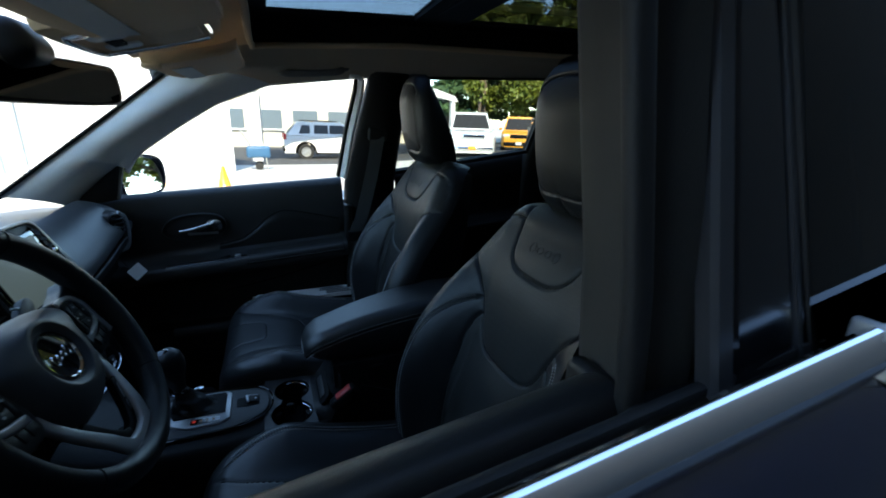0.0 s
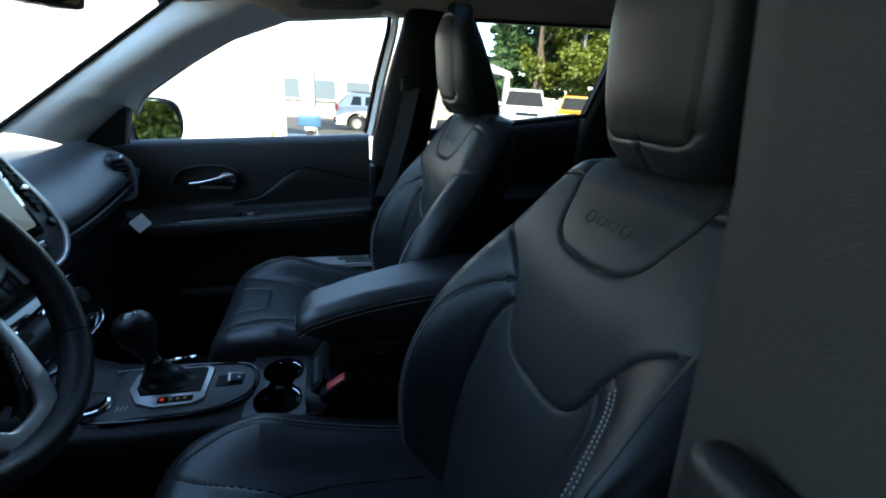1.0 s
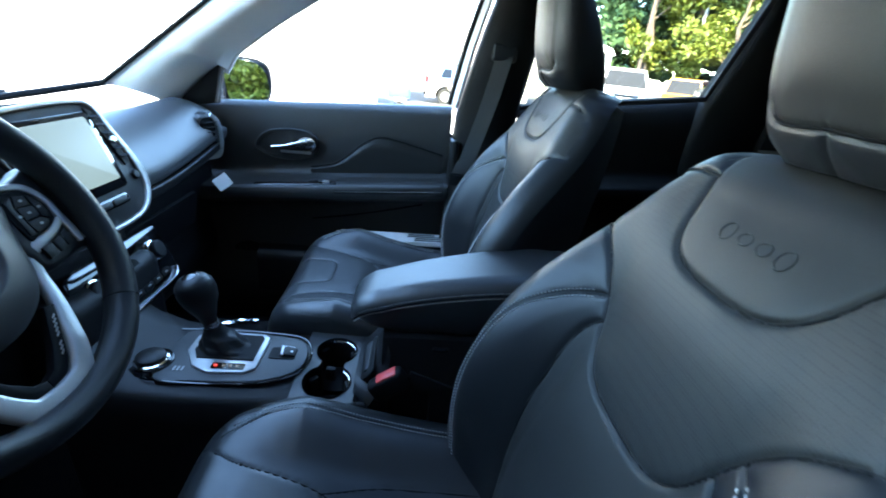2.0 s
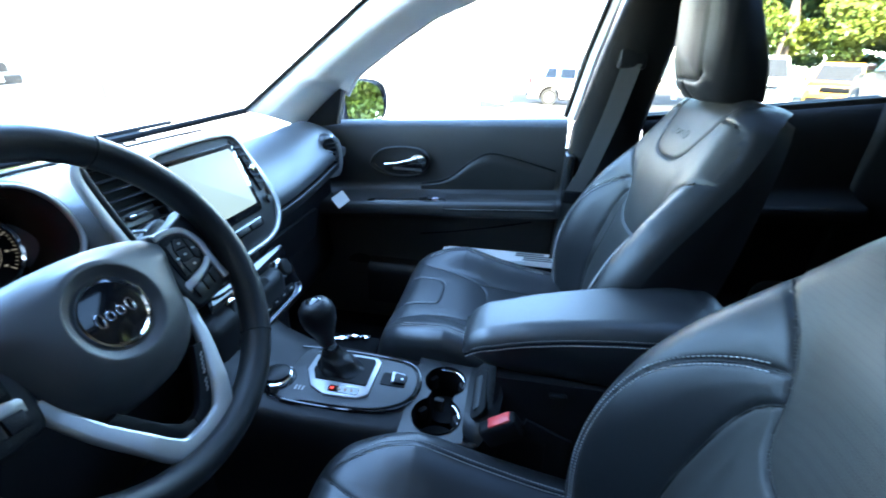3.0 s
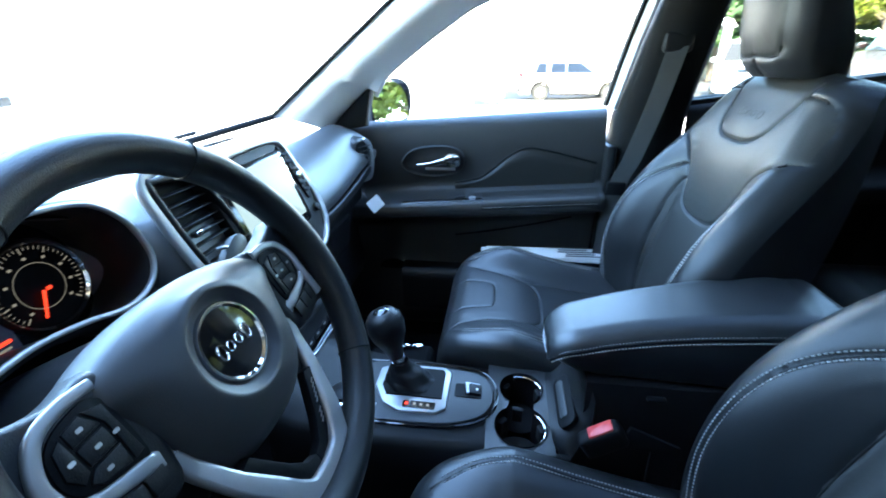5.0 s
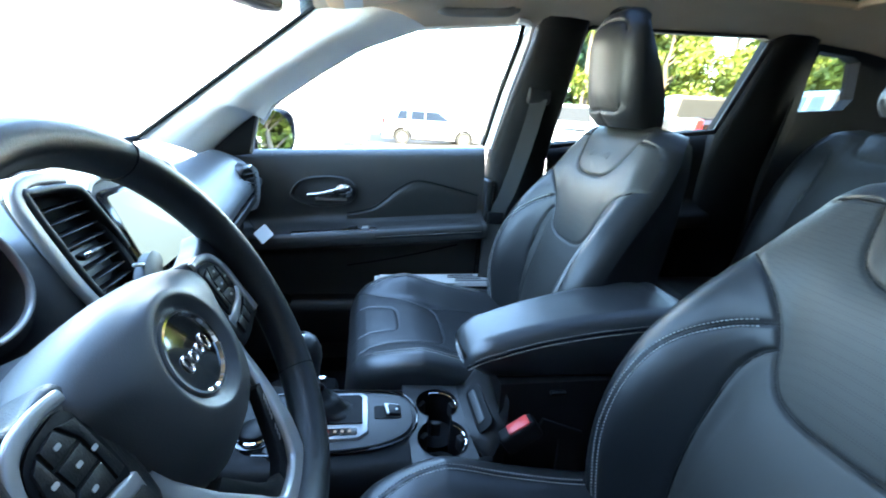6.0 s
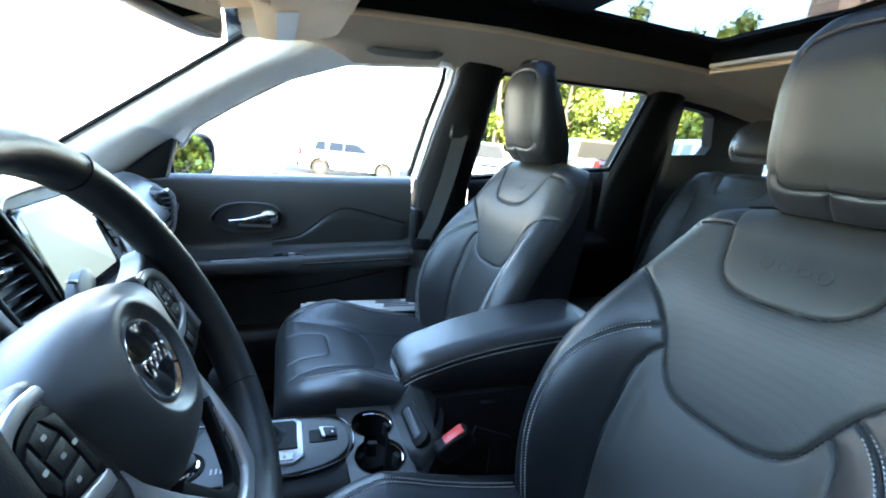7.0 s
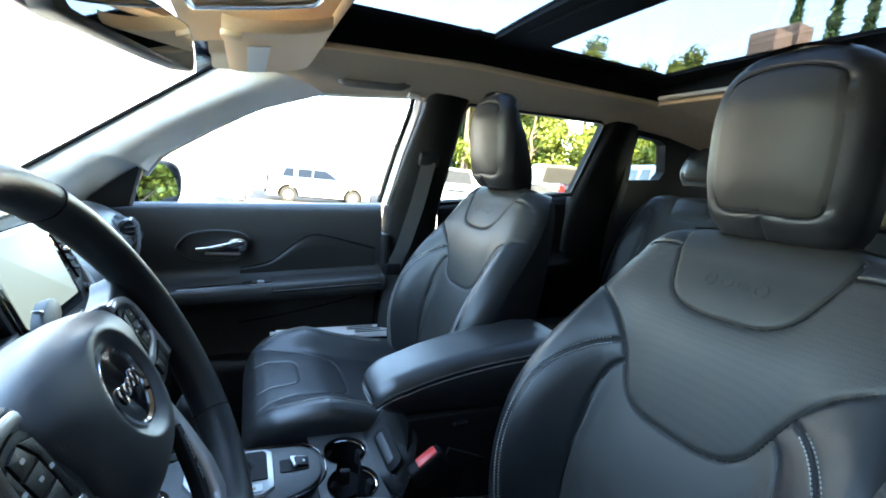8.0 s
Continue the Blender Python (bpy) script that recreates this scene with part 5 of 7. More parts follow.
def passenger_door():
    d, prof = door_panel(1, "passenger_door", "black passenger door panel with chrome handle and stitched armrest", -1.06, -0.165, True)
    # upholstered field, proud of the panel, with the flowing upper edge
    edge = [(-0.62, 0.948), (-0.545, 0.965), (-0.50, 0.995), (-0.455, 1.035), (-0.405, 1.062), (-0.35, 1.060), (-0.26, 1.040), (-0.185, 1.022)]
    top = spline(edge, 6)
    rows = []
    for t in np.linspace(0, 1, 10):
        row = []
        for p in top:
            x, zt = p[0], p[1]
            za = 0.905 + (x + 0.5) * 0.075 + 0.03
            z = zt + (min(za, zt - 0.005) - zt) * t
            bulge = 0.010 * math.sin(min(1, t * 4) * math.pi / 2) + 0.002
            row.append(Vector((x, 0.768 - bulge, z)))
        rows.append(row)
    loft(rows, M_LEATHER, "upholstered_field", d, "soft padded insert", auto=60)
    tube("field_welt", [Vector((p[0], 0.7645, p[1] + 0.001)) for p in top], 0.0028, M_DARK, d)
    # handle in an oval bowl
    H = Matrix.Translation((-0.672, 0.764, 1.018)) @ rot(0, -5, 0) @ rot(90, 0, 0)
    bowl = spline([(-0.125, 0.0), (-0.092, 0.040), (-0.03, 0.052), (0.046, 0.044), (0.078, 0.020), (0.078, -0.018), (0.048, -0.042), (-0.03, -0.048), (-0.092, -0.032)], 5, True)
    rows = [[H @ Vector((p[0] * s, p[1] * s, z)) for p in bowl] for s, z in ((1.0, -0.004), (1.0, 0.006), (0.965, 0.009), (0.91, 0.004), (0.86, -0.018), (0.70, -0.030))]
    loft(rows, M_DOOR, "handle_bowl", d, closed=True, auto=70)
    part("bowl_floor", prism([(p[0] * 0.72, p[1] * 0.72) for p in bowl], 0.003, H @ Matrix.Translation((0, 0, -0.032)), 0), M_DARK, d)
    hp = [H @ Vector(p) for p in ((-0.070, -0.006, 0.010), (-0.03, -0.004, 0.014), (0.015, 0.004, 0.016), (0.045, 0.010, 0.014))]
    v, f = sweep(spline(hp, 5), lambda t: rrect(0.016 + 0.012 * t, 0.014 + 0.006 * t, 0.005, 3), up=(0, 0, 1))
    mesh_of("door_handle", v, f, M_CHROME, d, "chrome inner handle")
    part("handle_pivot", prism([tuple(p) for p in spline([(0.018, -0.010), (0.022, 0.020), (0.050, 0.026), (0.070, 0.014), (0.068, -0.012), (0.045, -0.020)], 4, True)], 0.020, H @ Matrix.Translation((0, 0, 0.0)), 0.005), M_CHROME, d)
    part("handle_shelf", rbox(H @ Vector((0.0, -0.026, -0.008)), (0.10, 0.012, 0.010), 0.004), M_SILVER, d)
    # armrest cap with a window switch in a silver-edged tray
    A = lambda x: 0.905 + (x + 0.5) * 0.075
    part("switch_tray", rbox((-0.655, 0.708, A(-0.655) + 0.006), (0.27, 0.050, 0.020), 0.008, 3, rot(0, -4.3, 0)), M_GLOSS, d)
    part("window_switch", rbox((-0.60, 0.700, A(-0.60) + 0.020), (0.030, 0.020, 0.012), 0.004, 2, rot(0, -10, 0)), M_PLASTIC, d)
    part("lock_switch", rbox((-0.56, 0.700, A(-0.56) + 0.019), (0.020, 0.018, 0.008), 0.003), M_SILVER, d)
    tube("tray_edge", [Vector((x, 0.6815, A(x) + 0.002)) for x in np.linspace(-0.80, -0.535, 14)], 0.0030, M_SILVER, d, False, 8, "thin silver edge")
    rows = []
    for x in np.linspace(-0.530, -0.178, 14):
        rows.append([Vector((x, a, A(x) + b)) for a, b in ((0.770, 0.032), (0.745, 0.026), (0.715, 0.020), (0.690, 0.014), (0.672, 0.004), (0.670, -0.012), (0.678, -0.030), (0.70, -0.040))])
    loft(rows, M_LEATHER, "armrest_pad", d, "stitched armrest pad", auto=70)
    stitches("stitching", [Vector((x, 0.6695, A(x) - 0.006)) for x in np.linspace(-0.525, -0.185, 40)], (0, -1, 0), M_THREAD, d, gap=0.0048, r=0.0005)
    tube("lower_crease", [Vector((p[0], 0.766, p[1])) for p in spline([(-0.62, 0.765), (-0.50, 0.785), (-0.36, 0.815), (-0.24, 0.845)], 5)], 0.003, M_DARK, d)
    rows = [[Vector((x, y, z)) for x in np.linspace(-0.80, -0.26, 12)] for y, z in ((0.765, 0.66), (0.735, 0.655), (0.715, 0.645), (0.705, 0.62), (0.708, 0.50))]
    loft(rows, M_PLASTIC, "map_pocket", d, auto=60)
    part("speaker_grille", lathe([(0.0, 0.004), (0.06, 0.003), (0.066, 0.0), (0.0, 0.0)], 30, Matrix.Translation((-0.84, 0.758, 0.60)) @ rot(90, 0, 0)), M_DARK, d)
    # lock edge at the rear, window channel and mirror sail
    part("door_rear_edge", rbox((-0.150, 0.795, 0.74), (0.03, 0.12, 0.68), 0.01, 2, rot(0, 0, 0)), M_PLASTIC, d)
    sail = [(-1.04, 1.10), (-0.905, 1.124), (-0.872, 1.262), (-0.94, 1.20), (-1.0, 1.145)]
    part("mirror_sail", prism([(a, b) for a, b in sail], 0.02, Matrix.Translation((0, 0.772, 0)) @ rot(90, 0, 0) @ Matrix.Translation((0, 0, -0.02)), 0.004), M_PLASTIC, d, "black triangular mirror sail")
    tube("sail_edge", [Vector((-0.903, 0.762, 1.128)), Vector((-0.889, 0.760, 1.19)), Vector((-0.872, 0.756, 1.258))], 0.004, M_GRIP, d)
    # frame round the glass
    up = [(x, winline(x)) for x in np.linspace(-0.87, -0.12, 26)] + [(-0.108, 1.540), (-0.112, 1.50), (-0.145, 1.36), (-0.176, 1.185)]
    def inner(x, z):
        return 0.772 - (z - 1.15) * 0.20
    v, f = sweep([Vector((a, inner(a, b) + 0.016, b + 0.006)) for a, b in up[:26]], rrect(0.014, 0.012, 0.004, 2), up=(0, 1, 0))
    mesh_of("window_frame_top", v, f, M_PILLAR, d, "pale upper window frame")
    v, f = sweep([Vector((a - 0.004, inner(a, b) + 0.014, b + 0.004)) for a, b in up[24:]], rrect(0.014, 0.014, 0.005, 2), up=(0, 1, 0))
    mesh_of("window_frame", v, f, M_RUBBER, d, "black rubber window channel")
    v, f = sweep([Vector((a + 0.014, inner(a, b) + 0.002, b)) for a, b in up[24:]], rrect(0.014, 0.030, 0.005, 2), up=(0, 1, 0))
    mesh_of("frame_rear_post", v, f, M_PILLAR, d, "pale window frame post")
    poly = [(a, b) for a, b in up] + [(-0.176, 1.12), (-0.90, 1.09)]
    verts = [Vector((a, inner(a, b) + 0.014, b)) for a, b in poly]
    n = len(verts)
    verts += [v2 + Vector((0, 0.004, 0)) for v2 in verts]
    gl = mesh_of("window_pane", verts, [tuple(range(n)), tuple(range(2 * n - 1, n - 1, -1))], G_CLEAR, d, "clear closed window glass", smooth=False)
    gl.visible_shadow = False
    return d


passenger_door()

# exterior mirror on the passenger's side
em = thing("door_mirror", (-0.80, 0.95, 1.18), "dark housing door mirror seen through the side window", "door mirror")
MM = Matrix.Translation((-0.866, 0.946, 1.188)) @ rot(0, 0, -32) @ Matrix(((0, 0, 1, 0), (1, 0, 0, 0), (0, 1, 0, 0), (0, 0, 0, 1)))
mo = spline([(-0.096, 0.062), (0.012, 0.072), (0.076, 0.054), (0.096, 0.010), (0.090, -0.048), (0.054, -0.076), (-0.084, -0.076), (-0.106, -0.044)], 5, True)
rows = [[MM @ Vector((p[0] * s, p[1] * s, z)) for p in mo] for s, z in ((0.86, -0.008), (0.90, 0.006), (1.0, 0.006), (1.04, -0.02), (1.0, -0.07), (0.8, -0.115), (0.3, -0.13))]
loft(rows, M_PAINT, "housing", em, closed=True, caps=False, auto=60)
part("mirror_glass", prism([(p[0] * 0.88, p[1] * 0.88) for p in mo], 0.003, MM @ Matrix.Translation((0, 0, -0.001)) @ rot(0, 2, 0) @ rot(-8, 0, 0), 0), M_MIRROR, em, "mirror glass reflecting trees")
part("mirror_arm", rbox((-0.86, 0.870, 1.105), (0.07, 0.10, 0.030), 0.012, 3), M_PLASTIC, em)

# papers lying between the passenger's seat and the door
pp = thing("folded_papers", (-0.33, 0.69, 0.72), "folded printed papers tucked beside the passenger seat", "papers")
part("paper_sheet", rbox((-0.335, 0.69, 0.738), (0.385, 0.055, 0.006), 0.001, 1, rot(12, 0, 0)), M_PAPER, pp)
part("paper_sheet", rbox((-0.325, 0.685, 0.748), (0.37, 0.050, 0.004), 0.001, 1, rot(16, 0, 1.5)), M_PAPER, pp)
for k in range(5):
    part("printed_bar", rbox((-0.20 - 0.012 * k + 0.0, 0.670 + 0.009 * k, 0.7485 + 0.0026 * k), (0.09 if k % 2 else 0.12, 0.0035, 0.0012), 0, 1, rot(16, 0, 1.5)), M_INK, pp)
part("paper_rest", rbox((-0.33, 0.69, 0.563), (0.40, 0.06, 0.336), 0.01), M_CARPET, pp, "dark sill carpet under the papers")


# ---- pillars, roof ----
def pillar_a(s):
    """Pale trim from the windscreen edge over to the side window."""
    rows = []
    for t in np.linspace(0, 1, 24):
        wx, wz = -1.150 + 0.46 * t, 1.165 + 0.365 * t                   # windscreen edge
        wy = 0.640 + 0.03 * t
        sx = np.interp(t, [0, 0.2, 0.4, 0.6, 0.8, 1.0], [-1.040, -0.930, -0.800, -0.690, -0.560, -0.400])
        sz = winline(sx) + 0.004 if sx > -0.87 else float(np.interp(sx, [-1.04, -1.0, -0.94, -0.87], [1.10, 1.145, 1.20, 1.255]))
        sy = 0.775 - (sz - 1.15) * 0.20 + 0.004
        a, b = Vector((wx, wy, wz)), Vector((sx, sy, sz))
        mid = a.lerp(b, 0.5) + Vector((0.035, -0.050, 0.012))
        row = [a + Vector((-0.02, 0.03, 0.0))] + [Vector(p) for p in spline([a, a.lerp(mid, 0.55) + Vector((0.0, -0.010, 0.004)), mid, b.lerp(mid, 0.45) + Vector((0.004, -0.006, 0.002)), b], 4)] + [b + Vector((0, 0.035, 0.0))]
        rows.append([Vector((p.x, s * p.y, p.z)) for p in row])
    return loft(rows, M_PILLAR, "pillar_front_%s" % ("passenger" if s > 0 else "driver"), None, auto=60)


for s in (1, -1):
    tagged(pillar_a(s), "pale grey windscreen pillar trim", "pillar", kind="structure")
    pts = [Vector((-1.150 + 0.46 * t, s * (0.636 + 0.03 * t), 1.168 + 0.365 * t)) for t in np.linspace(0, 1, 12)]
    v, f = sweep(pts, rrect(0.012, 0.010, 0.003, 2))
    tagged(mesh_of("windscreen_seal", v, f, M_RUBBER), "black windscreen edge seal", "trim", kind="structure")


def side_rail(s):
    """Roof lining from the door tops up to the sunroof opening."""
    rows = []
    for x in np.linspace(-0.70, 1.45, 44):
        zt = float(np.interp(x, [-0.7, -0.40, -0.10, 0.70, 1.1, 1.45], [1.50, 1.512, 1.552, 1.590, 1.572, 1.53]))
        yt = 0.775 - (zt - 1.15) * 0.20 + 0.01
        zo = float(np.interp(x, [-0.7, -0.45, 0.0, 0.8, 1.1, 1.45], [1.552, 1.600, 1.635, 1.655, 1.63, 1.57]))
        prof = [(yt + 0.04, zt - 0.004), (yt, zt), (yt - 0.020, zt + 0.010), (yt - 0.07, zt + 0.028), (0.60, zt + 0.042), (0.555, zo - 0.016), (0.525, zo - 0.004), (0.505, zo + 0.004)]
        rows.append([Vector((x, s * a, b)) for a, b in [tuple(p) for p in spline(prof, 3)]])
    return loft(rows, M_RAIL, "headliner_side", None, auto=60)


def roof_z(x):
    return float(np.interp(x, [-0.75, -0.45, 0.0, 0.8, 1.1, 1.5], [1.545, 1.604, 1.639, 1.659, 1.634, 1.56]))


for s in (1, -1):
    tagged(side_rail(s), "grey-beige fabric headliner above the doors, darkened for shade", "headliner", kind="structure")
rows = [[Vector((x, y, roof_z(x) + 0.012 * (1 - (y / 0.51) ** 2))) for y in np.linspace(-0.515, 0.515, 17)] for x in (-0.742, -0.71, -0.62, -0.53, -0.46, -0.445)]
tagged(slab(rows, 0.01, M_LINER, "headliner_front", away=(0, 0, 1)), "grey-beige fabric headliner above the windscreen", "headliner", kind="structure")
rows = [[Vector((x, y, roof_z(x) + 0.012 * (1 - (y / 0.51) ** 2))) for y in np.linspace(-0.515, 0.515, 17)] for x in (0.80, 0.82, 0.95, 1.1, 1.3, 1.45)]
tagged(slab(rows, 0.01, M_RAIL, "headliner_rear", away=(0, 0, 1)), "grey-beige fabric headliner over the rear seats, darkened for shade", "headliner", kind="structure")

# sunroof: lip, dark surround, two panes with a bar between them
sr = thing("panoramic_sunroof", (0.18, 0, 1.68), "black-framed panoramic sunroof with two tinted panes", "sunroof")
lip = [(-0.445, -0.50), (-0.445, 0.0), (-0.445, 0.50), (-0.40, 0.515), (0.1, 0.515), (0.76, 0.515), (0.80, 0.49), (0.80, 0.0), (0.80, -0.49), (0.76, -0.515), (0.1, -0.515), (-0.40, -0.515)]
pts = [Vector((p[0], p[1], roof_z(p[0]) - 0.002)) for p in spline(lip, 6, True)]
v, f = sweep(pts, rrect(0.016, 0.016, 0.006, 3), True)
mesh_of("opening_lip", v, f, M_LINER, sr, "pale edge strip")
rows = [[Vector((p.x + dx * 0, p.y * sc, p.z + dz)) for p in pts + pts[:1]] for sc, dz, dx in ((1.0, 0.004, 0), (1.0, 0.035, 0), (1.0, 0.075, 0))]
loft(rows, M_DARK, "opening_wall", sr, auto=60)
GX = [(-0.40, 1.690), (0.02, 1.712), (0.19, 1.718), (0.72, 1.735)]
gz = lerp_table(GX)
def plate(x0, x1, y0, y1, mat, name, t=0.012, dz=0.0, label=""):
    rows = [[Vector((x, y, gz(x) + dz - 0.035 * (abs(y) / 0.5) ** 2.5 * 0.4)) for y in np.linspace(y0, y1, 9)] for x in np.linspace(x0, x1, 6)]
    return slab(rows, t, mat, name, sr, label, away=(0, 0, 1))
plate(-0.47, -0.40, -0.53, 0.53, M_DARK, "front_surround")
plate(0.72, 0.83, -0.53, 0.53, M_DARK, "rear_surround")
plate(-0.40, 0.72, 0.435, 0.53, M_DARK, "side_surround")
plate(-0.40, 0.72, -0.53, -0.435, M_DARK, "side_surround")
plate(0.02, 0.185, -0.435, 0.435, M_DARK, "cross_bar", 0.02, -0.006, "black bar between the panes")
part("bar_seal", rbox((0.065, 0, 1.708), (0.012, 0.86, 0.012), 0.004), M_RUBBER, sr)
for a, b in ((-0.40, 0.02), (0.185, 0.72)):
    g = plate(a, b, -0.436, 0.436, G_ROOF, "roof_pane", 0.004, 0.004, "tinted roof glass")
    g.visible_shadow = True
part("shade_roller", rbox((0.775, 0, 1.668), (0.03, 0.98, 0.014), 0.005), M_RAIL, sr, "beige sunshade end bar")

# B pillars with belts
for s in (1, -1):
    rows = []
    for t in np.linspace(0, 1, 18):
        z = 0.40 + 1.17 * t
        xa = float(np.interp(z, [0.4, 0.78, 1.17, 1.385, 1.56], [-0.175, -0.170, -0.150, -0.105, -0.06]))
        xb = float(np.interp(z, [0.4, 1.17, 1.56], [0.06, 0.045, 0.085]))
        y = 0.770 - max(0, z - 1.15) * 0.20
        rows.append([Vector((x, s * yy, z)) for x, yy in ((xa, y + 0.05), (xa, y), (xa + 0.015, y - 0.018), ((xa + xb) / 2, y - 0.030), (xb - 0.015, y - 0.018), (xb, y), (xb, y + 0.05))])
    if s < 0:
        rows = []
        for z in np.linspace(0.40, 1.58, 18):
            o = -0.10 * (z - 1.28)
            rows.append([Vector((x + o, y + max(0, z - 1.30) * 0.10, z)) for x, y in ((0.06, -0.70), (0.04, -0.655), (-0.03, -0.628), (-0.125, -0.632), (-0.160, -0.646), (-0.178, -0.672), (-0.190, -0.705), (-0.198, -0.734), (-0.190, -0.744), (-0.14, -0.750))])
        seal = []
        for z in np.linspace(1.10, 1.56, 14):
            seal.append(Vector((-0.203 - 0.10 * (z - 1.28), -0.753 + max(0, z - 1.30) * 0.10, z)))
        v, f = sweep(seal, rrect(0.020, 0.016, 0.007, 3), up=(0, 1, 0))
        tagged(mesh_of("door_seal", v, f, M_RUBBER), "black rubber door seal", "seal", kind="structure")
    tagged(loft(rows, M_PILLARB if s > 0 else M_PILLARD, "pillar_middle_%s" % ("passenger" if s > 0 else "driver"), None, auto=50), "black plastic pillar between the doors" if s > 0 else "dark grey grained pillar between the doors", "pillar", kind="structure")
    b = thing("seat_belt", (-0.04, s * 0.72, 1.34), "grey woven seat belt hanging from the pillar", "seat belt", "front seat belts")
    part("belt_guide", rbox((-0.035, s * 0.712, 1.355), (0.075, 0.030, 0.05), 0.01, 3), M_PLASTIC, b)
    pts = [Vector((-0.02, -0.66, 1.36)), Vector((-0.085, -0.610, 1.22)), Vector((-0.118, -0.585, 1.10)), Vector((-0.150, -0.575, 0.97)), Vector((-0.19, -0.60, 0.60))] if s < 0 else [Vector((-0.035, s * 0.700, 1.345)), Vector((-0.065, s * 0.694, 1.20)), Vector((-0.105, s * 0.690, 1.05)), Vector((-0.135, s * 0.690, 0.95)), Vector((-0.16, s * 0.69, 0.60))]
    rows = []
    for p in spline(pts, 6):
        wide = (0.024, -0.006) if s > 0 else (0.019, 0.012)
        rows.append([Vector((p[0] + wide[0] * k, p[1] + (0.002 if s < 0 else 0) + wide[1] * k, p[2])) for k in (-1, -0.5, 0, 0.5, 1)])
    slab(rows, 0.0015, M_WEB, "belt_webbing", b, away=(0, 1, 0) if s > 0 else (1, 0, 0))
    part("latch_plate", rbox((-0.137, s * 0.688, 0.965) if s > 0 else (-0.165, -0.578, 0.90), (0.055, 0.012, 0.04), 0.005), M_DARK, b)
    # C pillar and quarter
    zt = 1.585
    rows = []
    for z in np.linspace(0.45, 1.60, 14):
        xa = float(np.interp(z, [0.4, 1.25, 1.32, 1.59], [0.62, 0.655, 0.675, 0.745]))
        xb = float(np.interp(z, [0.4, 1.36, 1.40, 1.58], [0.93, 0.955, 0.945, 0.905]))
        y = 0.770 - max(0, z - 1.15) * 0.18
        rows.append([Vector((x, s * yy, z)) for x, yy in ((xa, y + 0.06), (xa, y), (xa + 0.02, y - 0.02), ((xa + xb) / 2, y - 0.035), (xb - 0.02, y - 0.02), (xb, y), (xb, y + 0.06))])
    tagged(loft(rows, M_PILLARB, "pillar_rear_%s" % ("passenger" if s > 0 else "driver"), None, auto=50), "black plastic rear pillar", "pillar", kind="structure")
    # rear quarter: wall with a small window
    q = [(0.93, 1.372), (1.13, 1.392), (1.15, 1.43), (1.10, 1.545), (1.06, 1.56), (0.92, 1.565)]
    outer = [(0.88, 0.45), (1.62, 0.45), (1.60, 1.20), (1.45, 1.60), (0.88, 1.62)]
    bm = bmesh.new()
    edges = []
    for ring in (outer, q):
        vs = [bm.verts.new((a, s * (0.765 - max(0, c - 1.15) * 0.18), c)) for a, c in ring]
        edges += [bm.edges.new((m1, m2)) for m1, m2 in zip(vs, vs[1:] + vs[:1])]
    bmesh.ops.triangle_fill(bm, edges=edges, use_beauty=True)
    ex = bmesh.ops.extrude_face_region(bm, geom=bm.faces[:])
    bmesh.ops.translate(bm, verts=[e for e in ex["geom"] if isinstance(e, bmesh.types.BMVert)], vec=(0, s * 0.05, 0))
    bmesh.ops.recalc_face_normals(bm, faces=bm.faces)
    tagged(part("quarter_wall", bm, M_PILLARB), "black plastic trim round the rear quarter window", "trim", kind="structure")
    vs = [Vector((a, s * (0.765 + 0.030 - (c - 1.15) * 0.18), c)) for a, c in q]
    g = mesh_of("quarter_window", vs + [v2 + Vector((0, s * 0.004, 0)) for v2 in vs], [tuple(range(6)), tuple(range(11, 5, -1))], G_TINT, smooth=False)
    g.visible_shadow = False
    tagged(g, "small tinted rear quarter window", "window", kind="structure")

# rear doors
def rear_door(s):
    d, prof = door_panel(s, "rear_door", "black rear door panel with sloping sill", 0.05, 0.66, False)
    hole = [(0.045, 1.198), (0.66, 1.285), (0.735, 1.58), (0.70, 1.592), (0.10, 1.562), (0.085, 1.54)] if s > 0 else [(-0.030, 1.188), (0.66, 1.285), (0.735, 1.58), (0.70, 1.592), (-0.06, 1.562), (-0.074, 1.54)]
    pts = [Vector((a, s * (0.775 - (b - 1.15) * 0.20 + 0.012), b)) for a, b in hole]
    v, f = sweep(pts, rrect(0.018, 0.012, 0.004, 2), True, up=(0, 1, 0))
    mesh_of("window_frame", v, f, M_RUBBER, d)
    vs = [Vector((a, s * (0.775 - (b - 1.15) * 0.20 + 0.016), b)) for a, b in hole]
    g = mesh_of("window_pane", vs + [w + Vector((0, s * 0.004, 0)) for w in vs], [tuple(range(6)), tuple(range(11, 5, -1))], G_REAR if s > 0 else G_DARK, d, "lightly tinted rear window glass" if s > 0 else "dark privacy glass", smooth=False)
    g.visible_shadow = False
    return d


rear_door(1)
rear_door(-1)



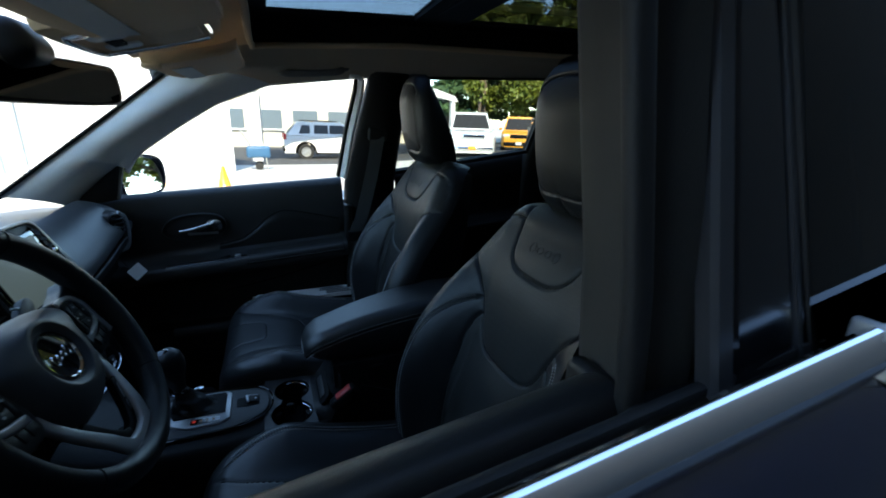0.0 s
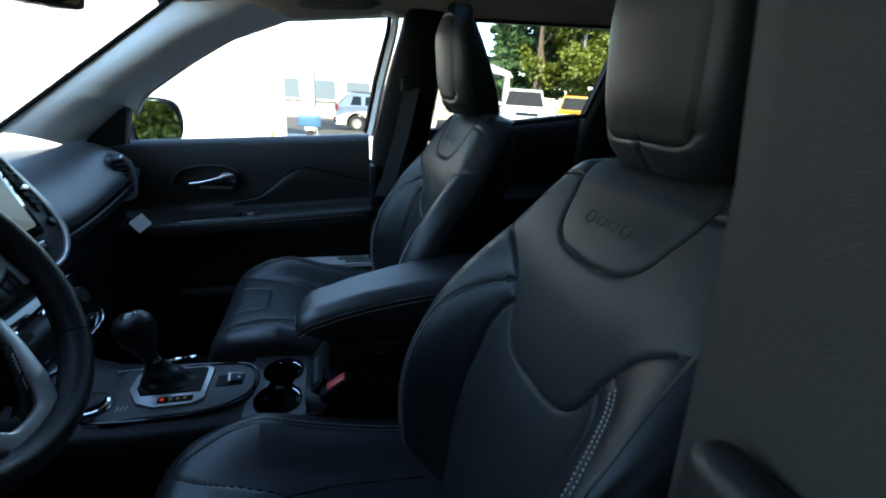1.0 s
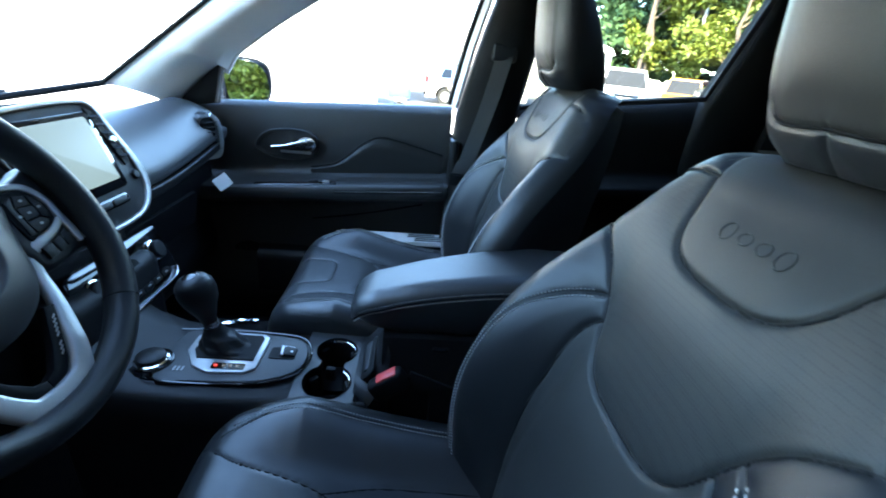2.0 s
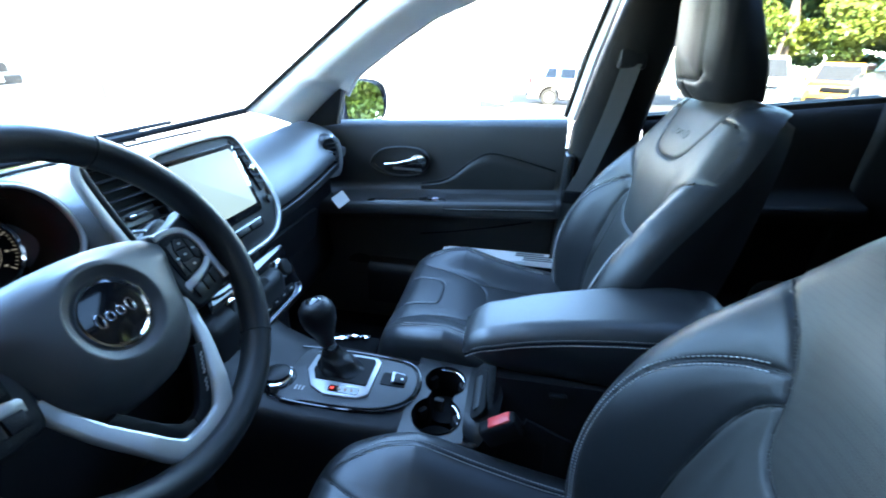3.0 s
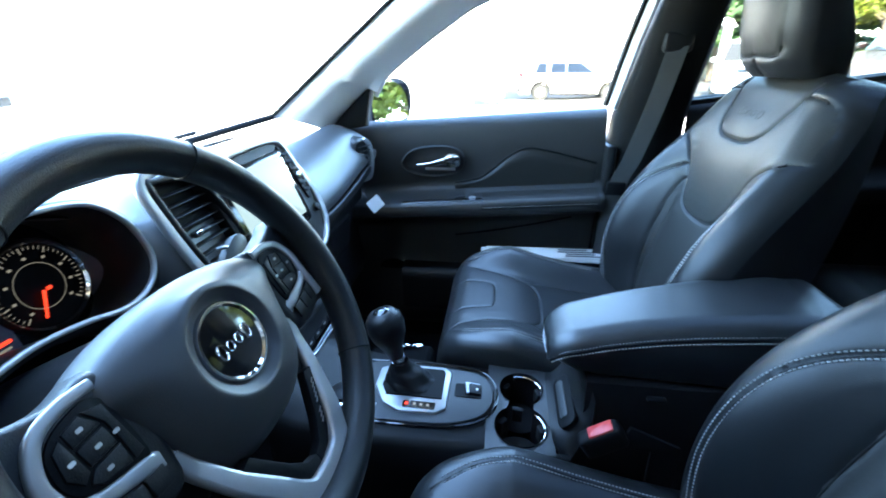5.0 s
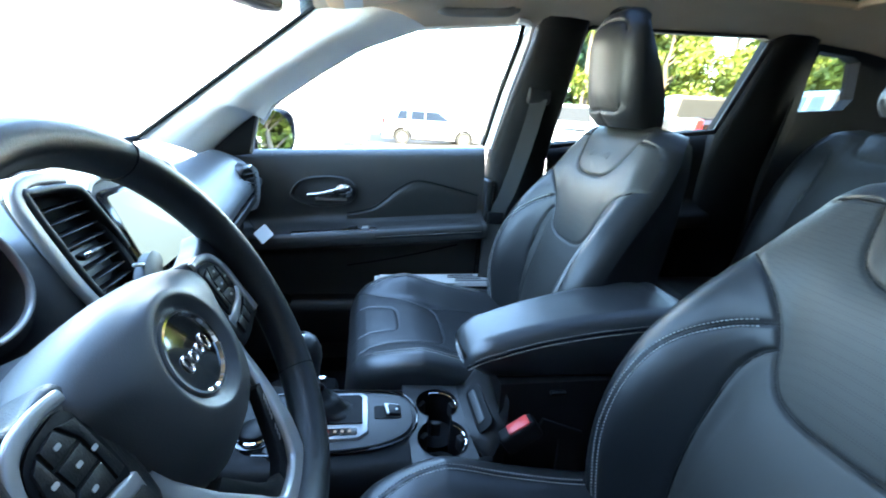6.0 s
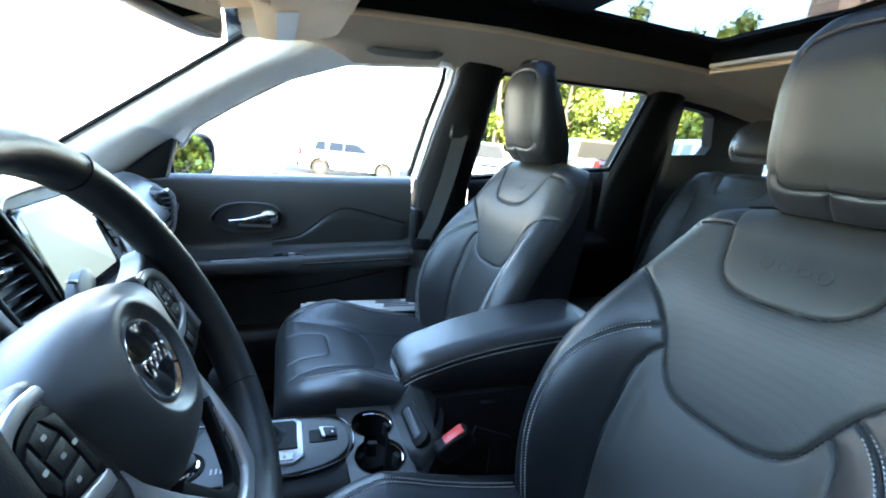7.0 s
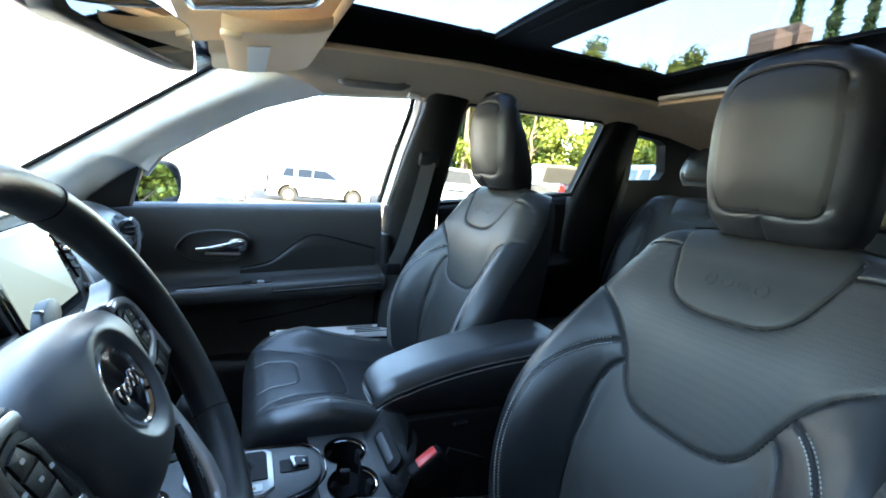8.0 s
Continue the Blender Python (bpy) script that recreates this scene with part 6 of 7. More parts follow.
def driver_side():
    d = thing("driver_door", (-0.5, -0.78, 0.8), "navy driver door with lowered window and chrome sill moulding", "car door")
    zb = lambda x: 1.212 + (x + 0.30) * 0.14       # sill height on this side
    # inner panel with a broad soft cap
    rows = []
    for x in np.linspace(-0.95, -0.20, 30):
        z = zb(x)
        prof = [(-0.762, z - 0.030), (-0.752, z - 0.006), (-0.742, z + 0.002), (-0.722, z + 0.001), (-0.705, z - 0.012), (-0.698, z - 0.04), (-0.70, z - 0.10), (-0.715, 1.00), (-0.70, 0.95), (-0.66, 0.93), (-0.65, 0.90), (-0.70, 0.86), (-0.72, 0.75), (-0.70, 0.60), (-0.69, 0.42)]
        rows.append([Vector((x, p[0], p[1])) for p in spline(prof, 3)])
    loft(rows, M_PLASTIC, "door_panel", d, "soft black inner panel", auto=60)
    part("cap_end", rbox((-0.196, -0.727, zb(-0.2) - 0.10), (0.02, 0.075, 0.20), 0.008), M_PLASTIC, d)
    # window slot
    rows = [[Vector((x, y, zb(x) + dz)) for x in np.linspace(-0.95, -0.02, 10)] for y, dz in ((-0.744, -0.010), (-0.758, -0.020), (-0.778, -0.012), (-0.798, -0.004))]
    loft(rows, M_DARK, "window_slot", d, auto=60)
    v, f = sweep([Vector((x, -0.770, zb(x) - 0.004)) for x in np.linspace(-0.95, -0.02, 20)], rrect(0.010, 0.014, 0.003, 2))
    mesh_of("outer_wiper_seal", v, f, M_RUBBER, d)
    # chrome moulding
    sec = [(0.015 * math.cos(a), 0.020 * math.sin(a)) for a in np.linspace(-math.pi / 2, math.pi / 2, 15)] + [(-0.006, 0.016), (-0.006, -0.016)]
    v, f = sweep([Vector((x, -0.801, zb(x) + 0.004)) for x in np.linspace(-0.95, -0.018, 24)], sec)
    mesh_of("sill_moulding", v, f, M_CHROME, d, "bright chrome sill moulding")
    # outer skin
    rows = []
    for x in np.linspace(-0.95, -0.018, 24):
        z = zb(x)
        prof = [(-0.796, z - 0.010), (-0.806, z - 0.013), (-0.824, z - 0.026), (-0.846, z - 0.065), (-0.862, z - 0.12), (-0.874, 1.0), (-0.890, 0.90), (-0.895, 0.80), (-0.885, 0.65), (-0.87, 0.50), (-0.86, 0.38)]
        rows.append([Vector((x, p[0], p[1])) for p in spline(prof, 3)])
    loft(rows, M_PAINT, "outer_skin", d, "glossy navy paint", auto=60)
    return d


driver_side()


def rear_driver_outer():
    d = thing("rear_door_outer", (0.3, -0.82, 0.8), "navy rear door with chrome sill moulding", "car door")
    zb = lambda x: 1.212 + (x + 0.30) * 0.14
    sec = [(0.015 * math.cos(a), 0.020 * math.sin(a)) for a in np.linspace(-math.pi / 2, math.pi / 2, 15)] + [(-0.006, 0.016), (-0.006, -0.016)]
    v, f = sweep([Vector((x, -0.801, zb(x) + 0.004)) for x in np.linspace(-0.010, 1.0, 24)], sec)
    mesh_of("sill_moulding", v, f, M_CHROME, d, "bright chrome sill moulding")
    part("moulding_clip", rbox((-0.014, -0.801, zb(-0.014) + 0.004), (0.009, 0.033, 0.042), 0.003), M_SILVER, d)
    rows = []
    for x in np.linspace(-0.010, 1.1, 24):
        z = zb(x)
        prof = [(-0.796, z - 0.010), (-0.806, z - 0.013), (-0.824, z - 0.026), (-0.846, z - 0.065), (-0.862, z - 0.12), (-0.874, 1.0), (-0.890, 0.90), (-0.895, 0.80), (-0.885, 0.65), (-0.87, 0.50), (-0.86, 0.38)]
        rows.append([Vector((x, p[0], p[1])) for p in spline(prof, 3)])
    loft(rows, M_PAINT, "outer_skin", d, "glossy navy paint", auto=60)
    # black pillar covers above the sill, leaning in with height
    def strip(x0, x1, top0, top1, mat, name, y=-0.782, label=""):
        rows = []
        for t in np.linspace(0, 1, 8):
            z = 1.19 + 0.37 * t
            yy = y + 0.22 * (z - 1.19)
            rows.append([Vector((x0 + (top0 - x0) * t, yy, z)), Vector((x0 + (top0 - x0) * t + 0.004, yy - 0.004, z)), Vector((x1 + (top1 - x1) * t - 0.004, yy - 0.004, z)), Vector((x1 + (top1 - x1) * t, yy, z))])
        return slab(rows, 0.012, mat, name, d, label, away=(0, 1, 0))
    # lighter grey strips draw the light caught along frame and cover edges
    strip(-0.148, -0.126, -0.149, -0.128, M_FRAMEEDGE, "frame_edge", -0.786, "satin dark grey frame edge, lightened as if catching light")
    strip(-0.122, -0.048, -0.124, -0.084, M_BLACKPANEL, "pillar_cover", label="gloss black pillar cover")
    strip(-0.046, -0.0425, -0.082, -0.0775, M_FRAMEEDGE, "cover_edge", -0.784)
    strip(-0.040, 0.046, -0.075, -0.024, M_BLACKPANEL, "pillar_cover", label="gloss black pillar cover")
    strip(0.048, 0.051, -0.022, -0.018, M_FRAMEEDGE, "cover_edge", -0.784)
    return d


rear_driver_outer()


# ---- things under the roof ----
rm = thing("rearview_mirror", (-0.72, 0.0, 1.45), "black rearview mirror on the windscreen", "mirror")
RM = Matrix.Translation((-0.752, 0.015, 1.455)) @ rot(0, 0, -20) @ rot(0, -6, 0) @ Matrix(((0, 0, 1, 0), (1, 0, 0, 0), (0, 1, 0, 0), (0, 0, 0, 1)))
ol = spline([(-0.140, 0.028), (-0.10, 0.036), (0.10, 0.038), (0.142, 0.028), (0.142, -0.026), (0.10, -0.036), (-0.10, -0.036), (-0.142, -0.026)], 4, True)
rows = [[RM @ Vector((p[0] * s, p[1] * s, z)) for p in ol] for s, z in ((0.93, 0.012), (1.0, 0.010), (1.0, 0.0), (0.96, -0.02), (0.75, -0.038), (0.3, -0.044))]
loft(rows, M_PLASTIC, "housing", rm, closed=True, caps=True, auto=60)
part("mirror_glass", prism([(p[0] * 0.91, p[1] * 0.86) for p in ol], 0.002, RM @ Matrix.Translation((0, 0, 0.0125)), 0), M_MIRROR, rm, "mirror glass")
tube("mirror_stem", [RM @ Vector((0, 0.0, -0.03)), Vector((-0.775, -0.01, 1.50)), Vector((-0.80, -0.01, 1.525))], 0.011, M_PLASTIC, rm)
part("sensor_housing", rbox((-0.80, -0.03, 1.485), (0.13, 0.10, 0.07), 0.025, 4, rot(0, -35, 0)), M_PLASTIC, rm)

vz = thing("sun_visor", (-0.56, 0.36, 1.53), "folded beige sun visor with white label", "sun visor", "sun visors")
rows = []
for t in np.linspace(0, 1, 12):
    x = -0.655 + 0.185 * t
    th = 0.010 * math.sin(math.pi * min(1, max(0, t))) ** 0.5
    zz = 1.508 + 0.040 * t
    rows.append([Vector((x, y, zz - th + e)) for y, e in ((0.17, 0.008), (0.175, 0), (0.30, -0.003), (0.44, -0.004), (0.555, 0), (0.562, 0.008))])
slab(rows, 0.014, M_VISOR, "visor_panel", vz, "beige vinyl visor panel", away=(0, 0, 1))
part("label", rbox((-0.594, 0.39, 1.5075), (0.042, 0.27, 0.0015), 0, 1, rot(0, -11.5, 0)), M_PAPER, vz, "white warning label")
part("visor_clip", rbox((-0.640, 0.19, 1.503), (0.035, 0.03, 0.012), 0.005, 2), M_LINER, vz)
copy_thing(vz, pose(-0.56, -0.36, 1.53, 0, 0, 0))

oc = thing("overhead_console", (-0.58, 0.0, 1.56), "beige overhead console with chrome-ringed lamps and switches", "overhead console")
O = Matrix.Translation((-0.595, 0.0, 1.552)) @ rot(0, -15, 0) @ rot(180, 0, 0)
oo = [tuple(p) for p in spline([(-0.105, 0.075), (-0.08, 0.10), (0.06, 0.105), (0.085, 0.07), (0.085, -0.07), (0.06, -0.105), (-0.08, -0.10), (-0.105, -0.075)], 4, True)]
part("console_shell", prism([(a * 1.25, b * 1.3) for a, b in oo], 0.018, O @ Matrix.Translation((0, 0, -0.010)), 0.008), M_VISOR, oc)
v, f = sweep([O @ Vector((p[0], p[1], 0.015)) for p in oo], rrect(0.010, 0.010, 0.003, 2), True, up=O.to_3x3() @ Vector((0, 0, 1)))
mesh_of("chrome_ring", v, f, M_CHROME, oc, "chrome ring")
part("switch_plate", prism([(a * 0.95, b * 0.95) for a, b in oo], 0.008, O @ Matrix.Translation((0, 0, 0.004)), 0.003), M_VISOR, oc)
part("glasses_door", prism(rrect(0.085, 0.16, 0.02), 0.008, O @ Matrix.Translation((0.030, 0, 0.010)), 0.004), M_VISOR, oc)
for s in (1, -1):
    part("map_lamp", prism(rrect(0.055, 0.050, 0.012), 0.006, O @ Matrix.Translation((-0.060, s * 0.050, 0.010)), 0.003), M_LIGHTBAR, oc, "clear map lamp lens")
for k in range(3):
    part("roof_switch", prism(rrect(0.022, 0.016, 0.004), 0.007, O @ Matrix.Translation((-0.060, -0.020 + 0.020 * k, 0.011)), 0.002), M_DARK, oc)

for s in (1, -1):
    gh = thing("grab_handle", (-0.29, s * 0.62, 1.56), "grey folding grab handle above the door", "grab handle", "grab handles")
    pts = spline([(-0.375, s * 0.655, 1.556), (-0.365, s * 0.635, 1.546), (-0.33, s * 0.628, 1.543), (-0.21, s * 0.624, 1.553), (-0.175, s * 0.632, 1.562), (-0.165, s * 0.655, 1.572)], 5)
    v, f = sweep(pts, rrect(0.016, 0.022, 0.007, 3))
    mesh_of("grip", v, f, M_GRIP, gh)
    for x, z in ((-0.372, 1.560), (-0.168, 1.576)):
        part("hinge_cover", rbox((x, s * 0.652, z), (0.045, 0.03, 0.028), 0.009, 3), M_GRIP, gh)

# ---- shell of the car ----
rows = []
for x, hy, z, cr in ((-0.74, 0.66, 1.560, 0.05), (-0.60, 0.655, 1.615, 0.06), (-0.30, 0.65, 1.665, 0.065), (0.2, 0.65, 1.690, 0.065), (0.8, 0.645, 1.69, 0.065), (1.3, 0.62, 1.64, 0.05), (1.6, 0.58, 1.58, 0.03)):
    rows.append((x, hy, z, cr))
for s in (1, -1):
    r2 = [[Vector((x, s * y, z + cr * (1 - (y / hy) ** 2) - (0.05 if y > hy else 0) * 1.0)) for y in (0.53, 0.58, hy - 0.02, hy + 0.03, hy + 0.06)] for x, hy, z, cr in rows]
    tagged(slab(r2, 0.006, M_PAINT, "roof_side", away=(0, 0, 1)), "navy painted roof edge", "roof", kind="structure")
for x0, x1, nm in ((-0.74, -0.46, "roof_front"), (0.82, 1.6, "roof_back")):
    r2 = []
    for x in np.linspace(x0, x1, 6):
        z = float(np.interp(x, [r[0] for r in rows], [r[2] for r in rows]))
        cr = float(np.interp(x, [r[0] for r in rows], [r[3] for r in rows]))
        r2.append([Vector((x, y, z + cr * (1 - (y / 0.65) ** 2) + 0.006)) for y in np.linspace(-0.55, 0.55, 11)])
    tagged(slab(r2, 0.006, M_PAINT, nm, away=(0, 0, 1)), "navy painted roof panel", "roof", kind="structure")

ws = []
for t in np.linspace(0, 1, 12):
    row = []
    for y in np.linspace(-1, 1, 21):
        bow = 1 - y * y
        x = -1.16 - 0.26 * bow + (0.46 + 0.11 * bow) * t
        z = 1.165 - 0.075 * bow + (0.372 + 0.085 * bow) * t + 0.035 * math.sin(math.pi * t)
        row.append(Vector((x, y * (0.655 + 0.03 * t), z)))
    ws.append(row)
g = slab(ws, 0.005, G_CLEAR, "windscreen", away=(-0.6, 0, 0.8))
g.visible_shadow = False
tagged(g, "clear curved windscreen", "windscreen", kind="structure")
v, f = sweep([p + Vector((0.015, 0, 0.004)) for p in ws[0]], circle(0.009, 8))
tagged(mesh_of("windscreen_foot_seal", v, f, M_RUBBER), "black seal along the windscreen foot", "trim", kind="structure")
# wiper at the foot of the screen
wp = thing("wiper", (-1.45, 0.1, 1.08), "black windscreen wiper at rest", "wiper")
tube("wiper_arm", [Vector(p) for p in spline([(-1.455, 0.55, 1.10), (-1.47, 0.30, 1.095), (-1.48, 0.0, 1.092)], 6)], 0.008, M_RUBBER, wp)
tube("wiper_blade", [Vector(p) for p in spline([(-1.38, 0.60, 1.125), (-1.435, 0.30, 1.108), (-1.450, -0.05, 1.10)], 6)], 0.006, M_RUBBER, wp)
rows = [[Vector((x, y, 1.075 - 0.10 * (abs(y) / 0.9) ** 2 * 0.4 + dz)) for y in np.linspace(-0.80, 0.80, 13)] for x, dz in ((-1.30, 0.0), (-1.45, 0.005), (-1.62, -0.02), (-1.95, -0.06), (-2.25, -0.13), (-2.42, -0.24), (-2.48, -0.45))]
tagged(slab(rows, 0.01, M_PAINT, "bonnet", away=(0, 0, -1)), "navy car bonnet", "bonnet", kind="structure")
for s in (1, -1):
    r2 = [[Vector((x, s * y, z)) for x in np.linspace(-2.4, -0.95, 8)] for y, z in ((0.80, 1.02), (0.86, 0.96), (0.90, 0.85), (0.90, 0.5), (0.86, 0.36))]
    tagged(slab(r2, 0.02, M_PAINT, "front_wing", away=(0, -s, 0)), "navy front wing", "car wing", kind="structure")
    r2 = [[Vector((x, s * y, z)) for x in np.linspace(1.1, 1.75, 6)] for y, z in ((0.80, 1.34), (0.85, 1.25), (0.89, 0.9), (0.87, 0.38))]
    tagged(slab(r2, 0.02, M_PAINT, "rear_wing", away=(0, -s, 0)), "navy rear wing", "car wing", kind="structure")
r2 = [[Vector((x, y, z)) for x in np.linspace(-0.95, 1.1, 10)] for y, z in ((0.835, 1.09), (0.86, 1.03), (0.89, 0.9), (0.885, 0.6), (0.86, 0.36))]
tagged(slab(r2, 0.02, M_PAINT, "passenger_side_skin", away=(0, -1, 0)), "navy outer skin of the passenger side doors", "car body", kind="structure")
tagged(part("floor", rbox((0.1, 0, 0.33), (2.6, 1.56, 0.06), 0.01), M_CARPET), "black carpeted car floor", "floor", kind="structure")
for s in (1, -1):
    tagged(part("door_sill", rbox((0.2, s * 0.815, 0.36), (2.9, 0.14, 0.16), 0.02), M_CARPET), "black carpeted door sill", "sill", kind="structure")
tagged(part("firewall", rbox((-1.22, 0, 0.72), (0.05, 1.56, 0.74), 0.02), M_CARPET), "black carpeted bulkhead under the dashboard", "bulkhead", kind="structure")
tagged(part("tailgate", rbox((1.66, 0, 0.80), (0.06, 1.56, 0.95), 0.02), M_PLASTIC), "black tailgate lining", "tailgate", kind="structure")
tagged(part("tailgate_frame", rbox((1.60, 0, 1.53), (0.10, 1.3, 0.08), 0.02), M_RAIL), "lining above the rear window", "trim", kind="structure")
tagged(part("load_cover", rbox((1.42, 0, 1.02), (0.50, 1.40, 0.02), 0.005), M_CARPET), "black load cover behind the rear seats", "load cover", kind="structure")
r2 = [[Vector((x, y, z)) for y in np.linspace(-0.62, 0.62, 7)] for x, z in ((1.64, 1.27), (1.61, 1.40), (1.58, 1.50))]
g = slab(r2, 0.005, G_DARK, "rear_window", away=(1, 0, 0))
g.visible_shadow = False
tagged(g, "tinted rear window", "window", kind="structure")


# ======== outside ========
M_ASPHALT = material("asphalt", (0.045, 0.045, 0.047), 0.9, var=0.35, vscale=1.5, bump=0.8, bscale=90)
M_CONC = material("pale_concrete", (0.46, 0.44, 0.40), 0.85, var=0.15, vscale=0.8, bump=0.4, bscale=60)
M_WALL = material("white_rendered_wall", (0.80, 0.80, 0.79), 0.8, var=0.06, vscale=0.7, bump=0.4, bscale=40)
M_WALL2 = material("pale_panel", (0.62, 0.68, 0.66), 0.6, var=0.08, vscale=1.2)
M_BEIGE = material("beige_wall", (0.55, 0.50, 0.42), 0.8, var=0.1, vscale=0.8)
M_BROWN = material("brown_block_wall", (0.16, 0.10, 0.075), 0.8, var=0.15, vscale=0.6)
M_WIN = material("dark_window", (0.030, 0.029, 0.028), 0.10, var=0.1, spec=0.2)
M_WHITE = material("white_car_paint", (0.80, 0.80, 0.80), 0.25, coat=1.0, var=0.03)
M_GREYCAR = material("dark_grey_car_paint", (0.05, 0.055, 0.06), 0.25, metal=0.4, coat=1.0)
M_REDCAR = material("maroon_car_paint", (0.010, 0.0035, 0.0035), 0.3, coat=0.6)
M_BLUECAR = material("slate_blue_car_paint", (0.07, 0.11, 0.18), 0.25, metal=0.4, coat=1.0)
M_YELLOW = material("orange_yellow_paint", (0.75, 0.33, 0.02), 0.4, coat=0.5)
M_TYRE = material("tyre_rubber", (0.018, 0.018, 0.018), 0.8, bump=0.4, bscale=120)
M_RIM = material("alloy_rim", (0.62, 0.63, 0.64), 0.3, metal=0.8)
M_TAIL = material("red_lamp_lens", (0.60, 0.02, 0.02), 0.15, coat=1.0)
M_LENS = material("clear_lamp_lens", (0.72, 0.73, 0.74), 0.12, coat=1.0)
M_BARK = material("bark", (0.14, 0.10, 0.07), 0.95, var=0.3, vscale=8, bump=1.0, bscale=60)
M_LEAF = material("leaves", (0.13, 0.155, 0.018), 0.55, var=0.45, vscale=1.6)
M_FIR = material("fir_needles", (0.055, 0.105, 0.035), 0.7, var=0.4, vscale=1.3)
M_POST = material("galvanised_post", (0.35, 0.35, 0.34), 0.6, metal=0.3)
M_BLUE = material("blue_plastic", (0.03, 0.10, 0.20), 0.5)
M_DARKWALL = material("dark_shade_wall", (0.055, 0.046, 0.038), 0.85, var=0.2, vscale=0.8)
M_WIN2 = material("pale_window", (0.13, 0.16, 0.18), 0.2, var=0.1)
M_CANOPY = material("canopy_cloth", (0.74, 0.72, 0.66), 0.8, var=0.05)



def ground_z(x, y):
    """The yard falls away beyond the passenger's side and rises towards the rear."""
    return min(0.45, 0.055 * max(0, x - 2.5)) - min(0.62, 0.044 * max(0, y - 8))


steps = [-900, -300, -100, -40, -15, -5, 0, 2.5, 5, 8, 10.7, 14, 18, 22, 30, 45, 70, 150, 400, 900]
verts = [(x, y, ground_z(x, y)) for x in steps for y in steps]
k = len(steps)
tagged(mesh_of("ground", verts, [(i * k + j, (i + 1) * k + j, (i + 1) * k + j + 1, i * k + j + 1) for i in range(k - 1) for j in range(k - 1)], M_CONC, auto=180), "pale sunlit concrete yard", "ground", kind="structure")
# dark strip carries the shade under the canopy in its colour
rows = [[Vector((x, y, ground_z(x, y) + 0.008)) for x in [-8, 0, 2.5, 5, 8, 10.68, 14, 18, 22, 30, 45, 70]] for y in (16.5, 18, 22, 30)]
tagged(slab(rows, 0.004, M_ASPHALT, "pavement", away=(0, 0, -1)), "dark asphalt strip under the canopy and lot, canopy shade painted in", "asphalt", kind="structure")


# unseen dark ground, added to lower the light bounced into the car
rows = [[Vector((x, y, ground_z(x, y) + 0.006)) for x in [-3.2, 0, 2.5, 5, 8, 10.68, 14, 18, 22]] for y in (-2.79, 0, 2.5, 5, 6)]
tagged(slab(rows, 0.004, M_ASPHALT, "road", away=(0, 0, -1)), "unseen dark asphalt added beside the car to cut bounced light", "asphalt", kind="structure")


def wheel(parent, x, y, r, s, name="wheel"):
    w = new(name)
    w.location = Vector((x, y, r)) - world_of(parent)
    w.parent = parent
    m = Matrix.Translation((x, y, r)) @ rot(-90 * s, 0, 0)
    part("tyre", lathe([(r * 0.62, -0.09), (r * 0.80, -0.10), (r * 0.96, -0.10), (r, -0.07), (r, 0.07), (r * 0.96, 0.10), (r * 0.80, 0.10), (r * 0.62, 0.09)], 28, m), M_TYRE, w)
    part("rim", lathe([(r * 0.64, 0.075), (r * 0.60, 0.095), (r * 0.55, 0.06), (r * 0.20, 0.05), (r * 0.15, 0.07), (0.0, 0.075)], 28, m), M_RIM, w)
    for k in range(5):
        a = radians(72 * k + 10)
        part("spoke", rbox(m @ Vector((r * 0.37 * math.cos(a), r * 0.37 * math.sin(a), 0.075)), (r * 0.44, 0.05, 0.02), 0.006, 1, rot(-90 * s, 0, 0) @ rot(0, 0, math.degrees(a))), M_RIM, w)
    return w


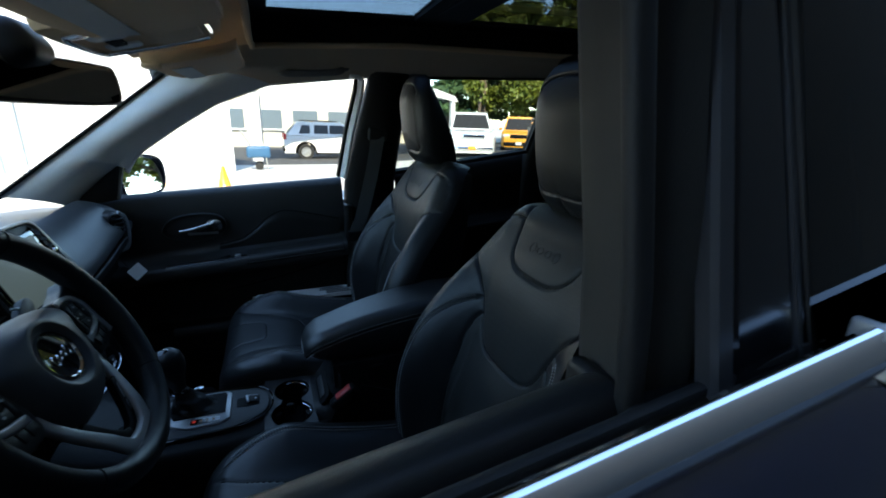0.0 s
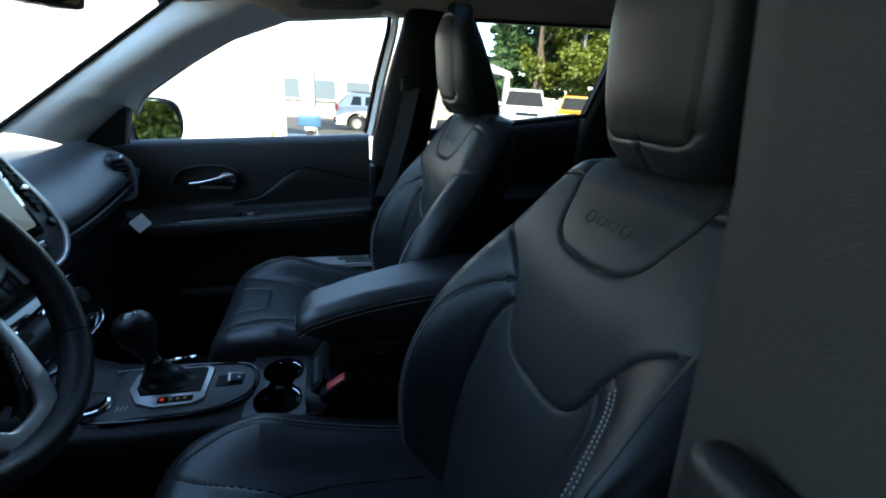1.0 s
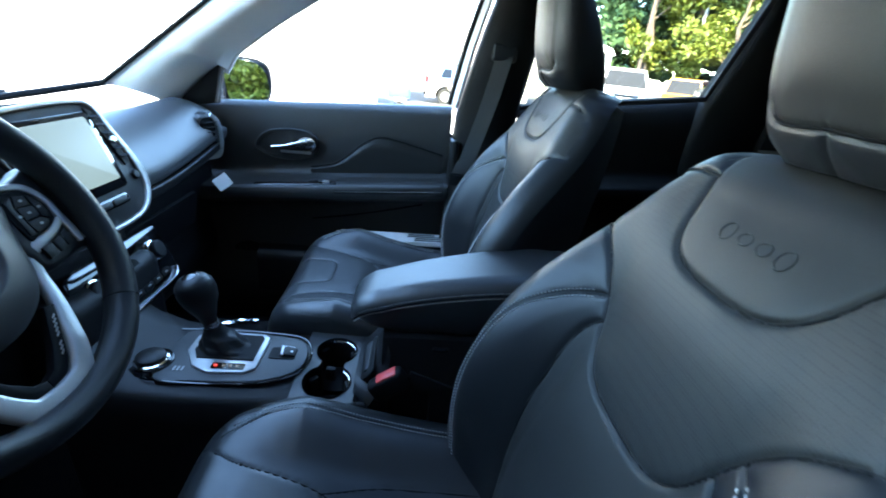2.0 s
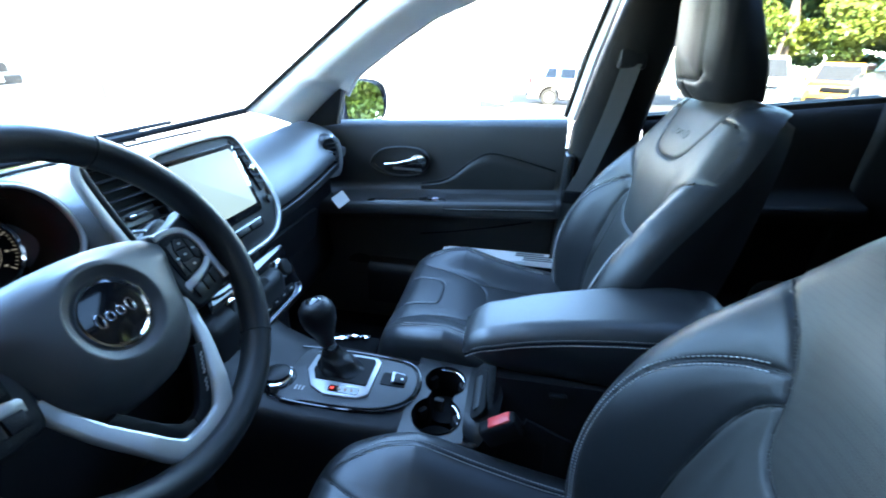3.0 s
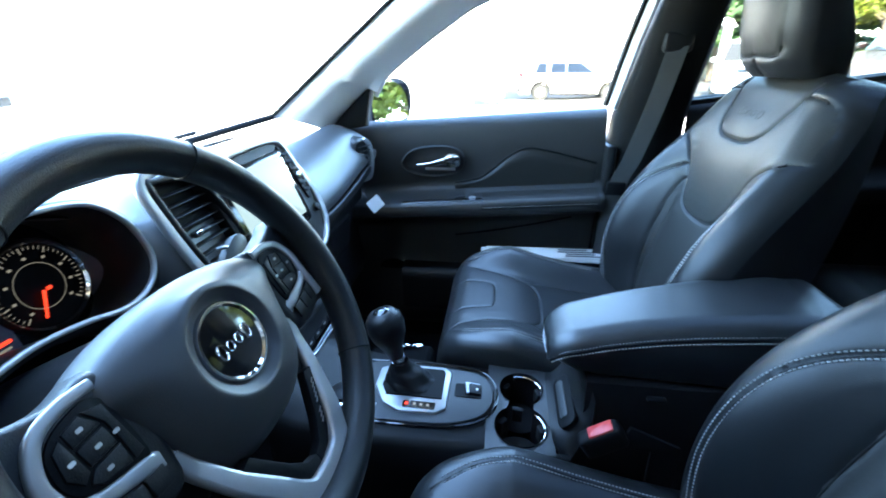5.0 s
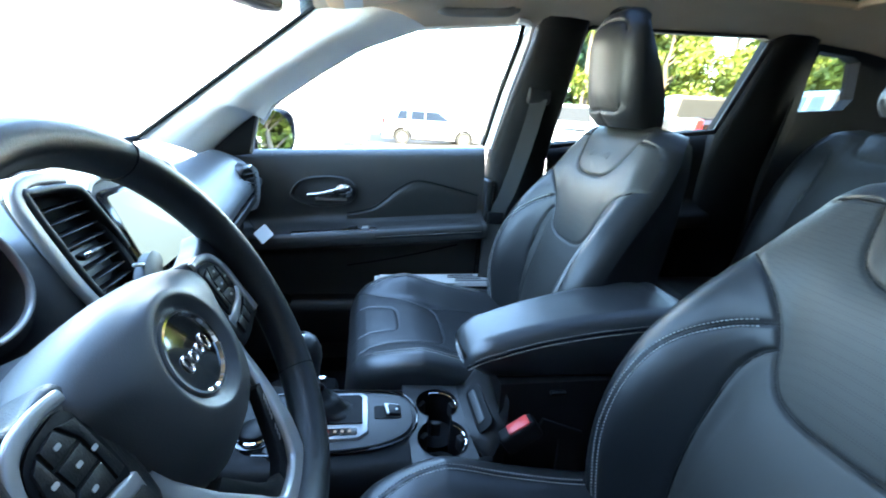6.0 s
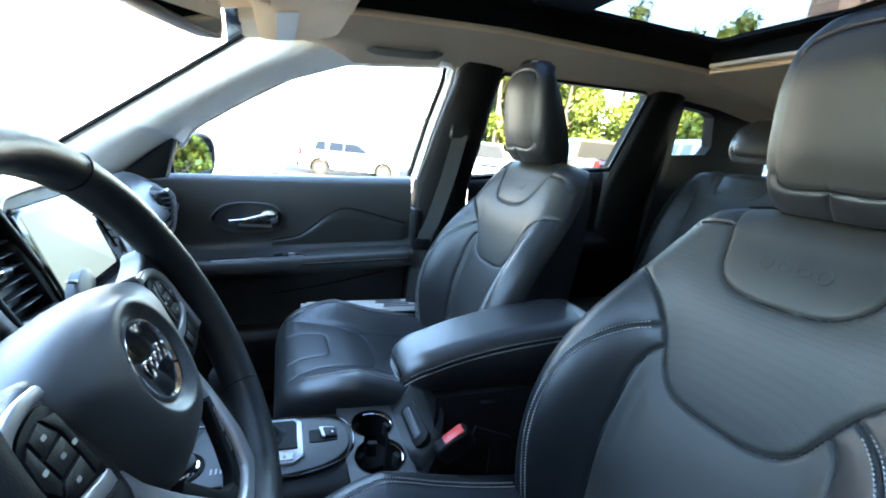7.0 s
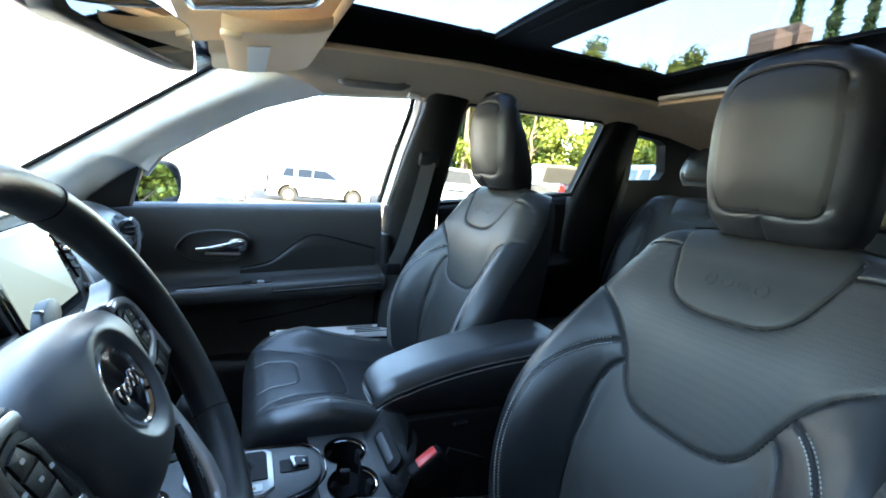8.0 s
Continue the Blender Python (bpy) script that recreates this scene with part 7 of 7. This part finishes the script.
def vehicle(name, at, turn, paint, L, Wd, Hb, Ht, roof, label, bed=False, rails=False, nose=0.95):
    """A parked car, nose to local +x. Hb: sill of the glass, Ht: roof; roof: (front foot, front top, rear top, rear foot) along x."""
    c = thing(name, (0, 0, 0), label, "car", "parked cars")
    hw = Wd / 2
    r = 0.37
    fx, rx = L * 0.5 - 0.92, -L * 0.5 + 0.98
    # lower body: rows along x, with arches
    rows = []
    xs = sorted(set(list(np.linspace(-L / 2, L / 2, 40)) + [fx - 0.45, fx + 0.45, rx - 0.45, rx + 0.45]))
    for x in xs:
        t = abs(x) / (L / 2)
        w = hw * (1 - 0.16 * max(0, (t - 0.80) / 0.2) ** 2)
        top = Hb - (0.16 * max(0, (x - roof[0]) / (L / 2 - roof[0])) ** 2 + 0.02 if x > roof[0] else 0)
        if bed and x < roof[3]:
            top = Hb + 0.06
        if t > 0.97:
            top -= 0.14
        low = 0.26
        for wx in (fx, rx):
            d = abs(x - wx)
            if d < 0.45:
                low = max(low, r + math.sqrt(max(0, 0.45 ** 2 - d * d)) * 0.95)
        low = min(low, top - 0.15)
        mid = (low + top) / 2
        rows.append([Vector((x, y, z)) for y, z in ((-w * 0.55, top + 0.02), (-w * 0.90, top), (-w * 0.985, top - 0.06), (-w, mid), (-w * 0.985, low + 0.05), (-w * 0.93, low), (w * 0.93, low), (w * 0.985, low + 0.05), (w, mid), (w * 0.985, top - 0.06), (w * 0.90, top), (w * 0.55, top + 0.02))])
    loft(rows, paint, "body", c, closed=True, caps=True, auto=35)
    # greenhouse
    f0, f1, r1, r0 = roof
    def gh(x, z, inset):
        k = (z - Hb) / (Ht - Hb)
        return hw * (0.90 - 0.17 * k) - inset
    cab = [(f0, Hb - 0.02), (f1, Ht - 0.03), (f1 - 0.15, Ht), ((f1 + r1) / 2, Ht + 0.02), (r1 + 0.15, Ht), (r1, Ht - 0.03), (r0, Hb - 0.02)]
    rows = [[Vector((x, s * gh(x, z, 0), z)) for x, z in cab] for s in (-1, 1)]
    rows = [rows[0], [Vector((p.x, p.y * 0.9, p.z + 0.015)) for p in rows[0]], [Vector((p.x, p.y * 0.9, p.z + 0.015)) for p in rows[1]], rows[1]]
    loft(rows, paint, "cab", c, caps=True, auto=30)
    n = 3 if (f1 - r1) > 1.9 else 2
    for s in (-1, 1):
        a0, a1 = r1 + 0.02, f1 + 0.05
        for k in range(n):
            u0, u1 = ((0.03, 0.27), (0.35, 0.66), (0.68, 0.98))[k] if n == 3 else ((0.05, 0.47), (0.52, 0.96))[k]
            xa, xb = a0 + (a1 - a0) * u0, a0 + (a1 - a0) * u1
            z0, z1 = Hb + 0.05, Ht - 0.13
            lo0 = xa
            lo1 = xb + ((f0 - f1) * 0.55 if k == n - 1 else 0)
            q = [(lo0, z0), (lo1, z0), (xb - (0.02 if k == n - 1 else 0), z1), (xa + (0.16 if k == 0 and not bed else 0.04), z1)]
            vs = [Vector((x, s * (gh(x, z, 0) + 0.008), z)) for x, z in q]
            mesh_of("side_window", vs + [v + Vector((0, -s * 0.02, 0)) for v in vs], [(0, 1, 2, 3), (7, 6, 5, 4), (0, 1, 5, 4), (1, 2, 6, 5), (2, 3, 7, 6), (3, 0, 4, 7)], M_WIN, c, smooth=False)
        for wx in (fx, rx):
            wheel(c, wx, s * (hw - 0.10), r, s)
        part("wing_mirror", rbox((f0 - 0.30, s * (hw + 0.08), Hb + 0.08), (0.12, 0.18, 0.14), 0.04), paint, c)
        part("tail_lamp", rbox((-L / 2 + 0.05, s * (hw - 0.16), Hb - 0.10), (0.14, 0.16, 0.26), 0.03), M_TAIL, c)
        part("headlamp", rbox((L / 2 - 0.12, s * (hw - 0.26), Hb - 0.24), (0.18, 0.34, 0.14), 0.04), M_LENS, c)
        part("sill_strip", rbox((0, s * (hw - 0.03), 0.29), (fx - rx - 0.95, 0.06, 0.08), 0.02), M_DARK, c)
        for k in range(2):
            part("door_handle", rbox((r1 + (f1 - r1) * (0.32 + 0.42 * k), s * (hw + 0.003), Hb - 0.13), (0.18, 0.03, 0.035), 0.012), paint, c)
        if rails:
            for wx in (fx, rx):
                tube("arch_trim", [Vector((wx + 0.46 * math.cos(a), s * (hw - 0.012), r + 0.45 * math.sin(a))) for a in np.linspace(-0.1, math.pi + 0.1, 17)], 0.035, M_DARK, c)
            tube("roof_rail", [Vector((r1 + 0.2, s * hw * 0.62, Ht + 0.06)), Vector((f1 - 0.25, s * hw * 0.62, Ht + 0.06))], 0.022, M_DARK, c)
    z0, z1 = Hb + 0.02, Ht - 0.07
    for fa, fb, nm in ((f0, f1, "windscreen"), (r0, r1, "rear_glass")):
        sgn = 1 if fa > 0 else -1
        if fa == r0:
            sgn = -1
        vs = []
        for t, in ((0.06,), (0.90,)):
            x, z = fa + (fb - fa) * t + sgn * 0.012, Hb + (Ht - 0.03 - Hb) * t + 0.008
            vs += [Vector((x, -gh(x, z, 0.07), z)), Vector((x, gh(x, z, 0.07), z))]
        vs = [vs[0], vs[1], vs[3], vs[2]]
        mesh_of(nm, vs + [v - Vector((sgn * 0.02, 0, 0)) for v in vs], [(0, 1, 2, 3), (7, 6, 5, 4), (0, 1, 5, 4), (1, 2, 6, 5), (2, 3, 7, 6), (3, 0, 4, 7)], M_WIN, c, smooth=False)
    part("grille", rbox((L / 2 - 0.02, 0, Hb - 0.28), (0.06, Wd * 0.5, 0.22), 0.03), M_CHROME if bed else M_DARK, c)
    part("front_bumper", rbox((L / 2 - 0.04, 0, 0.42), (0.16, Wd * 0.86, 0.22), 0.06), M_CHROME if bed else M_DARK, c)
    part("rear_bumper", rbox((-L / 2 + 0.02, 0, 0.46), (0.16, Wd * 0.86, 0.20), 0.06), M_CHROME if bed else M_DARK, c)
    part("number_plate", rbox((L / 2 + 0.05, 0, 0.46), (0.02, 0.32, 0.15), 0.006, 1), M_YELLOW if bed else M_WHITE, c)
    if bed:
        part("bed_floor", rbox(((r0 - L / 2) / 2, 0, Hb + 0.055), (L / 2 + r0 - 0.2, Wd * 0.74, 0.03), 0.01), M_DARK, c)
    c.matrix_basis = pose(at[0], at[1], ground_z(at[0], at[1]), 0, 0, turn)
    return c


vehicle("white_suv", (2.75, 22.0), 0, M_WHITE, 5.0, 1.92, 1.16, 1.74, (1.30, 0.25, -1.90, -2.36), "white family SUV parked under the canopy", rails=True)
vehicle("white_pickup", (8.4, 18.0), -112, M_WHITE, 5.6, 2.0, 1.18, 1.90, (1.35, 0.60, -0.75, -0.95), "white pickup truck with chrome bumper", bed=True)
vehicle("orange_utility_car", (13.2, 21.5), -120, M_YELLOW, 4.4, 1.9, 1.10, 1.85, (0.85, 0.60, -1.80, -1.95), "orange and black boxy utility car")
vehicle("maroon_pickup", (8.8, 10.9), 70, M_REDCAR, 5.6, 1.95, 1.20, 1.85, (1.35, 0.60, -0.75, -0.95), "maroon pickup truck seen from its tail", bed=True)
vehicle("blue_suv", (11.5, 9.9), 70, M_BLUECAR, 4.9, 1.95, 1.15, 1.95, (1.25, 0.45, -2.05, -2.30), "slate blue SUV parked in the row")
vehicle("grey_suv", (14.3, 9.0), 70, M_GREYCAR, 4.9, 1.95, 1.20, 2.0, (1.25, 0.45, -2.05, -2.30), "dark grey SUV parked in the row")
vehicle("grey_sedan", (-14.5, 7.6), 15, M_GREYCAR, 4.7, 1.85, 0.98, 1.48, (1.05, 0.10, -1.20, -1.85), "dark grey saloon parked beside the white building")
vehicle("silver_hatchback", (16.0, 15.0), -100, M_RIM, 4.4, 1.85, 1.0, 1.55, (1.05, 0.20, -1.50, -1.95), "silver hatchback parked in the far row")
vehicle("black_suv", (15.5, 19.0), -110, M_GREYCAR, 4.8, 1.9, 1.10, 1.80, (1.2, 0.4, -2.0, -2.25), "black SUV parked in the far row")

# white building, set askew to the car
A, B = Vector((-1.4, 13.4, 0)), Vector((-11.6, 9.1, 0))
wd = (B - A).normalized()
nrm = Vector((wd.y, -wd.x, 0))
if nrm.y > 0:
    nrm = -nrm
wb = thing("white_building", (A + B) / 2, "white rendered flat-roofed building", "building")
ang = math.degrees(math.atan2(wd.y, wd.x))
Lw = (B - A).length
c0 = (A + B) / 2 - nrm * 4.0
part("wall", rbox((c0.x, c0.y, 1.85), (Lw, 8.0, 4.9), 0.02, 1, rot(0, 0, ang)), M_WALL, wb)
part("parapet", rbox((c0.x, c0.y, 4.4), (Lw + 0.2, 8.2, 0.25), 0.03, 1, rot(0, 0, ang)), M_WALL2, wb)
for s0, w0, z0, h0 in ((10.4, 0.75, 0.0, 2.1), (4.6, 0.16, 0.0, 3.6), (5.0, 0.16, 0.0, 3.6), (5.4, 0.16, 0.0, 3.6), (5.8, 0.16, 0.0, 3.6), (6.2, 0.16, 0.0, 3.6)):
    p = A + wd * s0 + nrm * 0.03
    part("door" if w0 > 0.5 else "pilaster", rbox((p.x, p.y, z0 + h0 / 2), (w0, 0.10, h0), 0.01, 1, rot(0, 0, ang)), M_WIN2 if w0 > 0.5 else M_WALL2, wb)
p = A + wd * 10.36 + nrm * 0.09
part("door_poster", rbox((p.x, p.y, 0.48), (0.62, 0.03, 0.92), 0.01, 1, rot(0, 0, ang)), M_WIN, wb, "dark lower door panel")
# canopy and service building behind the SUV
cb = thing("service_building", (3, 30.5, 0), "pale service building behind the canopy", "building")
part("wall", rbox((4.0, 32.0, 2.1), (18.0, 3.0, 4.2), 0.02, 1), M_BEIGE, cb)
for k in range(6):
    w = part("window", rbox((-2.6 + 2.3 * k, 30.48, 1.75), (1.6, 0.08, 1.2), 0.02, 1), M_WIN2, cb)
    part("window_sill", rbox((-2.6 + 2.3 * k, 30.43, 1.10), (1.8, 0.16, 0.08), 0.01, 1), M_WALL, cb)
cn = thing("canopy", (3, 22, 0), "pale arched fabric canopy on white posts", "canopy")
rows = [[Vector((-1.2 + 9.4 * t, y, 3.1 + 0.5 * math.sin(math.pi * t) + dz)) for t in np.linspace(0, 1, 16)] for y, dz in ((19.0, -0.25), (19.4, 0.0), (22.2, 0.5), (25.2, 0.2))]
slab(rows, 0.03, M_CANOPY, "cloth", cn, away=(0, 0, 1))
for x in (-0.9, 8.0):
    for y in (19.2, 25.0):
        part("post", rbox((x, y, 1.5), (0.45 if x < 0 else 0.2, 0.3, 3.1), 0.03, 1), M_WALL, cn)
# blue cart by the corner
ct = thing("blue_cart", (-0.75, 14.2, 0), "blue plastic cart with handles beside the building", "cart")
part("tub", rbox((-0.75, 14.2, 0.55), (0.7, 0.5, 0.35), 0.06), M_BLUE, ct)
for s in (1, -1):
    tube("handle", [Vector((-0.95, 14.2 + 0.2 * s, 0.7)), Vector((-1.25, 14.2 + 0.2 * s, 1.25))], 0.02, M_POST, ct)
    part("cart_wheel", lathe([(0.0, -0.03), (0.12, -0.03), (0.12, 0.03), (0.0, 0.03)], 18, Matrix.Translation((-0.75, 14.2 + 0.28 * s, 0.12)) @ rot(90, 0, 0)), M_TYRE, ct)
    tube("cart_leg", [Vector((-0.5, 14.2 + 0.2 * s, 0.0)), Vector((-0.55, 14.2 + 0.2 * s, 0.45))], 0.02, M_POST, ct)
cone = thing("traffic_cone", (-1.3, 8.5, 0), "orange traffic cone on the ground", "traffic cone")
part("cone_body", lathe([(0.14, 0.03), (0.12, 0.05), (0.03, 0.45), (0.0, 0.46)], 20, Matrix.Translation((-1.3, 8.5, 0))), M_YELLOW, cone)
part("cone_base", rbox((-1.3, 8.5, 0.016), (0.34, 0.34, 0.03), 0.01, 1), M_YELLOW, cone)
rows = [[Vector((x, y + 0.05 * x, ground_z(x, y + 0.05 * x) + 0.006)) for x in np.linspace(-3.6, -1.7, 6)] for y in (9.4, 10.2)]
tagged(slab(rows, 0.003, M_YELLOW, "painted_stripe", away=(0, 0, -1)), "orange streak on the ground", "road marking", kind="structure")

# unseen tall block added behind the camera, to keep the car in the shade
db = thing("brick_building", (0, -6.8, 0), "unseen tall dark building added to keep the car in the shade", "building")
part("wall", rbox((14.75, -6.8, 6.0), (38.5, 8.0, 12.0), 0.02, 1), M_DARKWALL, db)
part("upper_wall", rbox((19, -6.8, 13.0), (30, 7.9, 2.0), 0.02, 1), M_DARKWALL, db)

# brown tower seen through the roof
bt = thing("brown_tower", (58, 33, 0), "brown block building with stepped roof", "building")
part("wall", rbox((63.0, 35.3, 12.6), (3.0, 3.0, 25.2), 0.05, 1), M_BROWN, bt)
part("wall", rbox((59.0, 35.6, 11.85), (3.4, 3.2, 23.7), 0.05, 1), M_BROWN, bt)


def leaf_mass(rng, centres, count, size):
    verts, faces = [], []
    for _ in range(count):
        c, r = centres[rng.randrange(len(centres))]
        while True:
            d = Vector((rng.uniform(-1, 1), rng.uniform(-1, 1), rng.uniform(-1, 1)))
            if d.length < 1:
                break
        d = d * (0.45 + 0.55 * rng.random())
        p = Vector(c) + Vector((d.x * r[0], d.y * r[1], d.z * r[2]))
        a = Vector((rng.gauss(0, 1), rng.gauss(0, 1), rng.gauss(0, 1))).normalized()
        b = a.cross(Vector((rng.gauss(0, 1), rng.gauss(0, 1), rng.gauss(0, 1)))).normalized()
        s = size * rng.uniform(0.6, 1.3)
        k = len(verts)
        verts += [p - a * s, p + b * s * 0.55, p + a * s, p - b * s * 0.55]
        faces.append((k, k + 1, k + 2, k + 3))
    return verts, faces


def tree(at, h, spread, seed, fir=False):
    rng = random.Random(seed)
    t = thing("fir_tree" if fir else "broadleaf_tree", (at[0], at[1], 0), "tall dark green fir" if fir else "sunlit yellow-green broadleaf tree", "tree", "trees")
    n = 9
    pts = [Vector((at[0] + 0.12 * rng.uniform(-1, 1), at[1] + 0.12 * rng.uniform(-1, 1), h * (0.97 if fir else 0.80) * i / n)) for i in range(n + 1)]
    v, f = sweep(pts, lambda q: circle((0.020 * h + 0.05) * (1 - 0.9 * q) + 0.01, 8))
    mesh_of("trunk", v, f, M_BARK, t)
    cent = []
    lv, lf = [], []
    for i in range(26 if fir else 16):
        q = rng.uniform(0.12, 0.97) if fir else rng.uniform(0.25, 0.95)
        a = rng.uniform(0, 2 * math.pi)
        z = h * q
        reach = spread * ((1.02 - q) * 1.0 if fir else math.sin(min(1, q * 1.05) * math.pi) ** 0.6) * rng.uniform(0.6, 1.0)
        e = Vector((at[0] + reach * math.cos(a), at[1] + reach * math.sin(a), z + (-0.10 if fir else 0.18) * reach))
        s0 = Vector((at[0], at[1], z - (0 if fir else 0.12 * h)))
        v, f = sweep([s0, s0.lerp(e, 0.5) + Vector((0, 0, 0.08 * reach)), e], lambda w: circle(0.05 * (1 - 0.8 * w), 5))
        k = len(lv)
        lv += v
        lf += [tuple(b + k for b in g) for g in f]
        for w in ((0.55, 0.85) if fir else (0.6, 1.0)):
            c = s0.lerp(e, w)
            rr = reach * (0.34 if fir else 0.42) + 0.25
            cent.append((c, (rr, rr, rr * (0.40 if fir else 0.75))))
    mesh_of("limbs", lv, lf, M_BARK, t)
    if fir:
        for q in np.linspace(0.35, 0.99, 30):
            rr = spread * (1.03 - q) * 0.85 + 0.12
            cent.append(((at[0], at[1], h * q), (rr, rr, rr * 0.35)))
    if not fir:
        cent.append(((at[0], at[1], h * 0.9), (spread * 0.35, spread * 0.35, h * 0.12)))
    v, f = leaf_mass(rng, cent, 15000 if not fir else 6500, 0.16 if not fir else 0.26 * max(1, h / 14))
    mesh_of("crown", v, f, M_FIR if fir else M_LEAF, t, smooth=False)
    return t


for k, (x, y, h, sp, fir) in enumerate((
        (13.5, 27, 11, 2.2, False), (15.5, 31, 13, 3.2, True), (18.5, 29.5, 12, 3.0, True), (20.0, 27.5, 12, 3.0, False), (22.5, 25.5, 13, 3.2, False),
        (24.5, 22.5, 11, 2.8, False), (26.5, 20.5, 12, 3.0, False), (28.5, 18.5, 10, 2.8, False), (31.5, 26.0, 13.5, 2.2, False), (17.0, 33, 12, 3.0, False), (30.0, 15.0, 11, 3.0, False),
        (11.5, 28.0, 10, 2.6, True), (13.0, 30.5, 11, 3.0, True), (16.5, 27.5, 11, 2.8, False), (17.6, 25.0, 9, 2.6, False), (66.0, 37.0, 30, 4.0, True), (69.0, 34.0, 31, 4.0, True), (72.0, 31.5, 30, 4.0, True), (-30.0, 18.0, 9, 3.4, False), (-26.0, 14.0, 8, 3.0, False), (24.0, 34.0, 12, 3.6, True))):
    tree((x, y), h, sp, 40 + k, fir)
# trees on the far side, seen in the door mirror and the paintwork
for k, (x, y, h, sp) in enumerate(((24, 3, 9, 3.2), (27, -3, 10, 3.4), (23, -8, 9, 3.0), (19.5, 7.8, 6.5, 3.0), (23, 11, 8, 3.2), (21.5, 5.2, 7.5, 3.0))):
    tree((x, y), h, sp, 90 + k, False)

for x, y, h in ((12.8, 26.0, 10.0), (16.2, 26.5, 8.0)):
    lp = thing("street_lamp", (x, y, 0), "tall street lamp post with curved arm", "street lamp", "street lamps")
    tube("post", [Vector((x, y, 0)), Vector((x, y, h * 0.6)), Vector((x, y, h))], 0.10, M_BARK if h > 9 else M_POST, lp)
    tube("arm", spline([(x, y, h - 1.2), (x + 0.2, y, h - 0.4), (x + 0.9, y - 0.2, h - 0.2)] if h < 9 else [(x - 0.8, y, h - 1.0), (x, y, h - 1.0), (x + 0.8, y, h - 1.0)], 5), 0.05, M_POST, lp)
    part("lamp_head", rbox((x + 1.0, y - 0.2, h - 0.2), (0.6, 0.25, 0.12), 0.04), M_POST, lp)

# things beyond the car stand on the sloping ground
for ob in (cb, cn, ct, cone, bt):
    ob.location.z += ground_z(ob.location.x, ob.location.y)
for ob in bpy.data.objects:
    if ob.parent is None and ob.name.split(".")[0] in ("broadleaf_tree", "fir_tree", "street_lamp"):
        ob.location.z += ground_z(ob.location.x, ob.location.y)
